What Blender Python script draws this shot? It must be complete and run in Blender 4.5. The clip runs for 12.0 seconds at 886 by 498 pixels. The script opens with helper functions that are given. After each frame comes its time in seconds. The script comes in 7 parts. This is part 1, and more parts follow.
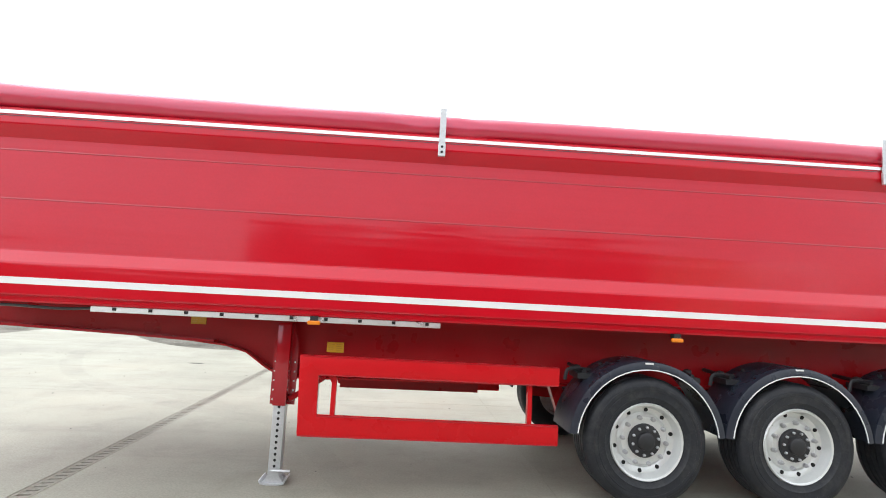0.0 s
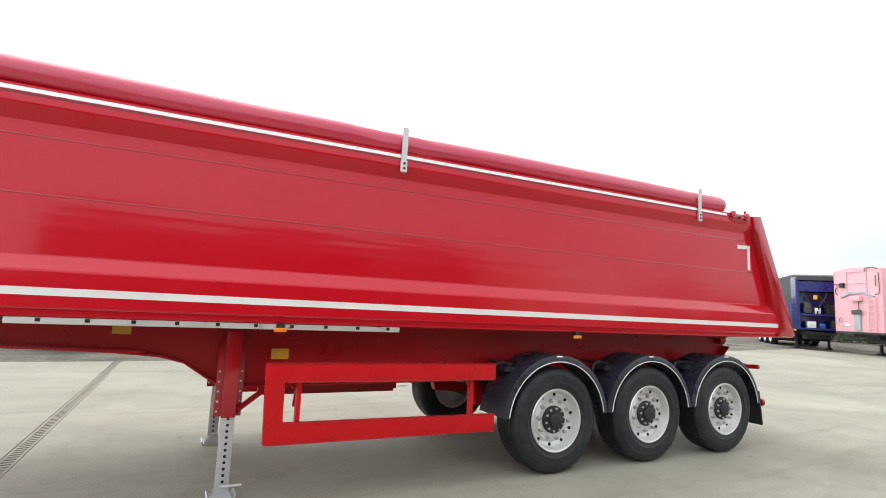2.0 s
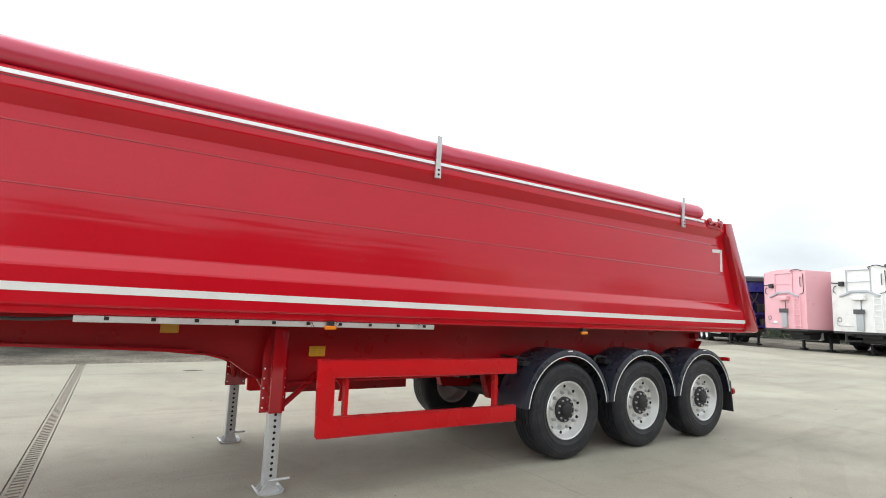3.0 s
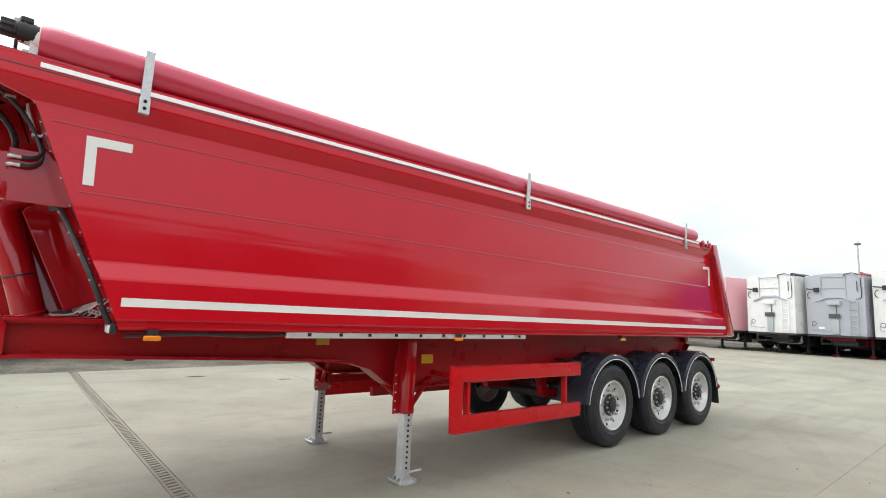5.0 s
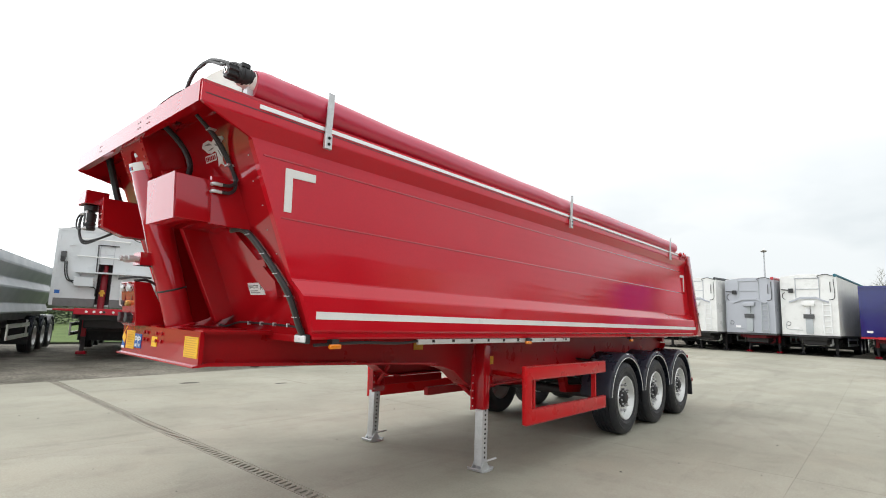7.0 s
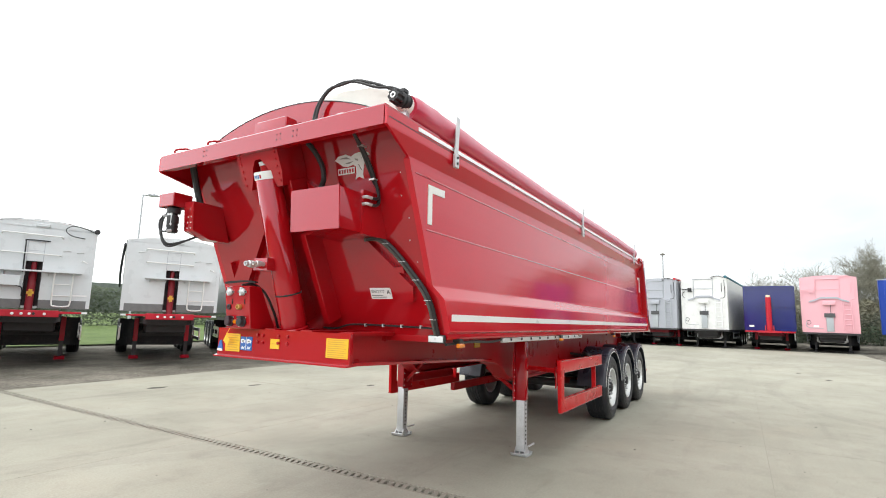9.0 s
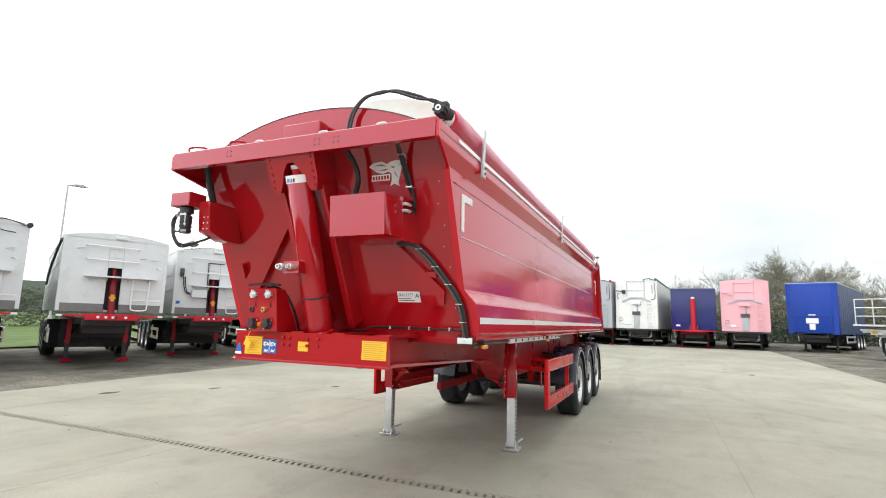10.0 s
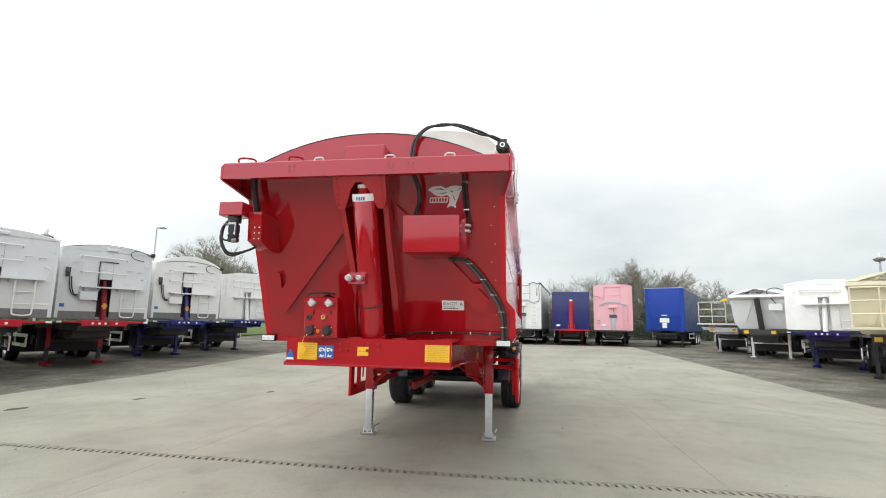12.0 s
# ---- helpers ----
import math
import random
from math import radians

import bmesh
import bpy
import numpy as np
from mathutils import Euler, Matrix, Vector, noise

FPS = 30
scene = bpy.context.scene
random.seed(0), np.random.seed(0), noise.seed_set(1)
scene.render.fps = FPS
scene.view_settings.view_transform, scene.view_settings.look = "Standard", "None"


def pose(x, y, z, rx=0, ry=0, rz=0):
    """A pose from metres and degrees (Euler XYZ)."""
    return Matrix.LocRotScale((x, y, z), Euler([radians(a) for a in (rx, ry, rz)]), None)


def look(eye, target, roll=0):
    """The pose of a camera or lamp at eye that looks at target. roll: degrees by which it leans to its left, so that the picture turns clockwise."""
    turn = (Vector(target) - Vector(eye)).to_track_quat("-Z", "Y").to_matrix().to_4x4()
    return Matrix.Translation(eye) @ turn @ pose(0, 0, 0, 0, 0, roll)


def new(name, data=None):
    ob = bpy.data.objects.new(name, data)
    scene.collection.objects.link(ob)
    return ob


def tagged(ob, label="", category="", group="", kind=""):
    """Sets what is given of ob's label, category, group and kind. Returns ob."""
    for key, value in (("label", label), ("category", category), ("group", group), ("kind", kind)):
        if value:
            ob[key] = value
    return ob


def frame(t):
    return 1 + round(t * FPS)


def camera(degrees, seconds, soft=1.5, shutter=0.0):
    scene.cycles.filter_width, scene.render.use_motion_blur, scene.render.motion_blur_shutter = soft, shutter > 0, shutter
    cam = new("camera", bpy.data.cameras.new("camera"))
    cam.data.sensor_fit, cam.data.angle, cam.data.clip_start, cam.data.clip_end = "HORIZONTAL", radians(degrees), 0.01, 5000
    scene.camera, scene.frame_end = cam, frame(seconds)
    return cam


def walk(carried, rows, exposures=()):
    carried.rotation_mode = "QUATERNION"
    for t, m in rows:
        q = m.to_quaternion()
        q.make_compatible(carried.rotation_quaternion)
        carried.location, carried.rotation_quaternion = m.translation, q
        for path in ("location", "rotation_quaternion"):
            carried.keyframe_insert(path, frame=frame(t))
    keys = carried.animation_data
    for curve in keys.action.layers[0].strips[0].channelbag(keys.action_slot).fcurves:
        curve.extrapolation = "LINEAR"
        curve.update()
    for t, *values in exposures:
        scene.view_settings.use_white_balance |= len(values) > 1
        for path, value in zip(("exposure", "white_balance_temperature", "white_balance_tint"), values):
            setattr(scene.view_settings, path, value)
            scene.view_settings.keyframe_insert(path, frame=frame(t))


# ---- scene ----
cam = camera(82.7, 12.0, soft=1.0)
PATH = [
    (0, (0.422, 0.555, 1.562), (0.569, 2.539, 1.774), 3.0),
    (0.5, (0.096, 0.514, 1.585), (0.484, 2.464, 1.802), 3.0),
    (1, (-0.213, 0.506, 1.58), (0.388, 2.401, 1.799), 2.9),
    (1.5, (-0.56, 0.526, 1.573), (0.19, 2.366, 1.801), 2.8),
    (2, (-0.931, 0.527, 1.566), (-0.049, 2.306, 1.806), 2.7),
    (2.5, (-1.321, 0.594, 1.513), (-0.329, 2.312, 1.762), 2.5),
    (3, (-1.755, 0.672, 1.516), (-0.688, 2.346, 1.765), 2.5),
    (5, (-3.587, 1.099, 1.569), (-2.292, 2.6, 1.83), 2.5),
    (5.5, (-3.983, 1.279, 1.573), (-2.638, 2.736, 1.836), 2.4),
    (6, (-4.387, 1.4, 1.595), (-3.005, 2.821, 1.86), 2.4),
    (6.5, (-4.746, 1.548, 1.581), (-3.308, 2.912, 1.853), 2.2),
    (7, (-5.096, 1.73, 1.572), (-3.603, 3.032, 1.847), 2.1),
    (7.5, (-5.467, 1.962, 1.57), (-3.918, 3.197, 1.845), 2.0),
    (9.5, (-6.646, 3.038, 1.545), (-4.886, 3.945, 1.826), 1.6),
    (10, (-6.89, 3.325, 1.552), (-5.071, 4.106, 1.836), 1.6),
    (10.5, (-7.158, 3.584, 1.566), (-5.284, 4.221, 1.852), 1.4),
    (11, (-7.389, 3.904, 1.546), (-5.481, 4.431, 1.836), 1.3),
    (11.5, (-7.628, 4.218, 1.553), (-5.695, 4.641, 1.848), 1.2),
    (12, (-7.836, 4.557, 1.559), (-5.884, 4.874, 1.858), 1.1),
]
EXPOSURES = [(0, 0.28, 6250, 11), (0.5, 0.24, 6350, 10), (1, 0.17, 6450, 10), (2.5, -0.07, 6450, 10), (5.5, -0.22, 6500, 10), (6.5, -0.31, 6500, 10), (7.5, -0.25, 6500, 10), (9.5, 0.02, 6500, 10), (10.5, -0.22, 6500, 10), (11.5, -0.36, 6500, 10), (12, -0.35, 6500, 10)]
walk(cam, [(t, look(eye, target, roll)) for t, eye, target, roll in PATH], EXPOSURES)

# ---------------------------------------------------------------- world and light
SUN_EL, SUN_AZ = radians(66), radians(312)
world = bpy.data.worlds.new("world")
scene.world = world
world.use_nodes = True
wn, wl = world.node_tree.nodes, world.node_tree.links
wn.clear()
w_out = wn.new("ShaderNodeOutputWorld")
w_bg = wn.new("ShaderNodeBackground")
w_bg.inputs["Strength"].default_value = 1.0
sky = wn.new("ShaderNodeTexSky")
sky.sky_type = "NISHITA"
sky.sun_disc = False
sky.sun_elevation, sky.sun_rotation = SUN_EL, SUN_AZ
sky_gain = wn.new("ShaderNodeMix")
sky_gain.data_type, sky_gain.blend_type = "RGBA", "MULTIPLY"
sky_gain.inputs["Factor"].default_value = 1.0
sky_gain.inputs["B"].default_value = (0.11, 0.11, 0.11, 1)
tc = wn.new("ShaderNodeTexCoord")
mp = wn.new("ShaderNodeMapping")
mp.inputs["Scale"].default_value = (1.0, 1.0, 2.6)
cloud = wn.new("ShaderNodeTexNoise")
cloud.inputs["Scale"].default_value = 2.1
cloud.inputs["Detail"].default_value = 6.0
cloud.inputs["Roughness"].default_value = 0.52
ramp = wn.new("ShaderNodeValToRGB")
ramp.color_ramp.elements[0].position, ramp.color_ramp.elements[0].color = 0.36, (0.66, 0.76, 0.80, 1)
ramp.color_ramp.elements[1].position, ramp.color_ramp.elements[1].color = 0.62, (1.10, 1.15, 1.16, 1)
cover = wn.new("ShaderNodeMix")
cover.data_type = "RGBA"
cover.inputs["Factor"].default_value = 0.93
wl.new(tc.outputs["Generated"], mp.inputs["Vector"])
wl.new(mp.outputs["Vector"], cloud.inputs["Vector"])
wl.new(cloud.outputs["Fac"], ramp.inputs["Fac"])
wl.new(sky.outputs["Color"], sky_gain.inputs["A"])
wl.new(sky_gain.outputs["Result"], cover.inputs["A"])


def sky_range(value, lo, hi, to_lo, to_hi):
    node = wn.new("ShaderNodeMapRange")
    node.interpolation_type = "SMOOTHSTEP"
    for key, number in (("From Min", lo), ("From Max", hi), ("To Min", to_lo), ("To Max", to_hi)):
        node.inputs[key].default_value = number
    wl.new(value, node.inputs["Value"])
    return node.outputs["Result"]


def sky_dot(direction):
    node = wn.new("ShaderNodeVectorMath")
    node.operation = "DOT_PRODUCT"
    node.inputs[1].default_value = Vector(direction).normalized()
    wl.new(tc.outputs["Generated"], node.inputs[0])
    return node.outputs["Value"]


def sky_math(operation, a, b):
    node = wn.new("ShaderNodeMath")
    node.operation = operation
    wl.new(a, node.inputs[0])
    wl.new(b, node.inputs[1])
    return node.outputs["Value"]


# a white overcast; heavier cloud lies low beyond the far end of the yard
split = wn.new("ShaderNodeSeparateXYZ")
wl.new(tc.outputs["Generated"], split.inputs["Vector"])
low_sky = sky_range(split.outputs["Z"], 0.08, 0.40, 1.0, 0.0)
far_side = sky_range(sky_dot((0.92, -0.38, 0.0)), 0.2, 0.84, 0.05, 1.0)
veil = wn.new("ShaderNodeMix")
veil.data_type = "RGBA"
veil.inputs["A"].default_value = (1.42, 1.45, 1.46, 1)
wl.new(ramp.outputs["Color"], veil.inputs["B"])
# unseen low sky behind the camera, dimmed to shade the red trailer's front
near_side = sky_range(sky_dot((-0.95, -0.30, 0.0)), 0.60, 0.97, 0.0, 0.75)
wl.new(sky_math("MULTIPLY", low_sky, sky_math("MAXIMUM", far_side, near_side)), veil.inputs["Factor"])
# brighter on the side of the hidden sun, behind the camera
glow = sky_math("MULTIPLY", sky_range(sky_dot((-0.62, 0.50, 0.60)), -0.3, 0.95, 0.96, 1.80), sky_range(split.outputs["Z"], 0.25, 0.95, 1.10, 0.82))
sunward = wn.new("ShaderNodeMix")
sunward.data_type, sunward.blend_type = "RGBA", "MULTIPLY"
sunward.inputs["Factor"].default_value = 1.0
wl.new(veil.outputs["Result"], sunward.inputs["A"])
wl.new(glow, sunward.inputs["B"])
wl.new(sunward.outputs["Result"], cover.inputs["B"])
wl.new(cover.outputs["Result"], w_bg.inputs["Color"])
wl.new(w_bg.outputs["Background"], w_out.inputs["Surface"])

sun = new("sun", bpy.data.lights.new("sun", "SUN"))
sun.data.energy, sun.data.angle, sun.data.color = 0.95, radians(45), (1.0, 0.97, 0.92)
sun.matrix_world = look((0, 0, 30), Vector((0, 0, 30)) - Vector((math.sin(SUN_AZ) * math.cos(SUN_EL), math.cos(SUN_AZ) * math.cos(SUN_EL), math.sin(SUN_EL))))


# ---------------------------------------------------------------- materials
def paint(name, rgb, rough=0.45, metal=0.0, coat=0.0, var=0.08, scale=3.0, fine=60.0, bump=0.0, dirt=(0.2, 0.18, 0.15), dirt_amount=0.0, wave=0.0, coat_rough=0.04, rough_var=0.08, gloss=0.5, gloss_tint=(1, 1, 1)):
    """A surface with broad and fine variation of colour and roughness, a little dirt, and relief."""
    m = bpy.data.materials.new(name)
    m.use_nodes = True
    n, l = m.node_tree.nodes, m.node_tree.links
    b = n["Principled BSDF"]
    t = n.new("ShaderNodeTexCoord")
    big = n.new("ShaderNodeTexNoise")
    big.inputs["Scale"].default_value, big.inputs["Detail"].default_value = scale, 5.0
    small = n.new("ShaderNodeTexNoise")
    small.inputs["Scale"].default_value, small.inputs["Detail"].default_value = fine, 3.0
    l.new(t.outputs["Object"], big.inputs["Vector"])
    l.new(t.outputs["Object"], small.inputs["Vector"])
    add = n.new("ShaderNodeMath")
    add.operation = "MULTIPLY_ADD"
    add.inputs[1].default_value = 0.5
    l.new(small.outputs["Fac"], add.inputs[0])
    half = n.new("ShaderNodeMath")
    half.operation = "MULTIPLY"
    half.inputs[1].default_value = 0.5
    l.new(big.outputs["Fac"], half.inputs[0])
    l.new(half.outputs["Value"], add.inputs[2])
    cr = n.new("ShaderNodeMapRange")
    cr.inputs["From Min"].default_value, cr.inputs["From Max"].default_value = 0.3, 0.7
    cr.inputs["To Min"].default_value, cr.inputs["To Max"].default_value = 1 - var, 1 + var
    l.new(add.outputs["Value"], cr.inputs["Value"])
    mul = n.new("ShaderNodeMix")
    mul.data_type, mul.blend_type = "RGBA", "MULTIPLY"
    mul.inputs["Factor"].default_value = 1.0
    mul.inputs["A"].default_value = (*rgb, 1)
    l.new(cr.outputs["Result"], mul.inputs["B"])
    colour = mul.outputs["Result"]
    if dirt_amount:
        stain = n.new("ShaderNodeTexNoise")
        stain.inputs["Scale"].default_value, stain.inputs["Detail"].default_value, stain.inputs["Roughness"].default_value = scale * 1.7, 8.0, 0.7
        l.new(t.outputs["Object"], stain.inputs["Vector"])
        sr = n.new("ShaderNodeMapRange")
        sr.inputs["From Min"].default_value, sr.inputs["From Max"].default_value = 0.48, 0.75
        sr.inputs["To Max"].default_value = dirt_amount
        l.new(stain.outputs["Fac"], sr.inputs["Value"])
        dm = n.new("ShaderNodeMix")
        dm.data_type = "RGBA"
        l.new(sr.outputs["Result"], dm.inputs["Factor"])
        l.new(colour, dm.inputs["A"])
        dm.inputs["B"].default_value = (*dirt, 1)
        colour = dm.outputs["Result"]
    l.new(colour, b.inputs["Base Color"])
    rr = n.new("ShaderNodeMapRange")
    rr.inputs["From Min"].default_value, rr.inputs["From Max"].default_value = 0.3, 0.7
    rr.inputs["To Min"].default_value, rr.inputs["To Max"].default_value = max(0.02, rough - rough_var), min(1, rough + rough_var)
    l.new(big.outputs["Fac"], rr.inputs["Value"])
    l.new(rr.outputs["Result"], b.inputs["Roughness"])
    b.inputs["Metallic"].default_value = metal
    b.inputs["Specular IOR Level"].default_value = gloss
    b.inputs["Specular Tint"].default_value = (*gloss_tint, 1)
    b.inputs["Coat Weight"].default_value = coat
    b.inputs["Coat Roughness"].default_value = coat_rough
    b.inputs["Coat Tint"].default_value = (0.95, 0.94, 1.0, 1) if coat else (1, 1, 1, 1)
    if bump or wave:
        bp = n.new("ShaderNodeBump")
        bp.inputs["Strength"].default_value = 1.0
        bp.inputs["Distance"].default_value = bump or wave
        src = small if bump else None
        if src is None:
            src = n.new("ShaderNodeTexNoise")
            src.inputs["Scale"].default_value, src.inputs["Detail"].default_value = 1.6, 1.0
            stretch = n.new("ShaderNodeMapping")
            stretch.inputs["Scale"].default_value = (0.25, 1.5, 5.5)
            l.new(t.outputs["Object"], stretch.inputs["Vector"])
            l.new(stretch.outputs["Vector"], src.inputs["Vector"])
            src.inputs["Detail"].default_value = 2.0
        l.new(src.outputs["Fac"], bp.inputs["Height"])
        l.new(bp.outputs["Normal"], b.inputs["Normal"])
        if coat:
            l.new(bp.outputs["Normal"], b.inputs["Coat Normal"])
    return m


# same paint twice: first darkened for the shaded front, next lightened for the lit side
RED = paint("red_paint_shaded", (0.41, 0.006, 0.010), 0.12, var=0.05, wave=0.0003, rough_var=0.04, gloss=0.38, gloss_tint=(0.78, 0.78, 1.0), coat=0.75, coat_rough=0.03)
RED_SIDE_LIT = paint("red_paint_side_lit", (0.57, 0.008, 0.017), 0.13, var=0.05, wave=0.0022, rough_var=0.05, gloss=0.33, gloss_tint=(0.76, 0.78, 1.0), coat=0.40, coat_rough=0.07)
# red darkened for the shade under parked trailers; the crossbar copy stays light
DULL_RED = paint("dull_red_chassis_shaded", (0.19, 0.004, 0.012), 0.45, var=0.12, gloss=0.3, dirt=(0.10, 0.06, 0.055), dirt_amount=0.3)
BAR_RED = paint("red_crossbar_paint", (0.46, 0.008, 0.024), 0.4, var=0.1, gloss=0.4)
# one chassis red: guard copy lit, frame copy darkened for shade under the body
RED_GUARD_LIT = paint("red_guard_lit_paint", (0.55, 0.008, 0.012), 0.30, var=0.06, gloss=0.2)
RED_FRAME_SHADED = paint("red_chassis_paint", (0.37, 0.005, 0.009), 0.32, var=0.1, gloss=0.3)
TARP_RED = paint("red_tarpaulin", (0.56, 0.012, 0.04), 0.36, var=0.05, scale=4, fine=40, wave=0.010, coat=0.6, coat_rough=0.28, gloss=1.0, gloss_tint=(0.82, 0.8, 1.0))
TARP_CREAM = paint("cream_tarpaulin", (0.85, 0.84, 0.79), 0.5, var=0.04, fine=14, bump=0.002)
TAPE = paint("reflective_tape", (0.80, 0.80, 0.78), 0.35, var=0.06, fine=160)
STEEL = paint("galvanised_steel", (0.60, 0.61, 0.62), 0.42, metal=0.55, var=0.14, scale=12, fine=70)
ALU = paint("aluminium", (0.80, 0.80, 0.79), 0.33, metal=0.75, var=0.07, scale=8)
ALU_RIM = paint("polished_aluminium_rim", (0.72, 0.73, 0.72), 0.40, metal=0.6, var=0.05, scale=9, dirt_amount=0.07)
RUBBER = paint("tyre_rubber", (0.017, 0.0185, 0.023), 0.5, gloss=0.36, var=0.25, scale=6, fine=80, bump=0.002, dirt=(0.14, 0.13, 0.115), dirt_amount=0.22)
FENDER = paint("black_plastic_mudguard", (0.018, 0.022, 0.034), 0.30, var=0.15, scale=5, fine=200, bump=0.0006, dirt=(0.16, 0.15, 0.13), dirt_amount=0.07)
BLACK = paint("black_plastic", (0.018, 0.018, 0.020), 0.45, var=0.15)
BLACK_FRAME = paint("black_chassis_paint", (0.036, 0.034, 0.036), 0.55, var=0.2, dirt=(0.09, 0.085, 0.08), dirt_amount=0.2)
CABLE = paint("black_hose", (0.02, 0.02, 0.022), 0.42, var=0.1)
DARK = paint("dark_hole", (0.006, 0.006, 0.006), 0.8, var=0.1)
YELLOW = paint("yellow_sticker", (0.82, 0.48, 0.02), 0.45, var=0.06)
YELLOW_DULL = paint("dull_yellow_plate", (0.62, 0.33, 0.03), 0.5, var=0.1)
AMBER = paint("amber_lens", (0.85, 0.24, 0.005), 0.2, var=0.05, coat=0.6)
WHITE_LENS = paint("white_lens", (0.8, 0.82, 0.8), 0.2, var=0.05, coat=0.5)
WHITE_STICKER = paint("white_sticker", (0.80, 0.80, 0.80), 0.45, var=0.03)
LOGO_WHITE = paint("silver_white_decal", (0.74, 0.74, 0.73), 0.4, var=0.04)
BLUE_STICKER = paint("blue_sticker", (0.02, 0.12, 0.42), 0.45, var=0.05)
INK = paint("dark_ink", (0.03, 0.03, 0.04), 0.6, var=0.05)
BRASS = paint("brass_nut", (0.62, 0.38, 0.12), 0.35, metal=0.8, var=0.1)
LAMP_GREY = paint("grey_lamp_post", (0.42, 0.44, 0.45), 0.5, metal=0.4, var=0.1)
ALLOY_WHITE = paint("cool_white_alloy_paint", (0.63, 0.66, 0.675), 0.3, var=0.03, scale=2, dirt=(0.45, 0.45, 0.44), dirt_amount=0.16)
WHITE_PAINT = paint("white_trailer_paint", (0.76, 0.765, 0.75), 0.3, var=0.03, scale=2, dirt=(0.5, 0.48, 0.45), dirt_amount=0.14)
# trailer white raised to stand in for strong light on one tipper
LIT_WHITE = paint("lit_white_trailer_paint", (0.88, 0.885, 0.88), 0.28, var=0.02, scale=2)
GREY_PAINT = paint("light_grey_trailer_paint", (0.41, 0.43, 0.465), 0.35, coat=0.3, var=0.04, scale=2, dirt=(0.3, 0.29, 0.28), dirt_amount=0.15)
ALU_PANEL = paint("brushed_aluminium_panel", (0.50, 0.52, 0.52), 0.36, metal=0.55, var=0.08, scale=3, dirt=(0.4, 0.39, 0.37), dirt_amount=0.15)
ALLOY_GREY = paint("dull_grey_alloy_side", (0.235, 0.262, 0.285), 0.36, var=0.06, scale=2, dirt=(0.2, 0.2, 0.2), dirt_amount=0.2)
GREY_SHEET = paint("grey_painted_sheet", (0.40, 0.43, 0.45), 0.35, var=0.05, scale=2, dirt=(0.3, 0.3, 0.3), dirt_amount=0.15)
PALE_GREY = paint("pale_grey_trailer_paint", (0.80, 0.81, 0.81), 0.35, var=0.04, scale=2, dirt=(0.4, 0.39, 0.37), dirt_amount=0.15)
PINK_PAINT = paint("pink_trailer_paint", (0.80, 0.43, 0.47), 0.35, coat=0.3, var=0.03, scale=2)
NAVY_PAINT = paint("navy_blue_trailer_paint", (0.008, 0.014, 0.13), 0.16, var=0.08, scale=2, wave=0.0012, gloss=0.6, coat=0.3)
BLUE_PAINT = paint("bright_blue_trailer_paint", (0.009, 0.048, 0.32), 0.38, gloss=0.3, var=0.08, scale=2)
DEEP_BLUE = paint("deep_blue_chassis_paint", (0.014, 0.018, 0.17), 0.3, var=0.1, scale=2, dirt=(0.06, 0.06, 0.07), dirt_amount=0.2)
BLUE_CURTAIN = paint("blue_curtain_fabric", (0.03, 0.055, 0.14), 0.4, var=0.15, bump=0.004)
CREAM_PAINT = paint("cream_trailer_paint", (0.80, 0.75, 0.55), 0.4, coat=0.25, var=0.04, scale=2)
DARK_BAND = paint("dark_grey_band", (0.07, 0.072, 0.075), 0.5, var=0.1)
# body colour darkened to stand in for the shade inside the ram recess
RECESS_SHADE = paint("plum_recess_shade", (0.045, 0.026, 0.032), 0.6, var=0.2)
LOWER_BAND = paint("scuffed_grey_lower_band", (0.155, 0.16, 0.16), 0.5, var=0.2, scale=7, dirt=(0.22, 0.2, 0.17), dirt_amount=0.3)
BRUSHED_SIDE = paint("weathered_aluminium_side", (0.80, 0.81, 0.75), 0.45, metal=0.0, var=0.1, scale=3, dirt=(0.28, 0.26, 0.22), dirt_amount=0.2)
MARK_GREY = paint("grey_print", (0.22, 0.20, 0.20), 0.5, var=0.05)
ROOF_SHEET = paint("white_roof_sheet", (0.86, 0.86, 0.86), 0.55, var=0.05, bump=0.003)
TEAL_TARP = paint("teal_rolled_tarpaulin", (0.02, 0.13, 0.17), 0.5, var=0.1)
DARK_TARP = paint("dark_grey_rolled_tarpaulin", (0.05, 0.055, 0.06), 0.5, var=0.1)


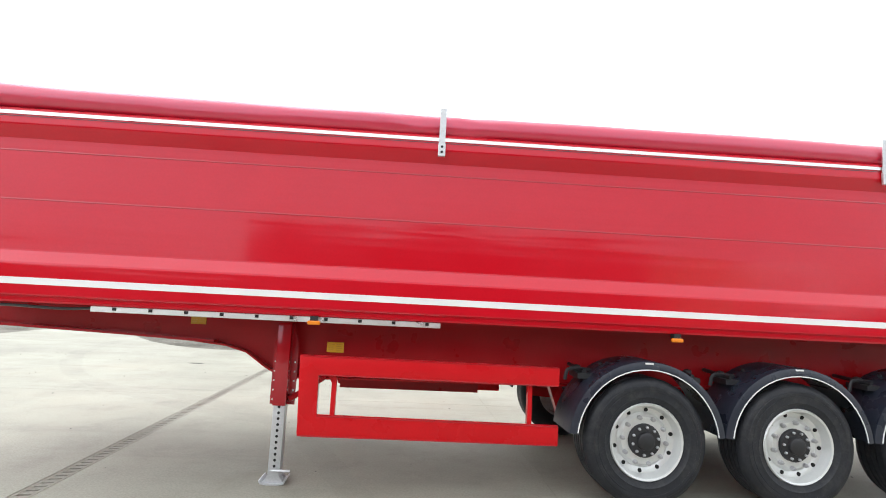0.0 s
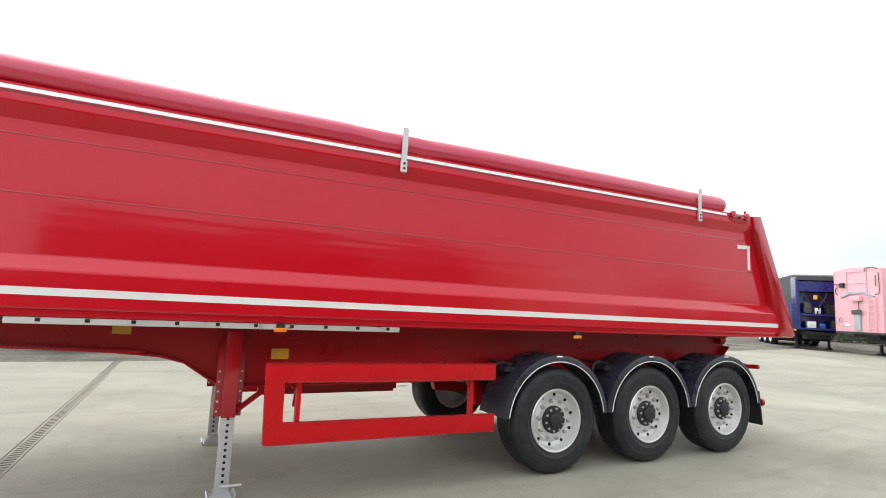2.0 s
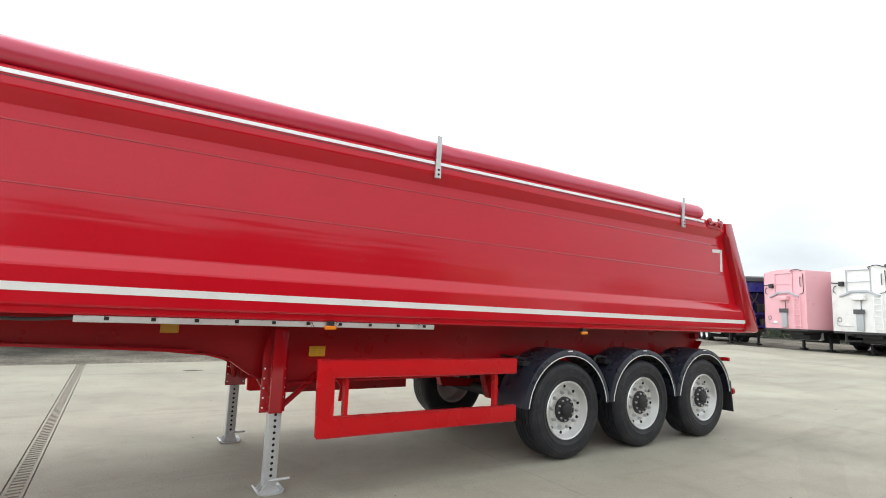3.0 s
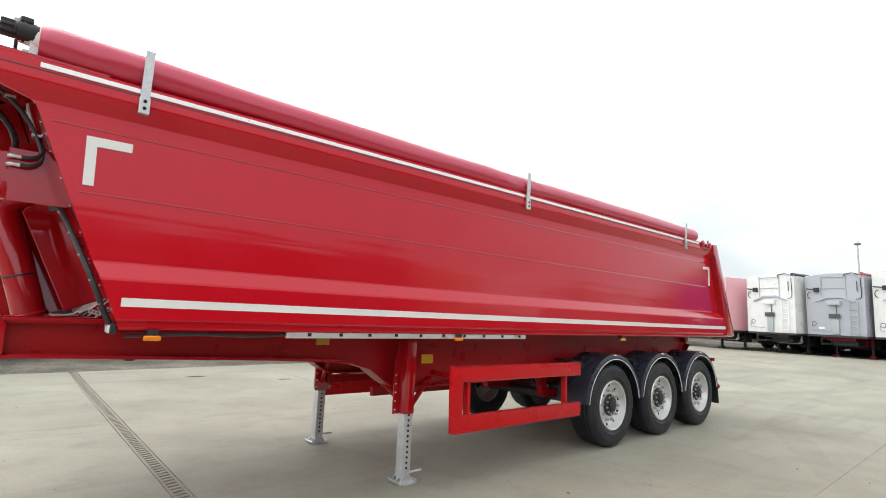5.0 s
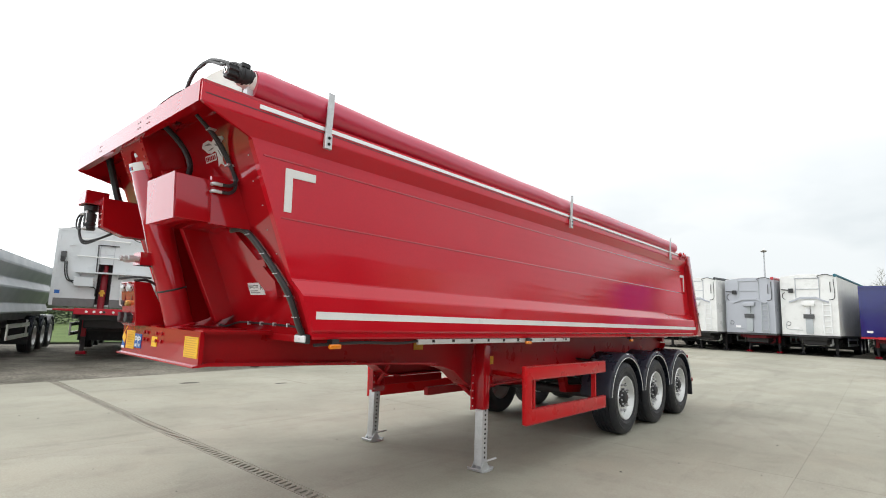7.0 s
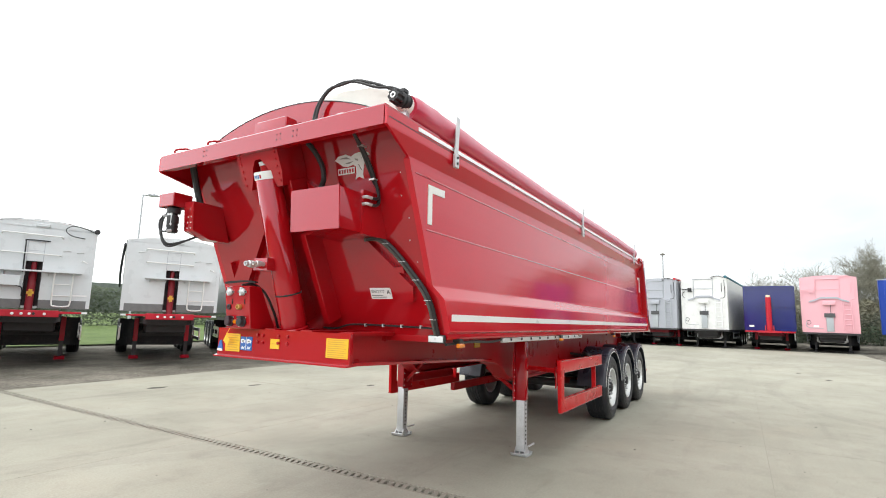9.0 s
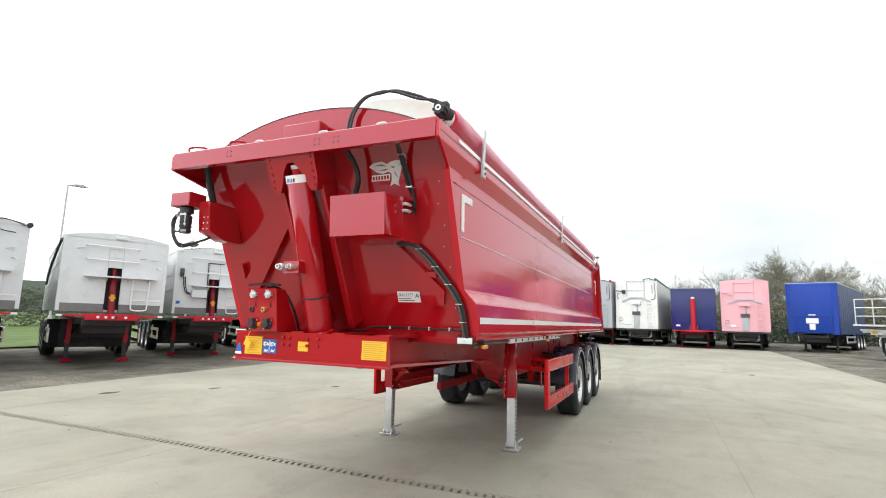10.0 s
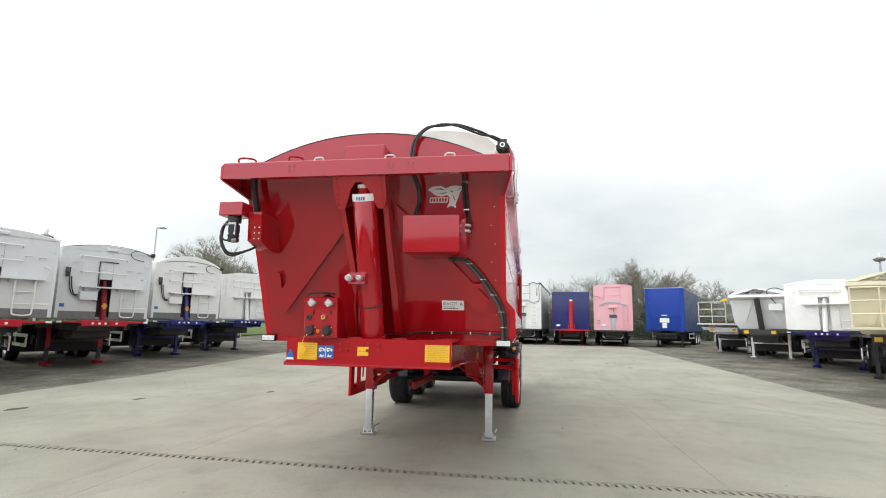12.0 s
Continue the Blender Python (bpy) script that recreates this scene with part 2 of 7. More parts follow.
def ground_material(name, rgb_a, rgb_b, scale, fine, bump, stain_rgb, stain_amount, rough, scuffs=False, grain_amount=0.14):
    m = bpy.data.materials.new(name)
    m.use_nodes = True
    n, l = m.node_tree.nodes, m.node_tree.links
    b = n["Principled BSDF"]
    t = n.new("ShaderNodeTexCoord")
    geo = n.new("ShaderNodeNewGeometry")
    noises = []
    for s, d, r in ((scale, 6, 0.6), (fine, 4, 0.65), (scale * 4.3, 8, 0.75), (0.11, 3, 0.5)):
        k = n.new("ShaderNodeTexNoise")
        k.inputs["Scale"].default_value, k.inputs["Detail"].default_value, k.inputs["Roughness"].default_value = s, d, r
        l.new(geo.outputs["Position"], k.inputs["Vector"])
        noises.append(k)
    mix = n.new("ShaderNodeMix")
    mix.data_type = "RGBA"
    mix.inputs["A"].default_value, mix.inputs["B"].default_value = (*rgb_a, 1), (*rgb_b, 1)
    r1 = n.new("ShaderNodeMapRange")
    r1.inputs["From Min"].default_value, r1.inputs["From Max"].default_value = 0.35, 0.65
    l.new(noises[0].outputs["Fac"], r1.inputs["Value"])
    l.new(r1.outputs["Result"], mix.inputs["Factor"])
    grain = n.new("ShaderNodeMapRange")
    grain.inputs["From Min"].default_value, grain.inputs["From Max"].default_value = 0.3, 0.7
    grain.inputs["To Min"].default_value, grain.inputs["To Max"].default_value = 1 - grain_amount, 1 + grain_amount
    l.new(noises[1].outputs["Fac"], grain.inputs["Value"])
    mul = n.new("ShaderNodeMix")
    mul.data_type, mul.blend_type = "RGBA", "MULTIPLY"
    mul.inputs["Factor"].default_value = 1.0
    l.new(mix.outputs["Result"], mul.inputs["A"])
    l.new(grain.outputs["Result"], mul.inputs["B"])
    st = n.new("ShaderNodeMapRange")
    st.inputs["From Min"].default_value, st.inputs["From Max"].default_value = 0.5, 0.78
    st.inputs["To Max"].default_value = stain_amount
    l.new(noises[2].outputs["Fac"], st.inputs["Value"])
    sm = n.new("ShaderNodeMix")
    sm.data_type = "RGBA"
    l.new(st.outputs["Result"], sm.inputs["Factor"])
    l.new(mul.outputs["Result"], sm.inputs["A"])
    sm.inputs["B"].default_value = (*stain_rgb, 1)
    broad = n.new("ShaderNodeMapRange")
    broad.inputs["From Min"].default_value, broad.inputs["From Max"].default_value = 0.35, 0.65
    broad.inputs["To Min"].default_value, broad.inputs["To Max"].default_value = 0.92, 1.07
    l.new(noises[3].outputs["Fac"], broad.inputs["Value"])
    fm = n.new("ShaderNodeMix")
    fm.data_type, fm.blend_type = "RGBA", "MULTIPLY"
    fm.inputs["Factor"].default_value = 1.0
    l.new(sm.outputs["Result"], fm.inputs["A"])
    l.new(broad.outputs["Result"], fm.inputs["B"])
    surface = fm.outputs["Result"]
    if scuffs:
        for turn, squeeze, tone, lo, hi, amount in ((0.62, (0.22, 2.3, 1), (0.17, 0.162, 0.13), 0.56, 0.72, 0.30), (-0.35, (0.18, 1.5, 1), (0.20, 0.19, 0.155), 0.56, 0.74, 0.28), (0.0, (0.33, 0.33, 1), (0.44, 0.375, 0.285), 0.52, 0.75, 0.30)):
            lay = n.new("ShaderNodeMapping")
            lay.inputs["Rotation"].default_value, lay.inputs["Scale"].default_value = (0, 0, turn), squeeze
            l.new(geo.outputs["Position"], lay.inputs["Vector"])
            smear = n.new("ShaderNodeTexNoise")
            smear.inputs["Scale"].default_value, smear.inputs["Detail"].default_value, smear.inputs["Roughness"].default_value = 1.0, 5.0, 0.62
            l.new(lay.outputs["Vector"], smear.inputs["Vector"])
            pick = n.new("ShaderNodeMapRange")
            pick.inputs["From Min"].default_value, pick.inputs["From Max"].default_value, pick.inputs["To Max"].default_value = lo, hi, amount
            l.new(smear.outputs["Fac"], pick.inputs["Value"])
            lay_on = n.new("ShaderNodeMix")
            lay_on.data_type = "RGBA"
            l.new(pick.outputs["Result"], lay_on.inputs["Factor"])
            l.new(surface, lay_on.inputs["A"])
            lay_on.inputs["B"].default_value = (*tone, 1)
            surface = lay_on.outputs["Result"]
        # faint curved tyre marks left by turning trailers
        for cx, cy, radius, width, depth in ((9.0, -6.0, 8.4, 0.16, 0.10), (9.3, -6.4, 10.9, 0.20, 0.08), (2.0, 16.0, 9.6, 0.16, 0.08), (14.0, 11.0, 7.0, 0.22, 0.10), (-6.0, 3.0, 6.6, 0.14, 0.06)):
            off = n.new("ShaderNodeVectorMath")
            off.operation = "DISTANCE"
            flat = n.new("ShaderNodeVectorMath")
            flat.operation = "MULTIPLY"
            flat.inputs[1].default_value = (1, 1, 0)
            l.new(geo.outputs["Position"], flat.inputs[0])
            l.new(flat.outputs["Vector"], off.inputs[0])
            off.inputs[1].default_value = (cx, cy, 0)
            near = n.new("ShaderNodeMath")
            near.operation = "COMPARE"
            near.inputs[1].default_value, near.inputs[2].default_value = radius, width
            wob = n.new("ShaderNodeMath")
            wob.operation = "MULTIPLY_ADD"
            wob.inputs[1].default_value = 0.5
            l.new(noises[0].outputs["Fac"], wob.inputs[0])
            l.new(off.outputs["Value"], wob.inputs[2])
            l.new(wob.outputs["Value"], near.inputs[0])
            patchy = n.new("ShaderNodeMath")
            patchy.operation = "MULTIPLY"
            l.new(near.outputs["Value"], patchy.inputs[0])
            l.new(noises[2].outputs["Fac"], patchy.inputs[1])
            weak = n.new("ShaderNodeMath")
            weak.operation = "MULTIPLY"
            weak.inputs[1].default_value = depth * 2
            l.new(patchy.outputs["Value"], weak.inputs[0])
            mark = n.new("ShaderNodeMix")
            mark.data_type = "RGBA"
            l.new(weak.outputs["Value"], mark.inputs["Factor"])
            l.new(surface, mark.inputs["A"])
            mark.inputs["B"].default_value = (0.10, 0.095, 0.08, 1)
            surface = mark.outputs["Result"]
    l.new(surface, b.inputs["Base Color"])
    b.inputs["Roughness"].default_value = rough
    b.inputs["Specular IOR Level"].default_value = 0.3
    bp = n.new("ShaderNodeBump")
    bp.inputs["Distance"].default_value = bump
    l.new(noises[1].outputs["Fac"], bp.inputs["Height"])
    l.new(bp.outputs["Normal"], b.inputs["Normal"])
    return m


CONCRETE = ground_material("weathered_concrete", (0.302, 0.294, 0.237), (0.373, 0.363, 0.299), 0.45, 55, 0.003, (0.21, 0.198, 0.158), 0.55, 0.75, scuffs=True)
GRAVEL = ground_material("grey_gravel", (0.118, 0.109, 0.088), (0.27, 0.25, 0.208), 0.6, 17, 0.05, (0.06, 0.055, 0.043), 0.7, 0.95, grain_amount=0.5)
GRASS = ground_material("grass", (0.085, 0.135, 0.035), (0.13, 0.19, 0.055), 0.6, 14, 0.03, (0.09, 0.09, 0.04), 0.5, 0.9)
LEAF_BROWN = paint("bare_twig_brown", (0.20, 0.19, 0.13), 0.8, var=0.3, scale=1.5)
LEAF_GREEN = paint("ivy_green_foliage", (0.075, 0.10, 0.055), 0.7, var=0.4, scale=1.5)
BARK = paint("grey_brown_bark", (0.12, 0.10, 0.08), 0.9, var=0.25, scale=4, bump=0.01)
HILL = paint("distant_woods", (0.16, 0.19, 0.165), 0.95, var=0.35, scale=0.05, fine=0.6)


# ---------------------------------------------------------------- geometry helpers
def box(bm, x0, x1, y0, y1, z0, z1, m=None):
    vs = [bm.verts.new((m @ Vector(p)) if m else p) for p in ((x0, y0, z0), (x1, y0, z0), (x1, y1, z0), (x0, y1, z0), (x0, y0, z1), (x1, y0, z1), (x1, y1, z1), (x0, y1, z1))]
    for f in ((0, 3, 2, 1), (4, 5, 6, 7), (0, 1, 5, 4), (1, 2, 6, 5), (2, 3, 7, 6), (3, 0, 4, 7)):
        bm.faces.new([vs[i] for i in f])
    return bm


def loft(bm, rings, closed=True, caps=True):
    """Joins rings of equal point count; closed: each ring is a loop."""
    rows = [[bm.verts.new(p) for p in r] for r in rings]
    k = len(rows[0])
    for a, b in zip(rows, rows[1:]):
        for i in range(k if closed else k - 1):
            j = (i + 1) % k
            bm.faces.new((a[i], a[j], b[j], b[i]))
    if caps and closed:
        bm.faces.new(list(reversed(rows[0])))
        bm.faces.new(rows[-1])
    return bm


def prism(bm, poly, axis, lo, hi):
    """Extrudes a polygon of (a, b) along the axis: x -> (y, z), y -> (x, z), z -> (x, y)."""
    put = {"x": lambda a, b, c: (c, a, b), "y": lambda a, b, c: (a, c, b), "z": lambda a, b, c: (a, b, c)}[axis]
    return loft(bm, [[put(a, b, lo) for a, b in poly], [put(a, b, hi) for a, b in poly]])


def tube(bm, pts, r, n=8, flat=1.0):
    """A tube along points; r is one radius or one a point."""
    pts = [Vector(p) for p in pts]
    rs = r if isinstance(r, (list, tuple)) else [r] * len(pts)
    rings, side = [], None
    for i, p in enumerate(pts):
        d = (pts[min(i + 1, len(pts) - 1)] - pts[max(i - 1, 0)]).normalized()
        if side is None:
            side = d.orthogonal().normalized()
        side = (side - d * side.dot(d)).normalized()
        up = d.cross(side)
        rings.append([p + (side * math.cos(a) + up * math.sin(a) * flat) * rs[i] for a in (2 * math.pi * k / n for k in range(n))])
    return loft(bm, rings)


def lathe(bm, profile, m=None, n=32, caps=True):
    """Turns a profile of (radius, height) about the z axis of m."""
    m = m or Matrix()
    return loft(bm, [[m @ Vector((r * math.cos(a), r * math.sin(a), h)) for a in (2 * math.pi * k / n for k in range(n))] for r, h in profile], caps=caps)


def curve_points(ctrl, steps=8):
    """A smooth run of points through the control points."""
    c = [Vector(p) for p in ctrl]
    c = [c[0] * 2 - c[1]] + c + [c[-1] * 2 - c[-2]]
    out = []
    for i in range(1, len(c) - 2):
        p0, p1, p2, p3 = c[i - 1:i + 3]
        for k in range(steps):
            t = k / steps
            out.append(0.5 * ((2 * p1) + (p2 - p0) * t + (2 * p0 - 5 * p1 + 4 * p2 - p3) * t * t + (3 * p1 - p0 - 3 * p2 + p3) * t ** 3))
    return out + [c[-2]]


def bevel(bm, w=0.006, seg=2, deg=35):
    bm.normal_update()
    es = [e for e in bm.edges if len(e.link_faces) == 2 and e.calc_face_angle(0) > radians(deg)]
    if es:
        bmesh.ops.bevel(bm, geom=es, offset=w, segments=seg, affect="EDGES", clamp_overlap=True, profile=0.6)
    return bm


def mesh_of(bm, name, material, smooth=35):
    bmesh.ops.recalc_face_normals(bm, faces=bm.faces)
    me = bpy.data.meshes.new(name)
    bm.to_mesh(me)
    bm.free()
    me.materials.append(material)
    if smooth:
        me.polygons.foreach_set("use_smooth", [True] * len(me.polygons))
        me.set_sharp_from_angle(angle=radians(smooth))
    return me


def part(name, geo, material, parent, label="", at=None, smooth=35):
    """Links a bmesh (or a shared mesh) as one object under a thing or part."""
    me = geo if isinstance(geo, bpy.types.Mesh) else mesh_of(geo, name, material, smooth)
    ob = new(name, me)
    ob.parent = parent
    if at is not None:
        ob.matrix_basis = at
    return tagged(ob, label)


def thing(name, m, label, category, group="", kind=""):
    ob = new(name)
    ob.empty_display_size = 0.2
    ob.matrix_basis = m
    return tagged(ob, label, category, group, kind)


B = bmesh.new


def clamp(a, lo=0.0, hi=1.0):
    return max(lo, min(hi, a))


def ground_z(x, y):
    """The yard is level round the red trailer and rises gently to the far row."""
    return 0.36 * clamp((x - 6) / 24, 0, 1.6) + 0.05 * clamp((y - 12) / 6) + 0.04 * clamp((-3 - y) / 4)


# ---------------------------------------------------------------- ground
def strip_values(lo, hi, step):
    k = max(1, round((hi - lo) / step))
    return [lo + (hi - lo) * i / k for i in range(k + 1)]


def ground_sheet(name, xs, ys, dz, material, rough_z=0.0):
    bm = B()
    rows = [[bm.verts.new((x, y, ground_z(x, y) + dz + (rough_z * (noise.noise((x * 0.7, y * 0.7, 0)) + 0.5 * noise.noise((x * 2.3, y * 2.3, 5))) if rough_z else 0))) for x in xs] for y in ys]
    for a, b in zip(rows, rows[1:]):
        for i in range(len(xs) - 1):
            bm.faces.new((a[i], a[i + 1], b[i + 1], b[i]))
    return new(name, mesh_of(bm, name, material, 60))


far_left, far_right = [-900, -300, -120, -60], [70, 120, 300, 900]
tagged(ground_sheet("ground", far_left + strip_values(-40, 60, 1.0) + far_right, far_left + strip_values(-40, 60, 1.0) + far_right, -0.045, GRAVEL, 0.018),
       "grey-brown gravel yard with dark damp patches", "ground", kind="structure")
grass = ground_sheet("lawn", [-200, -60] + strip_values(-40, 60, 5) + [200], strip_values(27, 36, 1) + [50, 90, 200], 0.02, GRASS, 0.02)
tagged(grass, "green grass strip behind the parked trailers", "lawn", kind="structure")


# concrete slabs between the drain and the gravel
pavement = thing("pavement", Matrix(), "pale weathered concrete yard in large slabs", "pavement", kind="structure")


def edge_left(x):
    return 14.75 + 0.06 * x + (0.2 * (-4 - x) ** 2 if x < -4 else 0)


def edge_right(x):
    return -2.85 + 0.008 * x


def slab(x0, x1, y0, y1):
    """One slab between two x and two y (or the yard's own edges), with a fine joint all round."""
    g = 0.003
    bm = B()
    nx, ny = 6, 5
    top, low = [], []
    for j in range(ny + 1):
        ra, rb = [], []
        for i in range(nx + 1):
            x = x0 + g + (x1 - x0 - 2 * g) * i / nx
            lo = edge_right(x) if y0 is None else y0 + g
            hi = edge_left(x) if y1 is None else y1 - g
            y = lo + (hi - lo) * j / ny
            z = ground_z(x, y)
            ra.append(bm.verts.new((x, y, z)))
            rb.append(bm.verts.new((x, y, z - 0.07)))
        top.append(ra)
        low.append(rb)
    for j in range(ny):
        for i in range(nx):
            bm.faces.new((top[j][i], top[j][i + 1], top[j + 1][i + 1], top[j + 1][i]))
    for i in range(nx):
        bm.faces.new((low[0][i], low[0][i + 1], top[0][i + 1], top[0][i]))
        bm.faces.new((top[ny][i], top[ny][i + 1], low[ny][i + 1], low[ny][i]))
    for j in range(ny):
        bm.faces.new((low[j + 1][0], low[j][0], top[j][0], top[j + 1][0]))
        bm.faces.new((low[j][nx], low[j + 1][nx], top[j + 1][nx], top[j][nx]))
    return bm


DRAIN_X, DRAIN_HALF = -2.27, 0.078
slab_xs = [-11.0, -6.6, DRAIN_X - DRAIN_HALF, None, DRAIN_X + DRAIN_HALF, 1.8, 7.8, 13.8, 19.8, 24.2, 28.6]
for a, b in zip(slab_xs, slab_xs[1:]):
    if a is None or b is None:
        continue
    for y0, y1 in ((None, 2.55), (2.55, 8.55), (8.55, None)):
        part("slab", slab(a, b, y0, y1), CONCRETE, pavement, smooth=60)

JOINT = paint("joint_filler", (0.26, 0.248, 0.20), 0.85, var=0.2, scale=2)
bm = B()
for x in (-6.6, 1.8, 7.8, 13.8, 19.8, 24.2):
    loft(bm, [[(x + dx, y, ground_z(x, y) + dz) for dx, dz in ((-0.02, -0.05), (0.02, -0.05), (0.02, -0.0015), (-0.02, -0.0015))] for y in strip_values(edge_right(x) + 0.01, edge_left(x) - 0.01, 2.0)])
for y in (2.55, 8.55):
    for x0, x1 in ((-11.0, DRAIN_X - DRAIN_HALF - 0.01), (DRAIN_X + DRAIN_HALF + 0.01, 28.6)):
        loft(bm, [[(x, y + dy, ground_z(x, y) + dz) for dy, dz in ((0.02, -0.052), (-0.02, -0.052), (-0.02, -0.0025), (0.02, -0.0025))] for x in strip_values(x0, x1, 2.0)])
part("joint_filler", bm, JOINT, pavement, smooth=20)

# the drain channel, with its slotted grates
drain = thing("drain_channel", Matrix(), "narrow drain channel with slotted grates in the concrete", "drain", kind="structure")
bm = B()
box(bm, DRAIN_X - DRAIN_HALF + 0.004, DRAIN_X + DRAIN_HALF - 0.004, -3.0, 14.6, -0.07, -0.03)
part("channel", bm, DARK, drain)
GRATE = paint("weathered_grate", (0.285, 0.27, 0.222), 0.8, var=0.2, scale=6, dirt=(0.19, 0.178, 0.14), dirt_amount=0.6)
bm = B()
hw = DRAIN_HALF - 0.007
for s in (-1, 1):
    box(bm, s * hw, s * (hw - 0.024), 0, 0.494, -0.03, -0.002)
for k in range(7):
    y = -0.02 + k * 0.0824
    prism(bm, [(-hw + 0.01, max(y - 0.014, 0)), (-hw + 0.01, max(y + 0.034, 0)), (hw - 0.01, min(y + 0.062, 0.494)), (hw - 0.01, min(y + 0.014, 0.494))], "z", -0.028, -0.0035)
grate_mesh = mesh_of(bm, "grate", GRATE, 30)
for k in range(35):
    part("grate", grate_mesh, GRATE, drain, at=Matrix.Translation((DRAIN_X, -2.8 + k * 0.5, 0)))

# grit and dark patches of dirt lying on the concrete
DIRT = paint("dark_damp_dirt", (0.075, 0.068, 0.055), 0.9, var=0.4, scale=9, fine=40)
GRIT = paint("grey_grit", (0.16, 0.15, 0.13), 0.9, var=0.4, scale=3)
rng = random.Random(5)
bm = B()
for k in range(240):
    x, y = rng.uniform(-8, 12), rng.uniform(-2.5, 14)
    s = 0.006 + 0.012 * rng.random() ** 3
    z = ground_z(x, y)
    vs = [bm.verts.new((x + s * math.cos(a) * rng.uniform(0.7, 1.3), y + s * math.sin(a) * rng.uniform(0.7, 1.3), z)) for a in (0.2, 1.4, 2.6, 3.9, 5.2)]
    top = bm.verts.new((x, y, z + s * 0.8))
    for a, b in zip(vs, vs[1:] + vs[:1]):
        bm.faces.new((a, b, top))
tagged(new("grit", mesh_of(bm, "grit", GRIT, 0)), "scattered grey grit on the concrete", "grit", kind="stuff")
for x, y, w in ((-0.2, 13.1, 0.22), (1.4, 12.1, 0.17), (-3.9, 11.9, 0.17), (3.1, 10.2, 0.14), (12.5, 0.6, 0.18), (14.2, 1.2, 0.14)):
    bm = B()
    rim = [bm.verts.new((x + w * (0.75 + 0.35 * rng.random()) * math.cos(a), y + 0.55 * w * (0.7 + 0.4 * rng.random()) * math.sin(a), ground_z(x, y) + 0.001)) for a in (2 * math.pi * k / 14 for k in range(14))]
    mid = bm.verts.new((x, y, ground_z(x, y) + 0.008))
    for a, b in zip(rim, rim[1:] + rim[:1]):
        bm.faces.new((a, b, mid))
    tagged(new("dirt_patch", mesh_of(bm, "dirt_patch", DIRT, 60)), "flat dark patch of dirt on the concrete", "dirt", "dirt patches")


# ---------------------------------------------------------------- wheels shared by all trailers
NUT_STEEL = paint("bright_steel_nut", (0.45, 0.45, 0.46), 0.32, metal=0.7, var=0.12)


def wheel_meshes(r=0.52, w=0.36, rim_r=0.30):
    """Tyre, rim and hub with the outside towards -y, hub centre at the origin."""
    spin = Matrix.Rotation(radians(90), 4, "X")
    h = w / 2
    bm = B()
    prof = [(rim_r - 0.01, h - 0.035), (rim_r + 0.03, h - 0.012), (rim_r + 0.055, h - 0.004), (rim_r + 0.06, h + 0.001), (rim_r + 0.09, h), (rim_r + 0.115, h + 0.004), (rim_r + 0.118, h), (r - 0.09, h + 0.004), (r - 0.07, h + 0.001), (r - 0.066, h - 0.004), (r - 0.045, h - 0.008), (r - 0.014, h - 0.03)]
    grooves = [0.105, 0.052, 0.0, -0.052, -0.105]
    for g in grooves:
        prof += [(r - 0.004, g + 0.007), (r - 0.016, g + 0.004), (r - 0.016, g - 0.004), (r - 0.004, g - 0.007)]
    prof += [(r - 0.014, -h + 0.03), (r - 0.045, -h + 0.008), (r - 0.09, -h - 0.004), (rim_r + 0.09, -h), (rim_r - 0.01, -h + 0.035)]
    lathe(bm, prof, spin, 56, caps=False)
    tyre = mesh_of(bm, "tyre", RUBBER, 40)
    bm = B()
    prof = [(rim_r + 0.012, h - 0.018), (rim_r + 0.004, h - 0.006), (rim_r - 0.012, h - 0.012), (rim_r - 0.020, h - 0.055), (rim_r - 0.035, h - 0.088), (0.232, h - 0.094), (0.222, h - 0.102), (0.20, h - 0.086), (0.19, h - 0.074), (0.10, h - 0.072), (0.10, h - 0.09), (rim_r - 0.04, h - 0.12), (rim_r - 0.035, -h + 0.05), (rim_r + 0.01, -h + 0.03)]
    lathe(bm, prof, spin, 48, caps=False)
    rim = mesh_of(bm, "rim", ALU_RIM, 40)
    bm = B()
    lathe(bm, [(0.0, h - 0.012), (0.058, h - 0.010), (0.070, h - 0.018), (0.075, h - 0.040), (0.128, h - 0.045), (0.136, h - 0.055), (0.137, h - 0.09)], spin, 28, caps=False)
    hub = mesh_of(bm, "hub", BLACK, 40)
    bm = B()
    lathe(bm, [(0.0, h - 0.0872), (0.0165, h - 0.0872), (0.018, h - 0.096)], spin, 12, caps=False)
    hole = mesh_of(bm, "vent_hole", DARK, 40)
    bm = B()
    lathe(bm, [(0.0, h - 0.034), (0.009, h - 0.034), (0.010, h - 0.046), (0.017, h - 0.048), (0.019, h - 0.056), (0.019, h - 0.080)], spin, 8, caps=False)
    nut = mesh_of(bm, "wheel_nut", NUT_STEEL, 40)
    bm = B()
    lathe(bm, [(0.0, h - 0.022), (0.009, h - 0.026), (0.012, h - 0.030), (0.012, h - 0.050)], spin, 6, caps=False)
    cap_nut = mesh_of(bm, "hub_nut", NUT_STEEL, 40)
    return tyre, rim, hub, hole, nut, cap_nut


WHEEL = wheel_meshes()


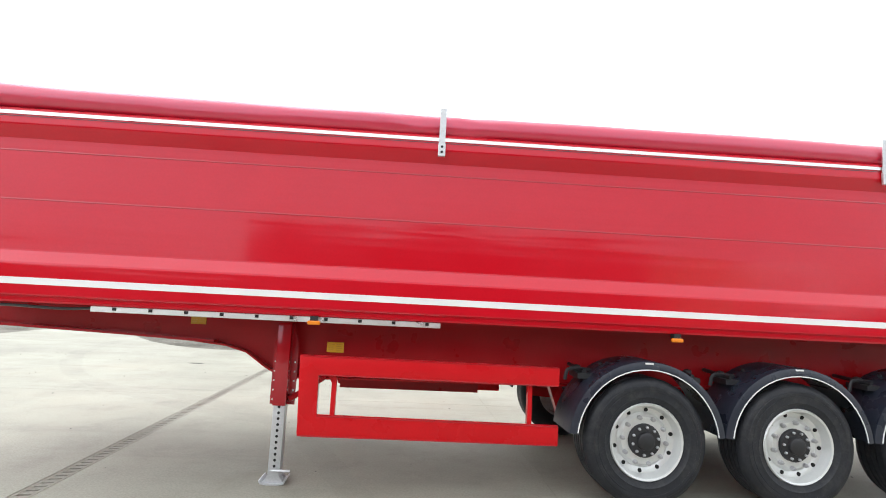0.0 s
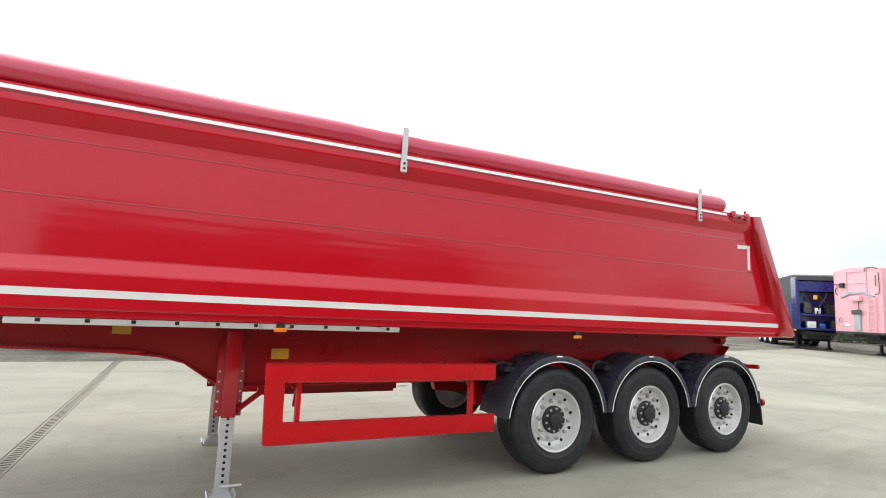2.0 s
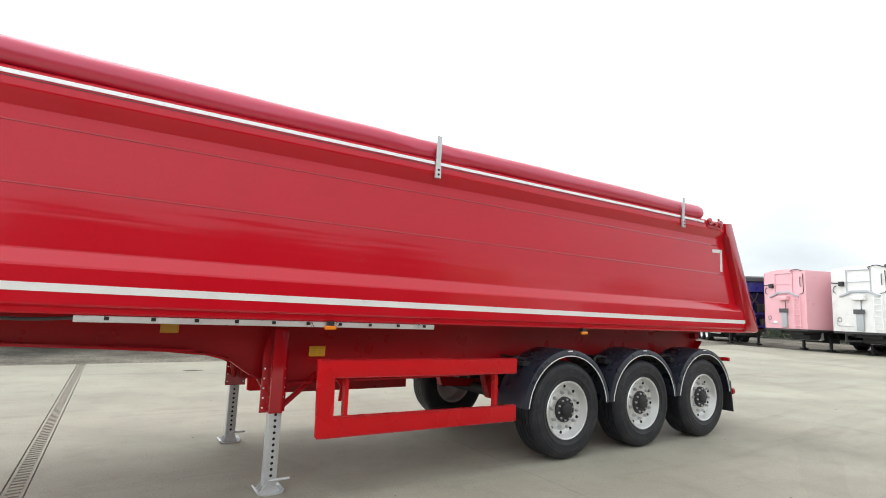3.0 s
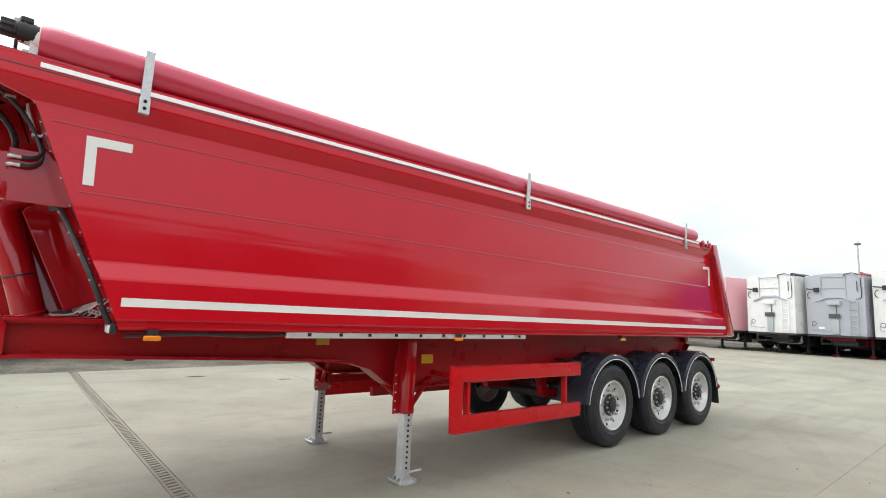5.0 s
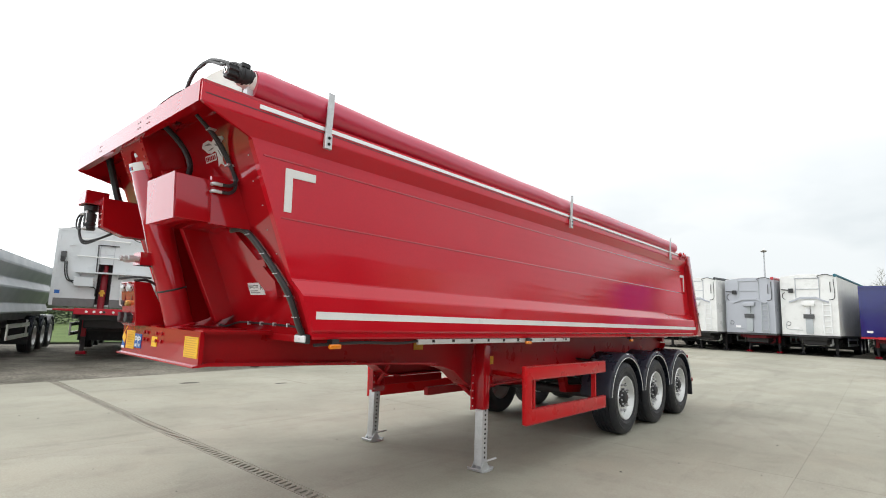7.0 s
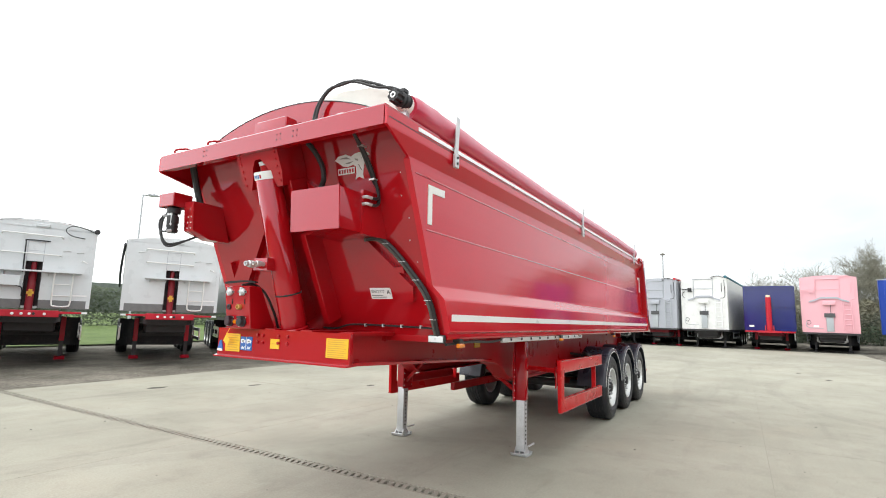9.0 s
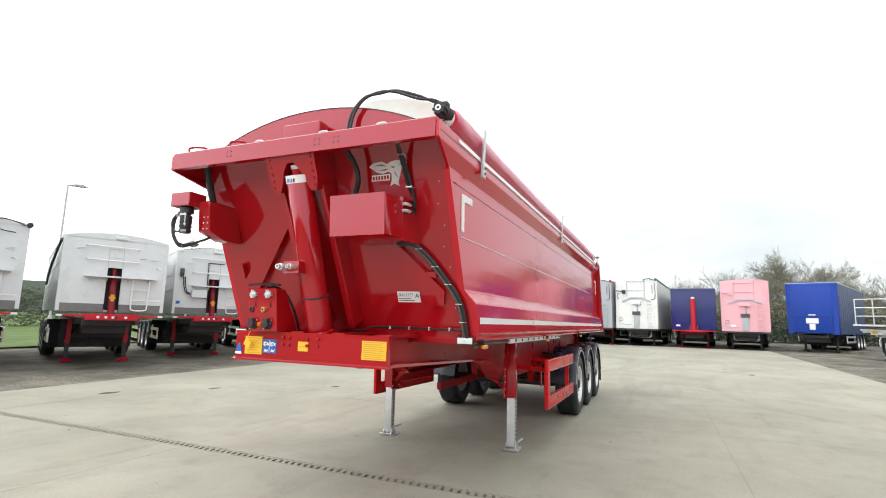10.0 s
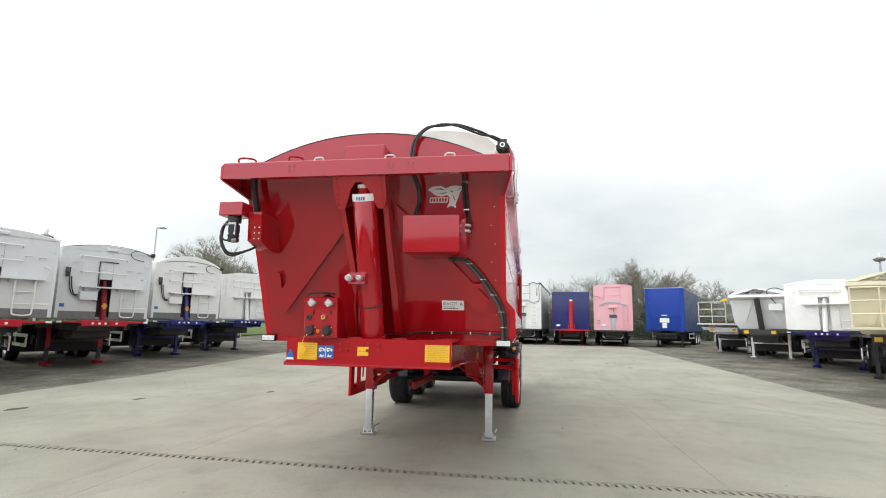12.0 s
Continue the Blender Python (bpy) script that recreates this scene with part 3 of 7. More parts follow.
def add_wheel(parent, x, y, z, outward, scale=1.0, roll=0.0, detail=True):
    """A wheel part; outward is -1 or +1 along y."""
    tyre, rim, hub, hole, nut, cap_nut = WHEEL
    m = Matrix.Translation((x, y, z)) @ Matrix.Rotation(0 if outward < 0 else math.pi, 4, "Z") @ Matrix.Rotation(roll, 4, "Y") @ Matrix.Scale(scale, 4)
    w = part("wheel", rim, None, parent, "polished aluminium wheel rim", m)
    part("tyre", tyre, None, w, "black rubber tyre")
    if detail:
        part("hub", hub, None, w, "black hub cap with nuts")
        for k in range(10):
            a, b = 2 * math.pi * (k + 0.5) / 10, 2 * math.pi * k / 10
            part("vent_hole", hole, None, w, at=Matrix.Translation((0.246 * math.cos(a), 0, 0.246 * math.sin(a))))
            part("wheel_nut", nut, None, w, at=Matrix.Translation((0.186 * math.cos(b), 0, 0.186 * math.sin(b))))
            part("hub_nut", cap_nut, None, w, at=Matrix.Translation((0.110 * math.cos(b + 0.3), 0, 0.110 * math.sin(b + 0.3))))
    return w


# ---------------------------------------------------------------- the red tipping trailer
YC = 5.91
trailer = thing("tipper_trailer", Matrix.Translation((0, YC, 0)), "glossy red tipping semi-trailer with rolled tarpaulin on its landing legs", "trailer")


def rise(x, z):
    """The body leans a touch: its top edge climbs towards the rear."""
    return z + 0.0105 * (x + 3.6) * clamp((z - 1.35) / 1.5)


def panel_x(z):
    return -3.05 - 0.52 * (z - 1.42) / 1.24


def front_x(z):
    if z <= 2.68:
        return panel_x(z)
    return panel_x(2.68) - 0.362 * clamp((z - 2.68) / 0.105)


def rear_x(z):
    return 6.54 - 0.66 * (z - 1.46) / 1.58


SIDE = [(1.245, 2.915), (1.265, 2.90), (1.265, 2.79), (1.263, 2.778), (1.197, 2.684), (1.196, 2.672), (1.195, 2.65), (1.195, 1.805), (1.197, 1.793), (1.270, 1.705), (1.275, 1.69), (1.275, 1.465), (1.271, 1.456), (1.245, 1.44), (1.245, 1.415), (1.235, 1.40), (1.13, 1.40)]


def side_outline(s):
    """Outer edge of one side from top to bottom, as (distance from the middle, height)."""
    return [(min(v, 1.2) if s > 0 and z < 1.8 else v, z) for v, z in SIDE]


for s in (-1, 1):
    bm = B()
    outer = side_outline(s)
    inner = [(v - (0.02 if z > 2.68 else 0.05), z) for v, z in outer]
    shape = outer + inner[::-1]
    a = [(front_x(z), s * v, rise(front_x(z), z)) for v, z in shape]
    b = [(rear_x(z) - 0.02, s * v, rise(rear_x(z), z)) for v, z in shape]
    loft(bm, [[(p[0] + (q[0] - p[0]) * k / 6, p[1], p[2] + (q[2] - p[2]) * k / 6) for p, q in zip(a, b)] for k in range(7)], caps=False)
    bm.verts.ensure_lookup_table()
    k = len(shape)
    for first in (0, 6 * k):
        for i in range(len(outer) - 1):
            bm.faces.new([bm.verts[first + j] for j in (i, i + 1, k - 2 - i, k - 1 - i)])
    part("side_panel", bm, RED_SIDE_LIT, trailer, smooth=0)

# rolled seams along the plates, and a dark strip as the shadow gap under the rail
for s in (-1, 1):
    for z, h, v in ((2.585, 0.010, 1.195), (2.195, 0.010, 1.195)):
        bm = B()
        x0, x1 = front_x(z) + 0.05, rear_x(z) - 0.42
        prof = [(s * (v - 0.01), -0.002), (s * (v + 0.0035), -0.002), (s * (v + 0.0045), 0.0), (s * (v + 0.001), h), (s * (v - 0.01), h)]
        loft(bm, [[(x, y, rise(x, z) + dz) for y, dz in prof] for x in (x0, x1)])
        part("seam", bm, RED, trailer)
    bm = B()
    x0, x1 = -3.92, 5.6
    loft(bm, [[(x, s * y, rise(x, 2.842) + dz) for y, dz in ((1.255, -0.004), (1.266, -0.003), (1.266, 0.003), (1.255, 0.004))] for x in (x0, x1)])
    part("groove", bm, BLACK_FRAME, trailer)

# slanting rear posts, tailgate and its hinges
for s in (-1, 1):
    bm = B()
    outer = [(5.87, 3.02), (6.57, 1.45), (6.51, 1.41), (6.20, 1.43), (6.21, 1.57), (5.785, 2.78), (5.72, 2.84), (5.70, 3.0)]
    prism(bm, outer, "y", s * 1.10, s * 1.295)
    bevel(bm, 0.012, 2)
    part("rear_post", bm, RED, trailer)
    bm = B()
    prism(bm, [(5.24, 2.90), (5.30, 2.885), (5.58, 2.885), (5.64, 2.91), (5.64, 2.95), (5.46, 2.955), (5.36, 2.985), (5.24, 2.99)], "y", s * 1.255, s * 1.276)
    bevel(bm, 0.006, 1)
    hinge = part("tailgate_hinge", bm, RED_FRAME_SHADED, trailer)
    for x, z, r in ((5.30, 2.935, 0.048), (5.44, 2.915, 0.030), (5.58, 2.93, 0.050)):
        bm = B()
        m = Matrix.Translation((x, s * 1.268, z + 0.045)) @ Matrix.Rotation(radians(90) * (1 if s < 0 else -1), 4, "X")
        lathe(bm, [(r, 0), (r, 0.055), (r * 0.55, 0.057), (r * 0.5, 0.075), (0.0, 0.077)], m @ Matrix.Scale(0.5, 4, (0, 0, 1)), 14)
        part("hinge_eye", bm, RED, hinge)
    bm = B()
    prism(bm, [(5.30, 2.95), (5.58, 2.945), (5.60, 3.0), (5.50, 2.975), (5.38, 2.98), (5.31, 3.01)], "y", s * 1.272, s * 1.286)
    part("hinge_arm", bm, RED, hinge)
    bm = B()
    box(bm, 5.585, 5.60, s * 1.24, s * 1.262, 2.95, 3.06)
    part("hinge_lug", bm, RED_FRAME_SHADED, hinge)
bm = B()
prism(bm, [(5.84, 3.0), (6.52, 1.46), (6.46, 1.44), (5.78, 2.98)], "y", -1.12, 1.12)
part("tailgate", bm, RED, trailer)
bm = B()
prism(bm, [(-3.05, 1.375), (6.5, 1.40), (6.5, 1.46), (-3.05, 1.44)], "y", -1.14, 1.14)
part("body_floor", bm, RED_FRAME_SHADED, trailer)

# front panel, canopy with its lip, domed headboard
bm = B()
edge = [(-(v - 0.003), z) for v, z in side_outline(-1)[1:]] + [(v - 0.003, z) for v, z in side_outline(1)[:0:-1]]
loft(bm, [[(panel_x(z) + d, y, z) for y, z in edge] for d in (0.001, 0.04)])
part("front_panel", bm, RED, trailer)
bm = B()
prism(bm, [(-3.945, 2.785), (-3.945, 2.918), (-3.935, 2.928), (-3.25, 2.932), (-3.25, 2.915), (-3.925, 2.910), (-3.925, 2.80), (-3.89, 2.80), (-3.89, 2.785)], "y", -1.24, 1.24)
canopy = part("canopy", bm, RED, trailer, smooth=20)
bm = B()
arc = [(1.19 * k / 14, 2.925 + 0.325 * (1 - abs(k / 14) ** 2.1)) for k in range(-14, 15)]
prism(bm, arc + [(1.19, 2.90), (-1.19, 2.90)], "x", -3.67, -3.64)
part("headboard", bm, RED, trailer)
bm = B()
prism(bm, [(y, z + 0.005) for y, z in arc] + [(y, z - 0.002) for y, z in reversed(arc)], "x", -3.673, -3.615)
part("headboard_rim", bm, BLACK, trailer, "thin black rubber seal")
bm = B()
box(bm, -3.80, -3.68, -0.17, 0.20, 2.935, 3.10)
bevel(bm, 0.02, 3)
part("headboard_bracket", bm, RED, trailer)
# arched cover sheet, and the red roll along the near side
bm = B()
rings = []
for k in range(25):
    x = -3.60 + 8.8 * k / 24
    sag = 0.018 * (1 - math.cos(2 * math.pi * k / 4)) / 2
    bulge = [(1.19, 2.93), (0.9, 3.06), (0.5, 3.17), (0.1, 3.235), (-0.3, 3.275), (-0.6, 3.29), (-0.85, 3.265), (-1.05, 3.20), (-1.12, 3.13)]
    ring = [(x, y, rise(x, z) - sag - 0.01) for y, z in bulge]
    rings.append(ring + [(x, y, z - 0.008) for x, y, z in reversed(ring)])
loft(bm, rings)
sheet = part("cover_sheet", bm, TARP_CREAM, trailer, "cream tarpaulin sheet arched over the body")
bm = B()
prism(bm, [(y, z - 0.018) for y, z in bulge] + [(-1.10, 2.93)], "x", -3.63, -3.60)
part("sheet_end", bm, TARP_CREAM, sheet)
bm = B()
rings = []
for k in range(177):
    x = -3.60 + 8.80 * k / 176
    r = 0.104 + 0.005 * noise.noise((x * 1.1, 0, 0)) + 0.010 * clamp((-2.2 - x) / 1.4)
    if k in (0, 176):
        r *= 0.86
    elif k in (1, 175):
        r *= 0.97
    cz = rise(x, 2.90) + 0.108 + 0.026 * clamp((-1.5 - x) / 2.0) + 0.010 * noise.noise((x * 0.7, 9, 0))
    near_stop = max(math.exp(-((x - 0.42) / 0.30) ** 2), math.exp(-((x - 0.86) / 0.22) ** 2), 0.6 * math.exp(-((x + 3.3) / 0.25) ** 2), 0.5 * math.exp(-((x - 4.8) / 0.3) ** 2))
    cz -= 0.012 * near_stop
    ring = []
    for j in range(24):
        a = 2 * math.pi * j / 24
        rr = r * (1 + 0.03 * noise.noise((x * 0.9, 2.4 * math.cos(a), 2.4 * math.sin(a))) + 0.12 * near_stop * noise.noise((x * 5.5 + 2.5 * math.sin(a), 2.6 * math.cos(a), 1.6 * math.sin(a))))
        ring.append((x, -1.165 + rr * 0.98 * math.cos(a), cz + rr * 1.02 * math.sin(a)))
    rings.append(ring)
loft(bm, rings)
roll = part("tarpaulin_roll", bm, TARP_RED, trailer, "rolled red tarpaulin along the top rail", smooth=50)
bm = B()
lathe(bm, [(0.075, 0), (0.07, 0.02), (0.052, 0.05), (0.045, 0.10)], Matrix.Translation((-3.595, -1.165, rise(-3.6, 2.90) + 0.15)) @ Matrix.Rotation(radians(-90), 4, "Y"), 18)
part("roll_end", bm, TARP_CREAM, roll, "white cover end of the roll")
zt = rise(-3.6, 2.90)
mm = Matrix.Translation((-3.60, -1.18, zt + 0.163)) @ Matrix.Rotation(radians(-90), 4, "Y")
bm = B()
lathe(bm, [(0.03, 0), (0.054, 0.006), (0.056, 0.03), (0.056, 0.10), (0.048, 0.105), (0.048, 0.115)], mm, 20)
for h0, h1 in ((0.022, 0.034), (0.066, 0.078)):
    lathe(bm, [(0.05, h0), (0.060, h0), (0.060, h1), (0.05, h1)], mm, 20, caps=False)
motor = part("roll_drive", bm, BLACK, trailer, "black electric drive of the tarpaulin roll")
bm = B()
lobes = [(0.052 if k % 4 in (0, 1) else 0.041, 2 * math.pi * k / 32) for k in range(32)]
loft(bm, [[mm @ Vector((q * g * math.cos(a), q * g * math.sin(a), h)) for q, a in lobes] for g, h in ((0.97, 0.112), (1.0, 0.118), (1.0, 0.168), (0.9, 0.176))])
part("ribbed_cap", bm, BLACK, motor)
bm = B()
lathe(bm, [(0.012, 0.174), (0.022, 0.174), (0.022, 0.181), (0.012, 0.181)], mm, 14, caps=False)
part("cap_ring", bm, ALU, motor, "bright metal ring")
bm = B()
box(bm, -3.695, -3.635, -1.215, -1.15, zt + 0.21, zt + 0.245)
bevel(bm, 0.006, 1)
part("terminal_box", bm, BLACK, motor)
bm = B()
prism(bm, [(-3.64, zt + 0.03), (-3.60, zt + 0.03), (-3.60, zt + 0.12), (-3.64, zt + 0.12)], "y", -1.20, -1.15)
part("drive_bracket", bm, STEEL, motor)
for dy, lift in ((0.0, 0.0), (0.022, 0.012)):
    bm = B()
    tube(bm, curve_points([(-3.68, -1.17 + dy, zt + 0.235), (-3.70, -1.10, zt + 0.265 - lift), (-3.72, -0.985, zt + 0.285 + 2 * lift), (-3.72, -0.80, zt + 0.365 + lift), (-3.72, -0.66, zt + 0.388 - lift), (-3.72, -0.52, zt + 0.35 + lift), (-3.72, -0.435 + dy, zt + 0.25), (-3.73, -0.41 + dy, zt + 0.11), (-3.74, -0.41 + dy, zt + 0.0)], 6), 0.011, 8)
    part("drive_cable", bm, CABLE, motor)
    bm = B()
    tube(bm, [(-3.67, -1.18 + dy, zt + 0.238), (-3.685, -1.135 + dy, zt + 0.25)], 0.014, 8)
    part("cable_plug", bm, STEEL, motor)

# white reflective tape on the rails, corner marks
bm = B()
loft(bm, [[(x, y, rise(x, 2.856) + dz) for y, dz in ((-1.262, 0.0), (-1.2725, 0.0), (-1.2725, 0.028), (-1.262, 0.028))] for x in (-3.58, 0.8, 5.18)])
part("rail_strip", bm, ALU, trailer, "bright aluminium keder rail")
bm = B()
box(bm, -3.05, 6.27, -1.2775, -1.27, 1.538, 1.59)
part("reflective_tape", bm, TAPE, trailer, "white reflective tape")
bm = B()
box(bm, -3.05, 6.27, 1.198, 1.2055, 1.538, 1.59)
part("reflective_tape", bm, TAPE, trailer, "white reflective tape")
for pts in ([(-3.31, 2.245), (-3.255, 2.245), (-3.262, 2.487), (-3.08, 2.492), (-3.08, 2.548), (-3.32, 2.543)], [(5.705, 2.285), (5.755, 2.285), (5.755, 2.615), (5.50, 2.605), (5.50, 2.555), (5.705, 2.565)]):
    bm = B()
    prism(bm, pts, "y", -1.202, -1.194)
    part("corner_tape", bm, TAPE, trailer, "white reflective corner mark")

# galvanised stops that hold the roll
for x in (-3.06, 0.67, 4.64):
    bm = B()
    zb = rise(x, 2.765)
    prism(bm, [(-1.272, zb - 0.03), (-1.284, zb - 0.03), (-1.292, zb + 0.16), (-1.30, zb + 0.37), (-1.293, zb + 0.37), (-1.282, zb + 0.16)], "x", x - 0.026, x + 0.026)
    stop = part("roll_stop", bm, STEEL, trailer, "galvanised steel stop for the roll")
    bm = B()
    box(bm, x - 0.03, x + 0.03, -1.298, -1.27, zb - 0.04, zb + 0.07)
    bevel(bm, 0.004, 1)
    part("stop_foot", bm, STEEL, stop)
    for dz in (-0.005, 0.04):
        bm = B()
        lathe(bm, [(0.011, 0), (0.011, 0.006), (0, 0.007)], Matrix.Translation((x, -1.298, zb + dz)) @ Matrix.Rotation(radians(90), 4, "X"), 8)
        part("bolt", bm, DARK, stop)

# ---- chassis
NECK = [(-3.56, 1.215), (-3.56, 1.42), (5.95, 1.37), (5.95, 1.24), (5.78, 1.08), (5.35, 0.92), (1.2, 0.86), (-0.45, 0.845), (-0.62, 0.86), (-0.75, 0.93), (-0.92, 1.05), (-1.1, 1.10), (-1.4, 1.13), (-2.4, 1.18)]
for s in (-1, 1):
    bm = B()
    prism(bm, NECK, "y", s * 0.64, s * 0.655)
    beam = part("chassis_beam", bm, RED_FRAME_SHADED, trailer)
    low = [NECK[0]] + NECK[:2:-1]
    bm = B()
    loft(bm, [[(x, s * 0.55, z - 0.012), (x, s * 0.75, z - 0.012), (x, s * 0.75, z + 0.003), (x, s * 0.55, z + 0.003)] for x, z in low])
    part("lower_flange", bm, RED_FRAME_SHADED, beam)
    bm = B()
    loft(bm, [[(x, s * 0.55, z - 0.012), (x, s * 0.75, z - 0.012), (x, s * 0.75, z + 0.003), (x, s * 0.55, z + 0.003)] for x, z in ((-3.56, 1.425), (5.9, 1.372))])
    part("upper_flange", bm, RED_FRAME_SHADED, beam)
bm = B()
box(bm, -3.58, -3.55, -0.75, 0.72, 1.205, 1.43)
neck_front = part("neck_front", bm, RED, trailer)
bm = B()
prism(bm, [(-3.615, 1.192), (-3.615, 1.203), (-3.5, 1.222), (-1.2, 1.135), (-1.2, 1.12), (-3.5, 1.198)], "y", -0.755, 0.725)
part("rubbing_plate", bm, RED, trailer)
bm = B()
lathe(bm, [(0.0, -0.105), (0.034, -0.105), (0.042, -0.098), (0.042, -0.08), (0.03, -0.074), (0.03, -0.03), (0.06, -0.02), (0.06, 0.0)], Matrix.Translation((-2.75, 0, 1.20)), 14)
part("kingpin", bm, BLACK_FRAME, trailer, "dark steel kingpin under the neck")
for y in (-0.70, -0.3, 0.1, 0.45):
    bm = B()
    box(bm, -3.57, -3.0, y - 0.06, y + 0.06, 1.425, 1.44)
    part("neck_top_plate", bm, RED_FRAME_SHADED, neck_front)
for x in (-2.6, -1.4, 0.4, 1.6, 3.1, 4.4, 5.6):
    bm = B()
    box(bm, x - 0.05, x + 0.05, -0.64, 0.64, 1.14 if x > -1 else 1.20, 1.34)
    part("cross_member", bm, RED_FRAME_SHADED, trailer)
bm = B()
box(bm, 5.84, 5.94, -0.9, 0.9, 0.94, 1.08)
bevel(bm, 0.01)
part("rear_beam", bm, RED_FRAME_SHADED, trailer)
bm = B()
lathe(bm, [(0.06, 0), (0.06, 1.5)], Matrix.Translation((5.82, -0.75, 1.33)) @ Matrix.Rotation(radians(-90), 4, "X"), 14)
part("tipping_hinge", bm, RED_FRAME_SHADED, trailer)
for s in (-1, 1):
    bm = B()
    box(bm, 5.62, 5.90, s * 0.90, s * 1.02, 0.94, 1.04)
    tube(bm, [(5.82, s * 1.0, 1.0), (5.87, s * 1.14, 1.01), (5.88, s * 1.20, 1.01)], 0.028, 8)
    rear = part("tail_bracket", bm, RED_FRAME_SHADED, trailer)
    bm = B()
    lathe(bm, [(0.05, 0), (0.05, 0.05), (0.035, 0.07), (0, 0.07)], Matrix.Translation((5.80, s * 1.24, 0.57)) @ Matrix.Rotation(radians(90), 4, "Y"), 14)
    part("tail_marker", bm, RED_FRAME_SHADED, rear)

# axles, suspension and the dark air tank seen under the frame
for i, x in enumerate((2.473, 3.783, 5.093)):
    bm = B()
    tube(bm, [(x, -1.05, 0.52), (x, 1.05, 0.52)], 0.07, 12)
    axle = part("axle", bm, BLACK_FRAME, trailer, "black axle beam")
    for s in (-1, 1):
        bm = B()
        prism(bm, [(x - 0.62, 0.84), (x - 0.50, 0.84), (x - 0.45, 0.66), (x + 0.1, 0.62), (x + 0.45, 0.60), (x + 0.45, 0.53), (x + 0.05, 0.52), (x - 0.52, 0.56)], "y", s * 0.46, s * 0.56)
        part("trailing_arm", bm, RED_FRAME_SHADED, axle)
        bm = B()
        lathe(bm, [(0.10, 0), (0.14, 0.05), (0.14, 0.10), (0.12, 0.13), (0.14, 0.17), (0.13, 0.25)], Matrix.Translation((x + 0.35, s * 0.5, 0.60)), 16)
        part("air_spring", bm, RUBBER, axle, "black rubber air spring")
        add_wheel(trailer, x, s * 1.095, 0.52, s, roll=0.3 * i + 0.1)
bm = B()
box(bm, -0.2, 1.3, 0.26, 0.32, 0.60, 0.70)
part("side_rail", bm, RED_FRAME_SHADED, trailer)

# mudguards with their white edge line
for i, x in enumerate((2.473, 3.783, 5.093)):
    for s in (-1, 1):
        bm = B()
        rings = []
        for k in range(25):
            a = radians(5.5 + 169 * k / 24)
            rr = 0.665
            c, d = math.cos(a), math.sin(a)
            zz = 0.515 + rr * d * 0.985
            out = s * 1.295
            ins = s * 0.86
            rings.append([(x + (rr - 0.018) * c, ins, zz - 0.015 * d), (x + (rr) * c, ins, zz), (x + rr * c, out - s * 0.05, zz), (x + (rr - 0.008) * c, out - s * 0.012, zz - 0.006 * d), (x + (rr - 0.045) * c, out, zz - 0.04 * d), (x + (rr - 0.075) * c, out, zz - 0.07 * d), (x + (rr - 0.075) * c, out - s * 0.014, zz - 0.07 * d), (x + (rr - 0.03) * c, out - s * 0.02, zz - 0.03 * d)])
        loft(bm, rings)
        guard = part("mudguard", bm, FENDER, trailer, "black plastic mudguard", smooth=50)
        bm = B()
        rings = []
        for k in range(25):
            a = radians(6.5 + 167 * k / 24)
            c, d = math.cos(a), math.sin(a)
            rings.append([(x + q * c, s * y, 0.515 + q * d * 0.985) for q, y in ((0.600, 1.294), (0.600, 1.2985), (0.591, 1.2985), (0.591, 1.294))])
        loft(bm, rings)
        part("edge_line", bm, TAPE, guard, "thin white edge line")
        bm = B()
        box(bm, x - 0.035, x + 0.035, s * 1.283, s * 1.292, 1.145, 1.158)
        part("maker_plate", bm, TAPE, guard)
        for dx in (-0.48, 0.48):
            bm = B()
            tube(bm, [(x + dx, s * 0.70, 1.06), (x + dx, s * 1.10, 1.04)], 0.018, 8)
            box(bm, x + dx - 0.06, x + dx + 0.06, s * 0.9, s * 1.12, 0.985, 1.03)
            lathe(bm, [(0.035, 0), (0.035, 0.05), (0, 0.06)], Matrix.Translation((x + dx * 1.05, s * 0.98, 1.03)), 10)
            part("mudguard_stay", bm, BLACK, guard)
        for dx in (-0.40, -0.30, 0.30, 0.40):
            bm = B()
            q = math.sqrt(0.66 ** 2 - dx ** 2)
            lathe(bm, [(0.016, -0.02), (0.016, 0.012), (0.008, 0.018), (0, 0.018)], Matrix.Translation((x + dx, s * 1.0, 0.515 + q)), 8)
            part("clamp_nut", bm, BLACK, guard)
        bm = B()
        tube(bm, curve_points([(x - 0.62, s * 1.02, 0.96), (x - 0.60, s * 1.02, 1.04), (x - 0.54, s * 1.02, 1.06), (x - 0.40, s * 1.02, 1.05)], 4), 0.016, 7)
        part("stay_hook", bm, BLACK, guard)
for s in (-1, 1):
    bm = B()
    prism(bm, [(5.72, 0.72), (5.745, 0.72), (5.80, 0.30), (5.785, 0.29)], "y", s * 0.90, s * 1.285)
    part("mud_flap", bm, RUBBER, trailer, "black rubber mud flap")

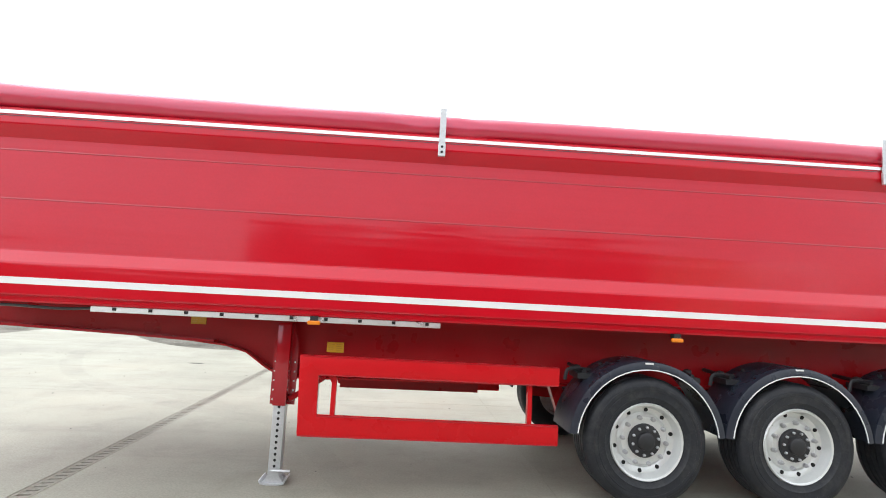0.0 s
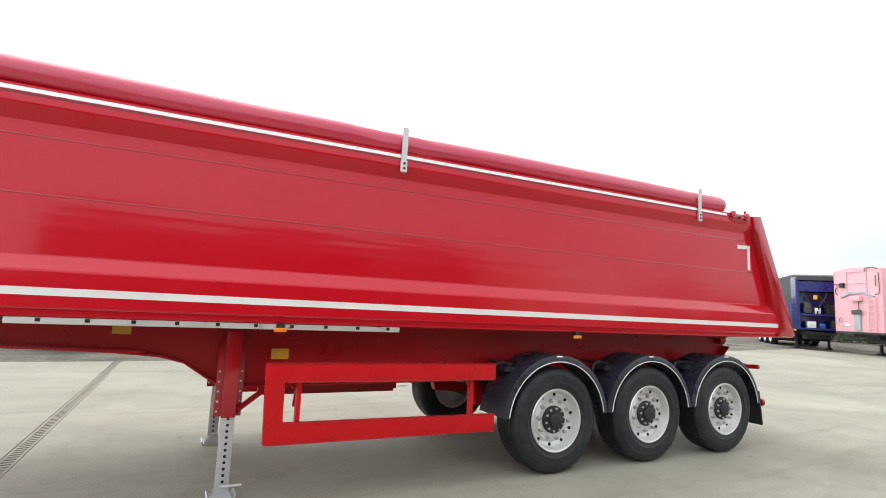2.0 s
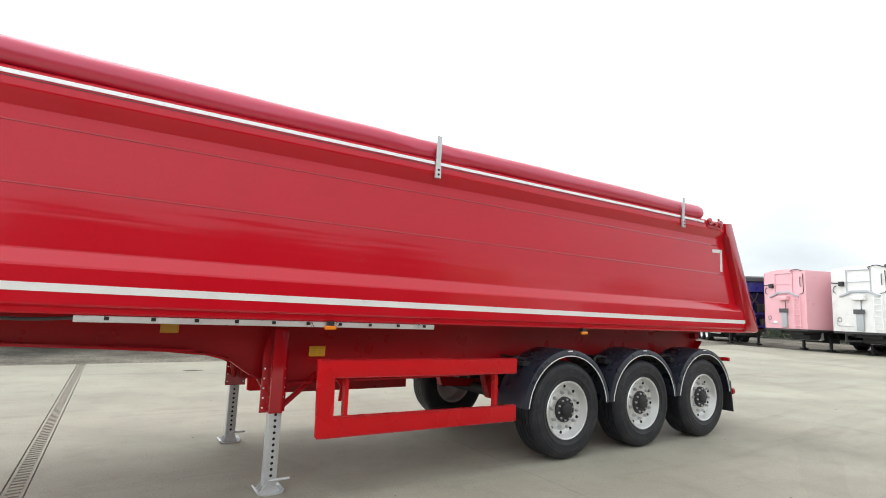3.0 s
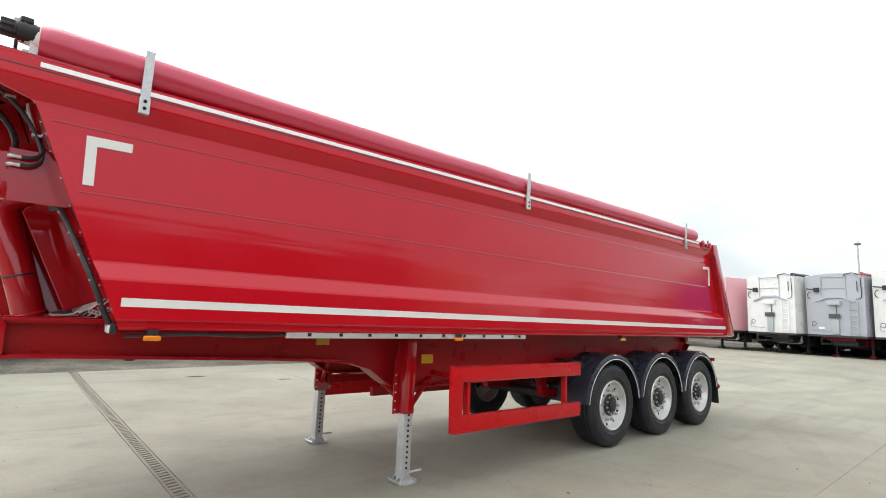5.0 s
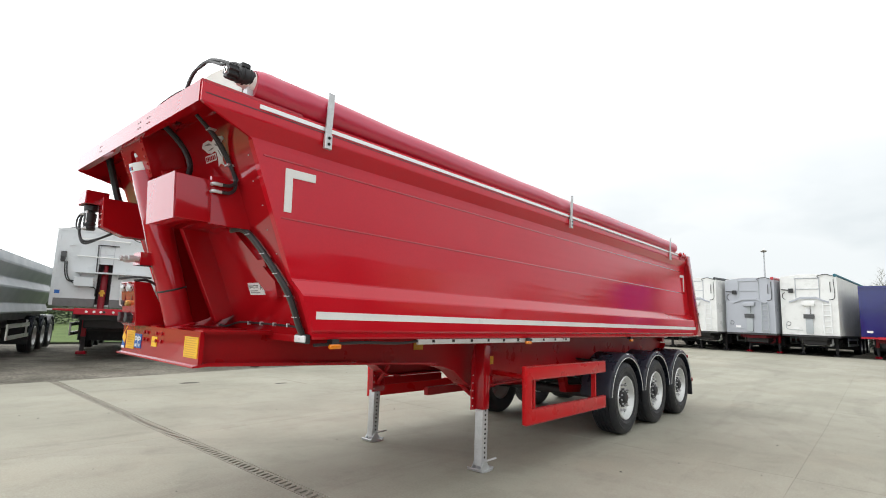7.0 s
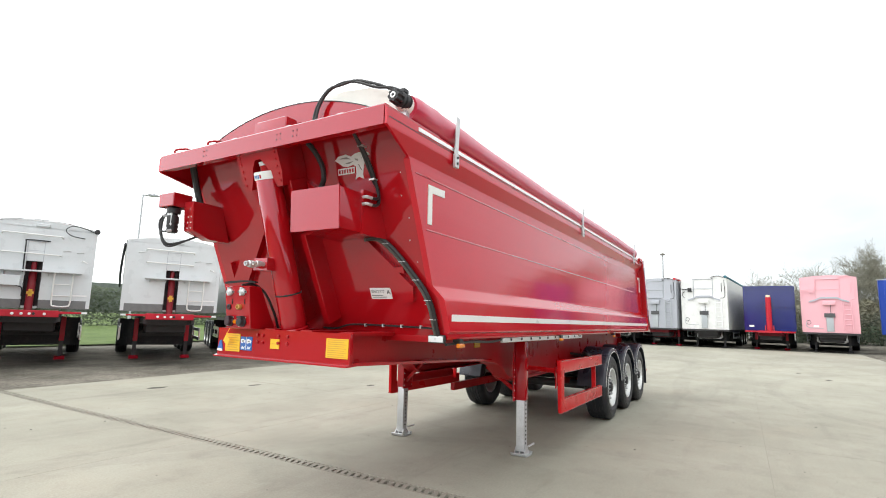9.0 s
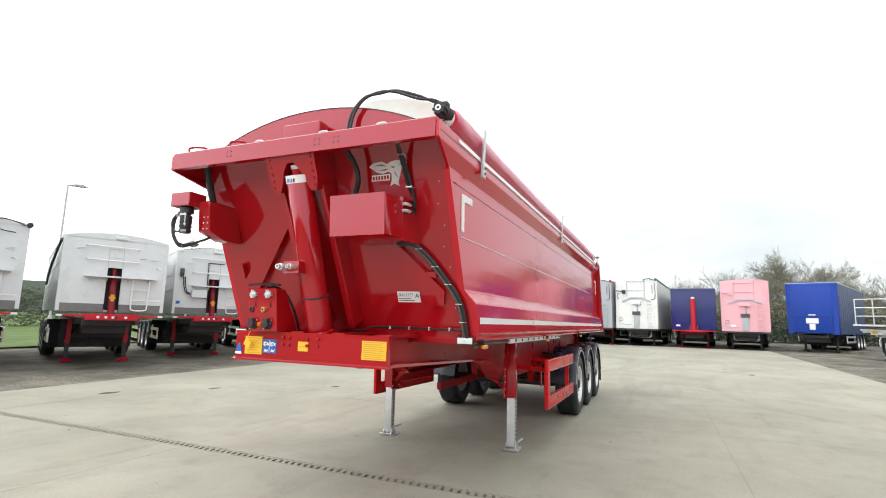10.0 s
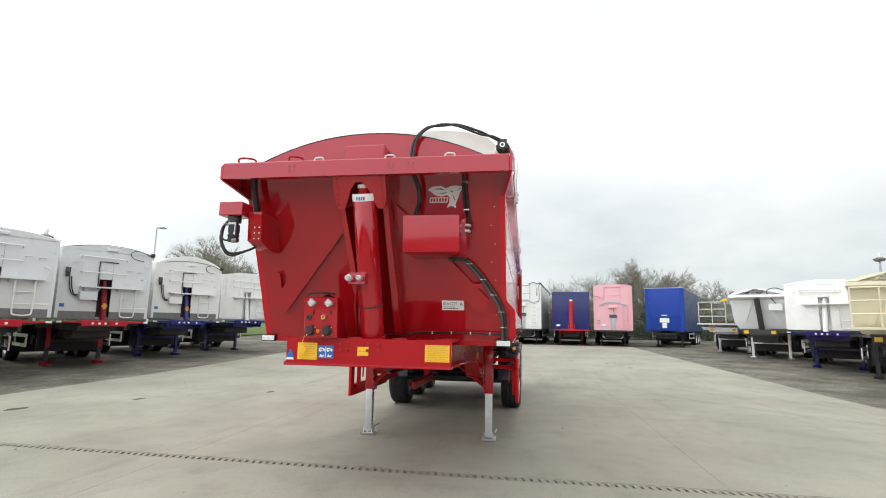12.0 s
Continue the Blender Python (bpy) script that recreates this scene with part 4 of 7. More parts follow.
# side underrun guards
for s in (-1, 1):
    o, q = s * 1.27, s * 1.225
    bm = B()
    prism(bm, [(-0.335, 0.49), (-0.355, 1.10), (1.73, 1.085), (1.73, 0.93), (-0.20, 0.945), (-0.195, 0.645), (1.73, 0.625), (1.73, 0.465), (-0.30, 0.475)], "y", o, q)
    bevel(bm, 0.012, 2)
    guard = part("side_guard", bm, RED_GUARD_LIT, trailer)
    for z0, z1 in ((1.094, 1.081), (0.954, 0.939), (0.640, 0.621), (0.488, 0.473)):
        bm = B()
        xa = -0.33 if z0 in (1.094, 0.488) else -0.19
        loft(bm, [[(x, o + s * dy, z + dz) for dy, dz in ((-0.004, -0.007), (0.0035, -0.006), (0.0035, 0.003), (-0.004, 0.005))] for x, z in ((xa, z0), (1.722, z1))])
        part("lip", bm, RED, guard)
    bm = B()
    prism(bm, [(-0.13, 1.0), (-0.10, 1.0), (-0.07, 0.86), (-0.085, 0.74), (-0.11, 0.74), (-0.10, 0.86), (-0.15, 0.93)], "y", s * 1.12, s * 1.135)
    part("guard_bracket", bm, RED_GUARD_LIT, guard)
    for x in (-0.08, 1.50):
        bm = B()
        box(bm, x - 0.018, x + 0.018, s * 1.17, s * 1.225, 0.56, 1.02)
        tube(bm, [(x, s * 1.18, 0.95), (x + 0.02, s * 0.66, 0.97)], 0.03, 8)
        part("guard_post", bm, RED_GUARD_LIT, guard)

# landing legs
for s in (-1, 1):
    y = s * 0.86
    bm = B()
    box(bm, -0.618, -0.508, y - 0.06, y + 0.06, 0.63, 1.32)
    bevel(bm, 0.006)
    q = y - s * 0.062
    prism(bm, [(-0.668, 0.62), (-0.458, 0.62), (-0.458, 1.12), (-0.50, 1.30), (-0.625, 1.30), (-0.668, 1.12)], "y", q, q - s * 0.012)
    leg = part("landing_leg", bm, RED, trailer)
    for dx in (-0.092, 0.092):
        for k in range(5):
            bm = B()
            lathe(bm, [(0.008, 0), (0.008, 0.003), (0, 0.003)], Matrix.Translation((-0.563 + dx * 0.92, q - (0.0125 if s > 0 else 0.0005), 0.66 + 0.08 * k)) @ Matrix.Rotation(radians(90), 4, "X"), 8)
            part("hole", bm, TAPE, leg)
    bm = B()
    box(bm, -0.61, -0.51, y - 0.05, y + 0.05, 0.05, 0.67)
    bevel(bm, 0.006)
    part("inner_leg", bm, STEEL, leg, "galvanised inner leg with pin holes")
    for face in (-1, 1):
        for k in range(11):
            bm = B()
            lathe(bm, [(0.012, 0), (0.012, 0.003), (0, 0.003)], Matrix.Translation((-0.56, y + face * 0.0505, 0.14 + 0.048 * k)) @ Matrix.Rotation(radians(-90 * face), 4, "X"), 8)
            part("pin_hole", bm, DARK, leg)
    bm = B()
    prism(bm, [(-0.67, 0.035), (-0.655, 0.008), (-0.60, 0.0), (-0.52, 0.0), (-0.465, 0.008), (-0.45, 0.035), (-0.46, 0.04), (-0.475, 0.018), (-0.53, 0.012), (-0.59, 0.012), (-0.645, 0.018), (-0.66, 0.04)], "y", y - 0.095, y + 0.095)
    for dy in (-0.06, 0.0, 0.06):
        prism(bm, [(-0.645, 0.014), (-0.475, 0.014), (-0.535, 0.10), (-0.585, 0.10)], "y", y + dy - 0.005, y + dy + 0.005)
    tube(bm, [(-0.58, y - 0.09, 0.115), (-0.42, y - 0.10, 0.12)], 0.011, 8)
    part("foot", bm, STEEL, leg, "galvanised rocking foot plate")
    for pts in ([(-0.575, y - s * 0.06, 0.72), (-0.70, s * 0.46, 1.0)], [(-0.50, y - s * 0.02, 0.67), (-0.12, s * 0.66, 0.92)]):
        bm = B()
        tube(bm, pts, 0.025, 6)
        part("brace", bm, RED_FRAME_SHADED, leg)
bm = B()
box(bm, -0.52, 0.62, 0.74, 0.82, 0.70, 0.80)
bevel(bm, 0.006, 1)
part("leg_stay", bm, RED_FRAME_SHADED, trailer)

# ladder stowed under the body, marker lamps and plates
bm = B()
box(bm, -1.98, 0.74, -1.235, -1.20, 1.352, 1.396)
bevel(bm, 0.004, 1)
rail = part("stowed_ladder", bm, ALU, trailer, "bright aluminium ladder stowed under the body")
for k in range(10):
    x = -1.80 + 0.27 * k
    bm = B()
    box(bm, x - 0.014, x + 0.014, -1.241, -1.234, 1.368, 1.392)
    part("rung_end", bm, DARK, rail)
bm = B()
tube(bm, curve_points([(-3.0, -1.20, 1.36), (-2.6, -1.22, 1.375), (-2.2, -1.21, 1.365), (-1.9, -1.21, 1.385)], 6), 0.012, 6)
part("cable", bm, CABLE, trailer)
for x in (-2.86, -0.27, 2.73):
    bm = B()
    box(bm, x - 0.05, x + 0.05, -1.272, -1.238, 1.333, 1.368)
    bevel(bm, 0.015, 3)
    lens = part("side_marker", bm, AMBER, trailer, "amber side marker lamp")
    bm = B()
    box(bm, x - 0.03, x + 0.03, -1.262, -1.20, 1.366, 1.402)
    part("lamp_holder", bm, BLACK, lens)
for s in (-1, 1):
    bm = B()
    box(bm, -3.085, -3.05, s * 1.092, s * 1.232, 1.371, 1.433)
    bevel(bm, 0.008, 2)
    lamp = part("front_marker", bm, BLACK, trailer, "white front marker lamp in a dark holder")
    bm = B()
    box(bm, -3.094, -3.08, s * 1.099, s * 1.225, 1.378, 1.426)
    bevel(bm, 0.006, 2)
    part("lens", bm, WHITE_LENS, lamp)
    bm = B()
    lathe(bm, [(0.009, 0), (0.009, 0.004), (0, 0.004)], Matrix.Translation((-3.094, s * 1.162, 1.402)) @ Matrix.Rotation(radians(-90), 4, "Y"), 8)
    part("reflector", bm, STEEL, lamp)
for x, z, w in ((-1.38, 1.305, 0.065), (-0.16, 1.11, 0.075)):
    bm = B()
    box(bm, x - w, x + w, -0.665, -0.655, z - 0.045, z + 0.045)
    plate = part("yellow_plate", bm, YELLOW if x > -1 else YELLOW_DULL, trailer, "yellow data plate")
    for k in range(4):
        for j in (-1, 1):
            bm = B()
            box(bm, x + j * w * 0.46 - w * 0.36, x + j * w * 0.46 + w * (0.36 - 0.1 * (k % 2)), -0.6665, -0.664, z + 0.024 - 0.017 * k, z + 0.030 - 0.017 * k)
            part("bar", bm, YELLOW_DULL if x > -1 else BRASS, plate)

# ---- front end: ram, uprights, boxes, hoses
base, head = Vector((-3.42, -0.02, 1.43)), Vector((-3.80, -0.005, 2.655))
aim = (head - base).to_track_quat("Z", "Y").to_matrix().to_4x4()
bm = B()
length = (head - base).length
lathe(bm, [(0.118, 0), (0.118, 0.02), (0.103, 0.03), (0.103, length), (0.098, length + 0.008), (0.05, length + 0.01)], Matrix.Translation(base) @ aim, 28)
ram = part("tipping_ram", bm, RED, trailer)
bm = B()
lathe(bm, [(0.1042, length - 0.055), (0.1042, length - 0.002), (0.103, length + 0.007)], Matrix.Translation(base) @ aim, 28, caps=False)
band = part("ram_band", bm, WHITE_STICKER, ram, "white maker band with lettering bars")
bm = B()
lathe(bm, [(0.1032, 0.30), (0.1042, 0.302), (0.1042, 0.312), (0.1032, 0.314)], Matrix.Translation(base) @ aim, 28, caps=False)
part("ram_clip", bm, BLACK, ram)
bm = B()
lathe(bm, [(0.05, length), (0.05, length + 0.06), (0.03, length + 0.065), (0.03, length + 0.16), (0.0, length + 0.16)], Matrix.Translation(base) @ aim, 16)
part("ram_rod", bm, RED_FRAME_SHADED, ram)
bm = B()
lathe(bm, [(0.054, length + 0.055), (0.054, length + 0.085), (0.03, length + 0.09)], Matrix.Translation(base) @ aim, 16)
part("rod_collar", bm, STEEL, ram)
for k, (a0, a1, mat) in enumerate(((-0.50, -0.36, "r"), (-0.30, -0.20, "b"), (-0.14, -0.06, "b"), (0.0, 0.09, "b"), (0.15, 0.24, "b"))):
    bm = B()
    ring = []
    for a in (a0, (a0 + a1) / 2, a1):
        aa = math.pi + a + 0.15
        ring.append([Matrix.Translation(base) @ aim @ Vector((q * math.sin(aa), q * math.cos(aa), length - h)) for q, h in ((0.1044, 0.045), (0.1052, 0.045), (0.1052, 0.018), (0.1044, 0.018))])
    loft(bm, ring)
    part("bar", bm, RED if mat == "r" else BLUE_STICKER, band)


def on_front(y, z, d=0.0):
    """A point d in front of the slanting front panel."""
    return Vector((panel_x(z) - d * 0.92, y, z - d * 0.39))


def front_plate(name, pts, d0, d1, material, parent, label=""):
    bm = B()
    loft(bm, [[on_front(y, z, d0) for y, z in pts], [on_front(y, z, d1) for y, z in pts]])
    return part(name, bm, material, parent, label)


def front_matrix(y, z, d):
    """A frame on the front panel: x along -y, y up the slope, z out of it."""
    p = on_front(y, z, d)
    out = Vector((-0.92, 0, -0.39)).normalized()
    right = Vector((0, -1, 0))
    up = out.cross(right)
    return Matrix.Translation(p) @ Matrix((right, up, out)).transposed().to_4x4()


for y0, low in ((0.215, 0.085), (-0.175, -0.195)):
    deep = 0.28 if low > 0 else 0.15
    ends = [(y0 - 0.024, 2.66, 0.19), (y0 + 0.024, 2.66, 0.19), (low + 0.032, 1.54, deep), (low - 0.032, 1.54, deep)]
    bm = B()
    loft(bm, [[on_front(y, z, -0.005) for y, z, d in ends], [on_front(y, z, d) for y, z, d in ends]])
    bevel(bm, 0.004, 1)
    part("upright", bm, RED, trailer)
ARCH = [(0.25, 2.93), (0.25, 2.72), (0.225, 2.63), (0.165, 2.63), (0.13, 2.70), (0.10, 2.78), (0.05, 2.84), (-0.01, 2.84), (-0.06, 2.78), (-0.09, 2.70), (-0.13, 2.63), (-0.185, 2.63), (-0.21, 2.72), (-0.21, 2.93)]
bm = B()
loft(bm, [[on_front(y, z, d) for y, z in ARCH] for d in (0.005, 0.26)])
ear = part("ram_bracket", bm, RED, trailer)
for y in (0.215, -0.175):
    for k in range(5):
        bm = B()
        lathe(bm, [(0.010, 0), (0.010, 0.007), (0, 0.008)], front_matrix(y, 2.67 + 0.05 * k, 0.26), 6)
        part("bolt", bm, RED_FRAME_SHADED, ear)
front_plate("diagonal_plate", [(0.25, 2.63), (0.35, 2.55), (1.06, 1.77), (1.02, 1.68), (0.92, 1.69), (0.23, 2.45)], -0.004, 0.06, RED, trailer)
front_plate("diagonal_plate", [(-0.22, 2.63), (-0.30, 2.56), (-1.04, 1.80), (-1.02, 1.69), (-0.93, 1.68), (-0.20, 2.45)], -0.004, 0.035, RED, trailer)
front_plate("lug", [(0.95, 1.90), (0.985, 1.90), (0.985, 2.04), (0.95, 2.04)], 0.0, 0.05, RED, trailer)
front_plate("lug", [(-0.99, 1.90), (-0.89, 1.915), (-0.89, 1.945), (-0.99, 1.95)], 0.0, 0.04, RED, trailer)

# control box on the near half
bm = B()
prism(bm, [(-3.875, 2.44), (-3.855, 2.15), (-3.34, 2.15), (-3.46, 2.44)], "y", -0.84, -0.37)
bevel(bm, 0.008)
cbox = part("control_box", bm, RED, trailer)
bm = B()
prism(bm, [(-3.883, 2.445), (-3.863, 2.145), (-3.855, 2.145), (-3.875, 2.445)], "y", -0.835, -0.375)
part("box_lid", bm, RED, cbox)
bm = B()
prism(bm, [(-3.66, 2.46), (-3.64, 2.14), (-3.34, 2.14), (-3.46, 2.46)], "y", -0.865, -0.838)
part("side_cover", bm, RED, cbox)
for dz in (0.0, 0.05):
    bm = B()
    tube(bm, curve_points([(-3.60, -0.895, 2.355 + dz), (-3.555, -0.90, 2.358 + dz), (-3.515, -0.892, 2.385 + dz), (-3.505, -0.885 + 0.2 * dz, 2.44 + dz), (-3.535, -0.878 + 0.5 * dz, 2.53 + 0.4 * dz), (-3.59, -0.868 + 0.5 * dz, 2.64), (-3.67, -0.862 + 0.4 * dz, 2.74), (-3.80, -0.862, 2.84)], 6), 0.012, 8)
    hose = part("hydraulic_hose", bm, CABLE, trailer)
    bm = B()
    tube(bm, curve_points([(-3.655, -0.86, 2.355 + dz), (-3.65, -0.892, 2.355 + dz), (-3.60, -0.896, 2.355 + dz)], 4), 0.012, 8)
    part("hose_fitting", bm, STEEL, hose)
for x, z in ((-3.55, 2.56), (-3.70, 2.77)):
    bm = B()
    box(bm, x - 0.02, x + 0.03, -0.885, -0.835, z - 0.006, z + 0.006)
    part("hose_clip", bm, STEEL, hose)
bm = B()
spine = curve_points([(-3.85, -0.395, 2.89), (-3.81, -0.42, 2.84), (-3.74, -0.455, 2.76), (-3.68, -0.465, 2.68), (-3.645, -0.455, 2.60), (-3.645, -0.435, 2.53), (-3.67, -0.415, 2.43)], 14)
tube(bm, spine, [0.022 if k % 2 else 0.019 for k in range(len(spine))], 9)
part("ribbed_hose", bm, CABLE, trailer, "black ribbed hose")
bm = B()
tube(bm, curve_points([(-3.76, 1.06, 2.90), (-3.70, 1.07, 2.72), (-3.66, 1.06, 2.58), (-3.62, 1.05, 2.48)], 6), 0.03, 9)
part("air_hose", bm, CABLE, trailer)
# the sleeved hose that runs down from the box to the lower corner
run = [(-0.72, 2.17, 0.06), (-0.81, 2.165, 0.04), (-0.87, 2.13, 0.03), (-0.96, 2.04, 0.03), (-1.06, 1.90, 0.03), (-1.14, 1.77, 0.03), (-1.175, 1.65, 0.03), (-1.18, 1.50, 0.03), (-1.18, 1.41, 0.02)]
bm = B()
tube(bm, curve_points([on_front(*p) for p in run], 6), 0.017, 9)
sleeve = part("sleeved_hose", bm, CABLE, trailer, "black sleeved hose clipped to the front panel")
GREY_SLEEVE = paint("grey_braided_hose", (0.10, 0.095, 0.085), 0.6, var=0.2, fine=180)
bm = B()
tube(bm, curve_points([on_front(y + 0.024, z - 0.008, d) for y, z, d in run], 6), 0.014, 8)
part("braided_hose", bm, GREY_SLEEVE, sleeve)
for y, z in ((-0.88, 2.12), (-1.0, 1.985), (-1.09, 1.85), (-1.16, 1.70), (-1.175, 1.56)):
    bm = B()
    p = on_front(y + 0.01, z, 0.035)
    box(bm, p.x - 0.012, p.x + 0.02, p.y - 0.028, p.y + 0.028, p.z - 0.003, p.z + 0.003)
    part("hose_clip", bm, STEEL, sleeve)
bm = B()
tube(bm, curve_points([(-3.12, -0.05, 1.455), (-3.14, -0.22, 1.455), (-3.11, -0.36, 1.49), (-3.11, -0.70, 1.49), (-3.11, -1.0, 1.485), (-3.11, -1.16, 1.48)], 6), 0.008, 7)
low_hose = part("low_hose", bm, CABLE, trailer)
for y in (-0.5, -0.68, -0.86, -1.04):
    bm = B()
    box(bm, -3.122, -3.098, y - 0.005, y + 0.005, 1.476, 1.502)
    part("hose_clip", bm, STEEL, low_hose)

# coupling panel on the neck
bm = B()
prism(bm, [(-3.655, 1.43), (-3.700, 1.775), (-3.58, 1.775), (-3.40, 1.43)], "y", 0.23, 0.53)
bevel(bm, 0.006, 1)
panel = part("coupling_panel", bm, RED, trailer)
face = Matrix.Translation((0, 0, 0)) @ Matrix.Rotation(radians(-90), 4, "Y")
def on_panel(z):
    return -3.655 - 0.045 * (z - 1.43) / 0.345


PLUM = paint("dark_plum_plastic", (0.035, 0.012, 0.018), 0.45, var=0.15)
for y in (0.458, 0.304):
    z = 1.727
    m = Matrix.Translation((on_panel(z), y, z)) @ face
    bm = B()
    lathe(bm, [(0.030, 0), (0.030, 0.016), (0.024, 0.022), (0.016, 0.030), (0, 0.032)], m, 14)
    box(bm, on_panel(z) - 0.012, on_panel(z), y - 0.042, y + 0.042, z - 0.010, z + 0.010)
    tube(bm, [(on_panel(z) - 0.02, y, z + 0.036), (on_panel(z) - 0.02, y, z - 0.030)], 0.013, 8)
    coupling = part("air_coupling", bm, STEEL, panel, "grey metal air coupling")
    for d in (-0.042, 0.042):
        bm = B()
        lathe(bm, [(0.008, 0.01), (0.008, 0.017), (0, 0.017)], Matrix.Translation((on_panel(z), y + d, z)) @ face, 6)
        part("bolt", bm, BLACK, coupling)
    bm = B()
    box(bm, on_panel(1.655) - 0.002, on_panel(1.655) + 0.004, y - 0.022, y - 0.012, 1.628, 1.682)
    part("slot", bm, DARK, panel)
for y, z, r, depth, mat, lab in ((0.481, 1.606, 0.024, 0.012, PLUM, "dark plug"), (0.346, 1.606, 0.023, 0.03, BRASS, "brass nut"), (0.400, 1.487, 0.017, 0.022, AMBER, "amber cap")):
    bm = B()
    lathe(bm, [(r, 0), (r, depth * 0.8), (r * 0.86, depth), (r * 0.5, depth), (r * 0.45, depth * 0.4), (0, depth * 0.4)], Matrix.Translation((on_panel(z), y, z)) @ face, 12)
    part("connector", bm, mat, panel, lab)
for y, mat in ((0.468, PLUM), (0.319, BLACK)):
    z = 1.487
    bm = B()
    lathe(bm, [(0.040, 0), (0.040, 0.012), (0.034, 0.016), (0.033, 0.040), (0.026, 0.046), (0, 0.046)], Matrix.Translation((on_panel(z), y, z)) @ face, 16)
    prism(bm, [(y - 0.03, z + 0.028), (y + 0.03, z + 0.028), (y + 0.022, z + 0.046), (y - 0.022, z + 0.046)], "x", on_panel(z) - 0.045, on_panel(z))
    socket_part = part("socket", bm, mat, panel, "dark electrical socket with a lid")
    for dy, dz in ((-0.036, 0.034), (0.036, -0.034)):
        bm = B()
        lathe(bm, [(0.006, 0), (0.006, 0.006), (0, 0.006)], Matrix.Translation((on_panel(z), y + dy, z + dz)) @ face, 6)
        part("screw", bm, STEEL, socket_part)
bm = B()
loft(bm, [[(-3.74 + 0.16 * k / 4 + dx, y, 1.80 + 0.018 * math.sin(2.2 * k / 4) + dz) for dx, dz in ((0, -0.008), (0.03, -0.006), (0.03, 0.006), (0, 0.008))] for k, y in ((0, 0.48), (1, 0.44), (2, 0.39), (3, 0.35), (4, 0.31))])
part("rubber_flap", bm, BLACK, panel)
bm = B()
tube(bm, curve_points([(-3.66, 0.37, 1.785), (-3.57, 0.34, 1.795), (-3.48, 0.30, 1.73), (-3.40, 0.27, 1.58), (-3.34, 0.26, 1.43)], 6), 0.011, 8)
part("panel_hose", bm, CABLE, panel)
# hydraulic couplings on an arm beside the ram
bm = B()
box(bm, -3.76, -3.56, -0.03, 0.12, 1.89, 1.985)
arm = part("coupling_arm", bm, RED, trailer)
for y, w in ((0.095, 0.028), (0.005, 0.022)):
    bm = B()
    lathe(bm, [(w * 0.8, 0), (w * 0.8, 0.03), (w, 0.035), (w, 0.075), (w * 0.7, 0.08), (w * 0.7, 0.105), (w * 0.4, 0.105), (w * 0.4, 0.09), (0, 0.09)], Matrix.Translation((-3.755, y, 1.935)) @ face, 12)
    part("hydraulic_coupling", bm, STEEL, arm, "grey steel quick coupling")
bm = B()
tube(bm, [(-3.60, 0.09, 1.90), (-3.48, 0.14, 1.70), (-3.36, 0.15, 1.45)], 0.012, 6)
part("pipe", bm, RED_FRAME_SHADED, arm)
# pump bracket at the far upper corner
bm = B()
prism(bm, [(-3.80, 2.52), (-3.78, 2.26), (-3.60, 2.20), (-3.40, 2.20), (-3.50, 2.52)], "y", 0.93, 1.06)
box(bm, -3.90, -3.72, 1.06, 1.28, 2.47, 2.59)
bevel(bm, 0.006, 1)
mount = part("pump_mount", bm, RED, trailer)
bm = B()
lathe(bm, [(0.0, 0), (0.04, 0.0), (0.05, 0.012), (0.05, 0.03), (0.044, 0.033), (0.044, 0.045), (0.05, 0.048), (0.05, 0.066), (0.044, 0.069), (0.044, 0.08), (0.05, 0.083), (0.05, 0.15), (0.036, 0.155), (0.036, 0.172), (0.058, 0.175), (0.058, 0.22), (0.0, 0.225)], Matrix.Translation((-3.82, 1.17, 2.245)), 16)
pump = part("pump", bm, BLACK, mount, "black cylindrical pump")
bm = B()
box(bm, -3.86, -3.845, 1.135, 1.205, 2.30, 2.43)
bevel(bm, 0.004, 1)
part("pump_plate", bm, STEEL, pump, "bright metal plate on the pump")
for y, z in ((1.13, 2.26), (1.215, 2.40)):
    bm = B()
    tube(bm, [(-3.85, y, z), (-3.885, y + 0.01, z - 0.01)], 0.013, 8)
    part("pump_fitting", bm, STEEL, pump)
bm = B()
tube(bm, curve_points([(-3.88, 1.22, 2.395), (-3.90, 1.235, 2.34), (-3.90, 1.215, 2.26), (-3.885, 1.15, 2.245)], 5), 0.008, 7)
part("loop_hose", bm, CABLE, pump)
for dy in (0.0, 0.02):
    bm = B()
    tube(bm, curve_points([(-3.84, 1.21, 2.44), (-3.87, 1.238 + 0.6 * dy, 2.36), (-3.87, 1.238 + 0.6 * dy, 2.23), (-3.84, 1.18, 2.145 - dy), (-3.74, 1.08, 2.18), (-3.62, 1.0, 2.26)], 6), 0.010, 8)
    part("pump_hose", bm, CABLE, pump)

for k in range(7):
    z = 1.66 + 0.155 * k
    m = front_matrix(-1.10 + 0.03 * (k % 2), z, -0.001)
    b = B()
    lathe(b, [(0.0048, 0), (0.0048, 0.003), (0, 0.004)], m, 6)
    part("rivet", b, STEEL, trailer)
for y in (0.99, 0.945):
    for k in range(5):
        b = B()
        lathe(b, [(0.006, 0), (0.006, 0.004), (0, 0.005)], Matrix.Translation((-3.79 + 0.02 * (k > 2), y, 2.28 + 0.05 * k)) @ face, 6)
        part("bolt", b, STEEL, mount)

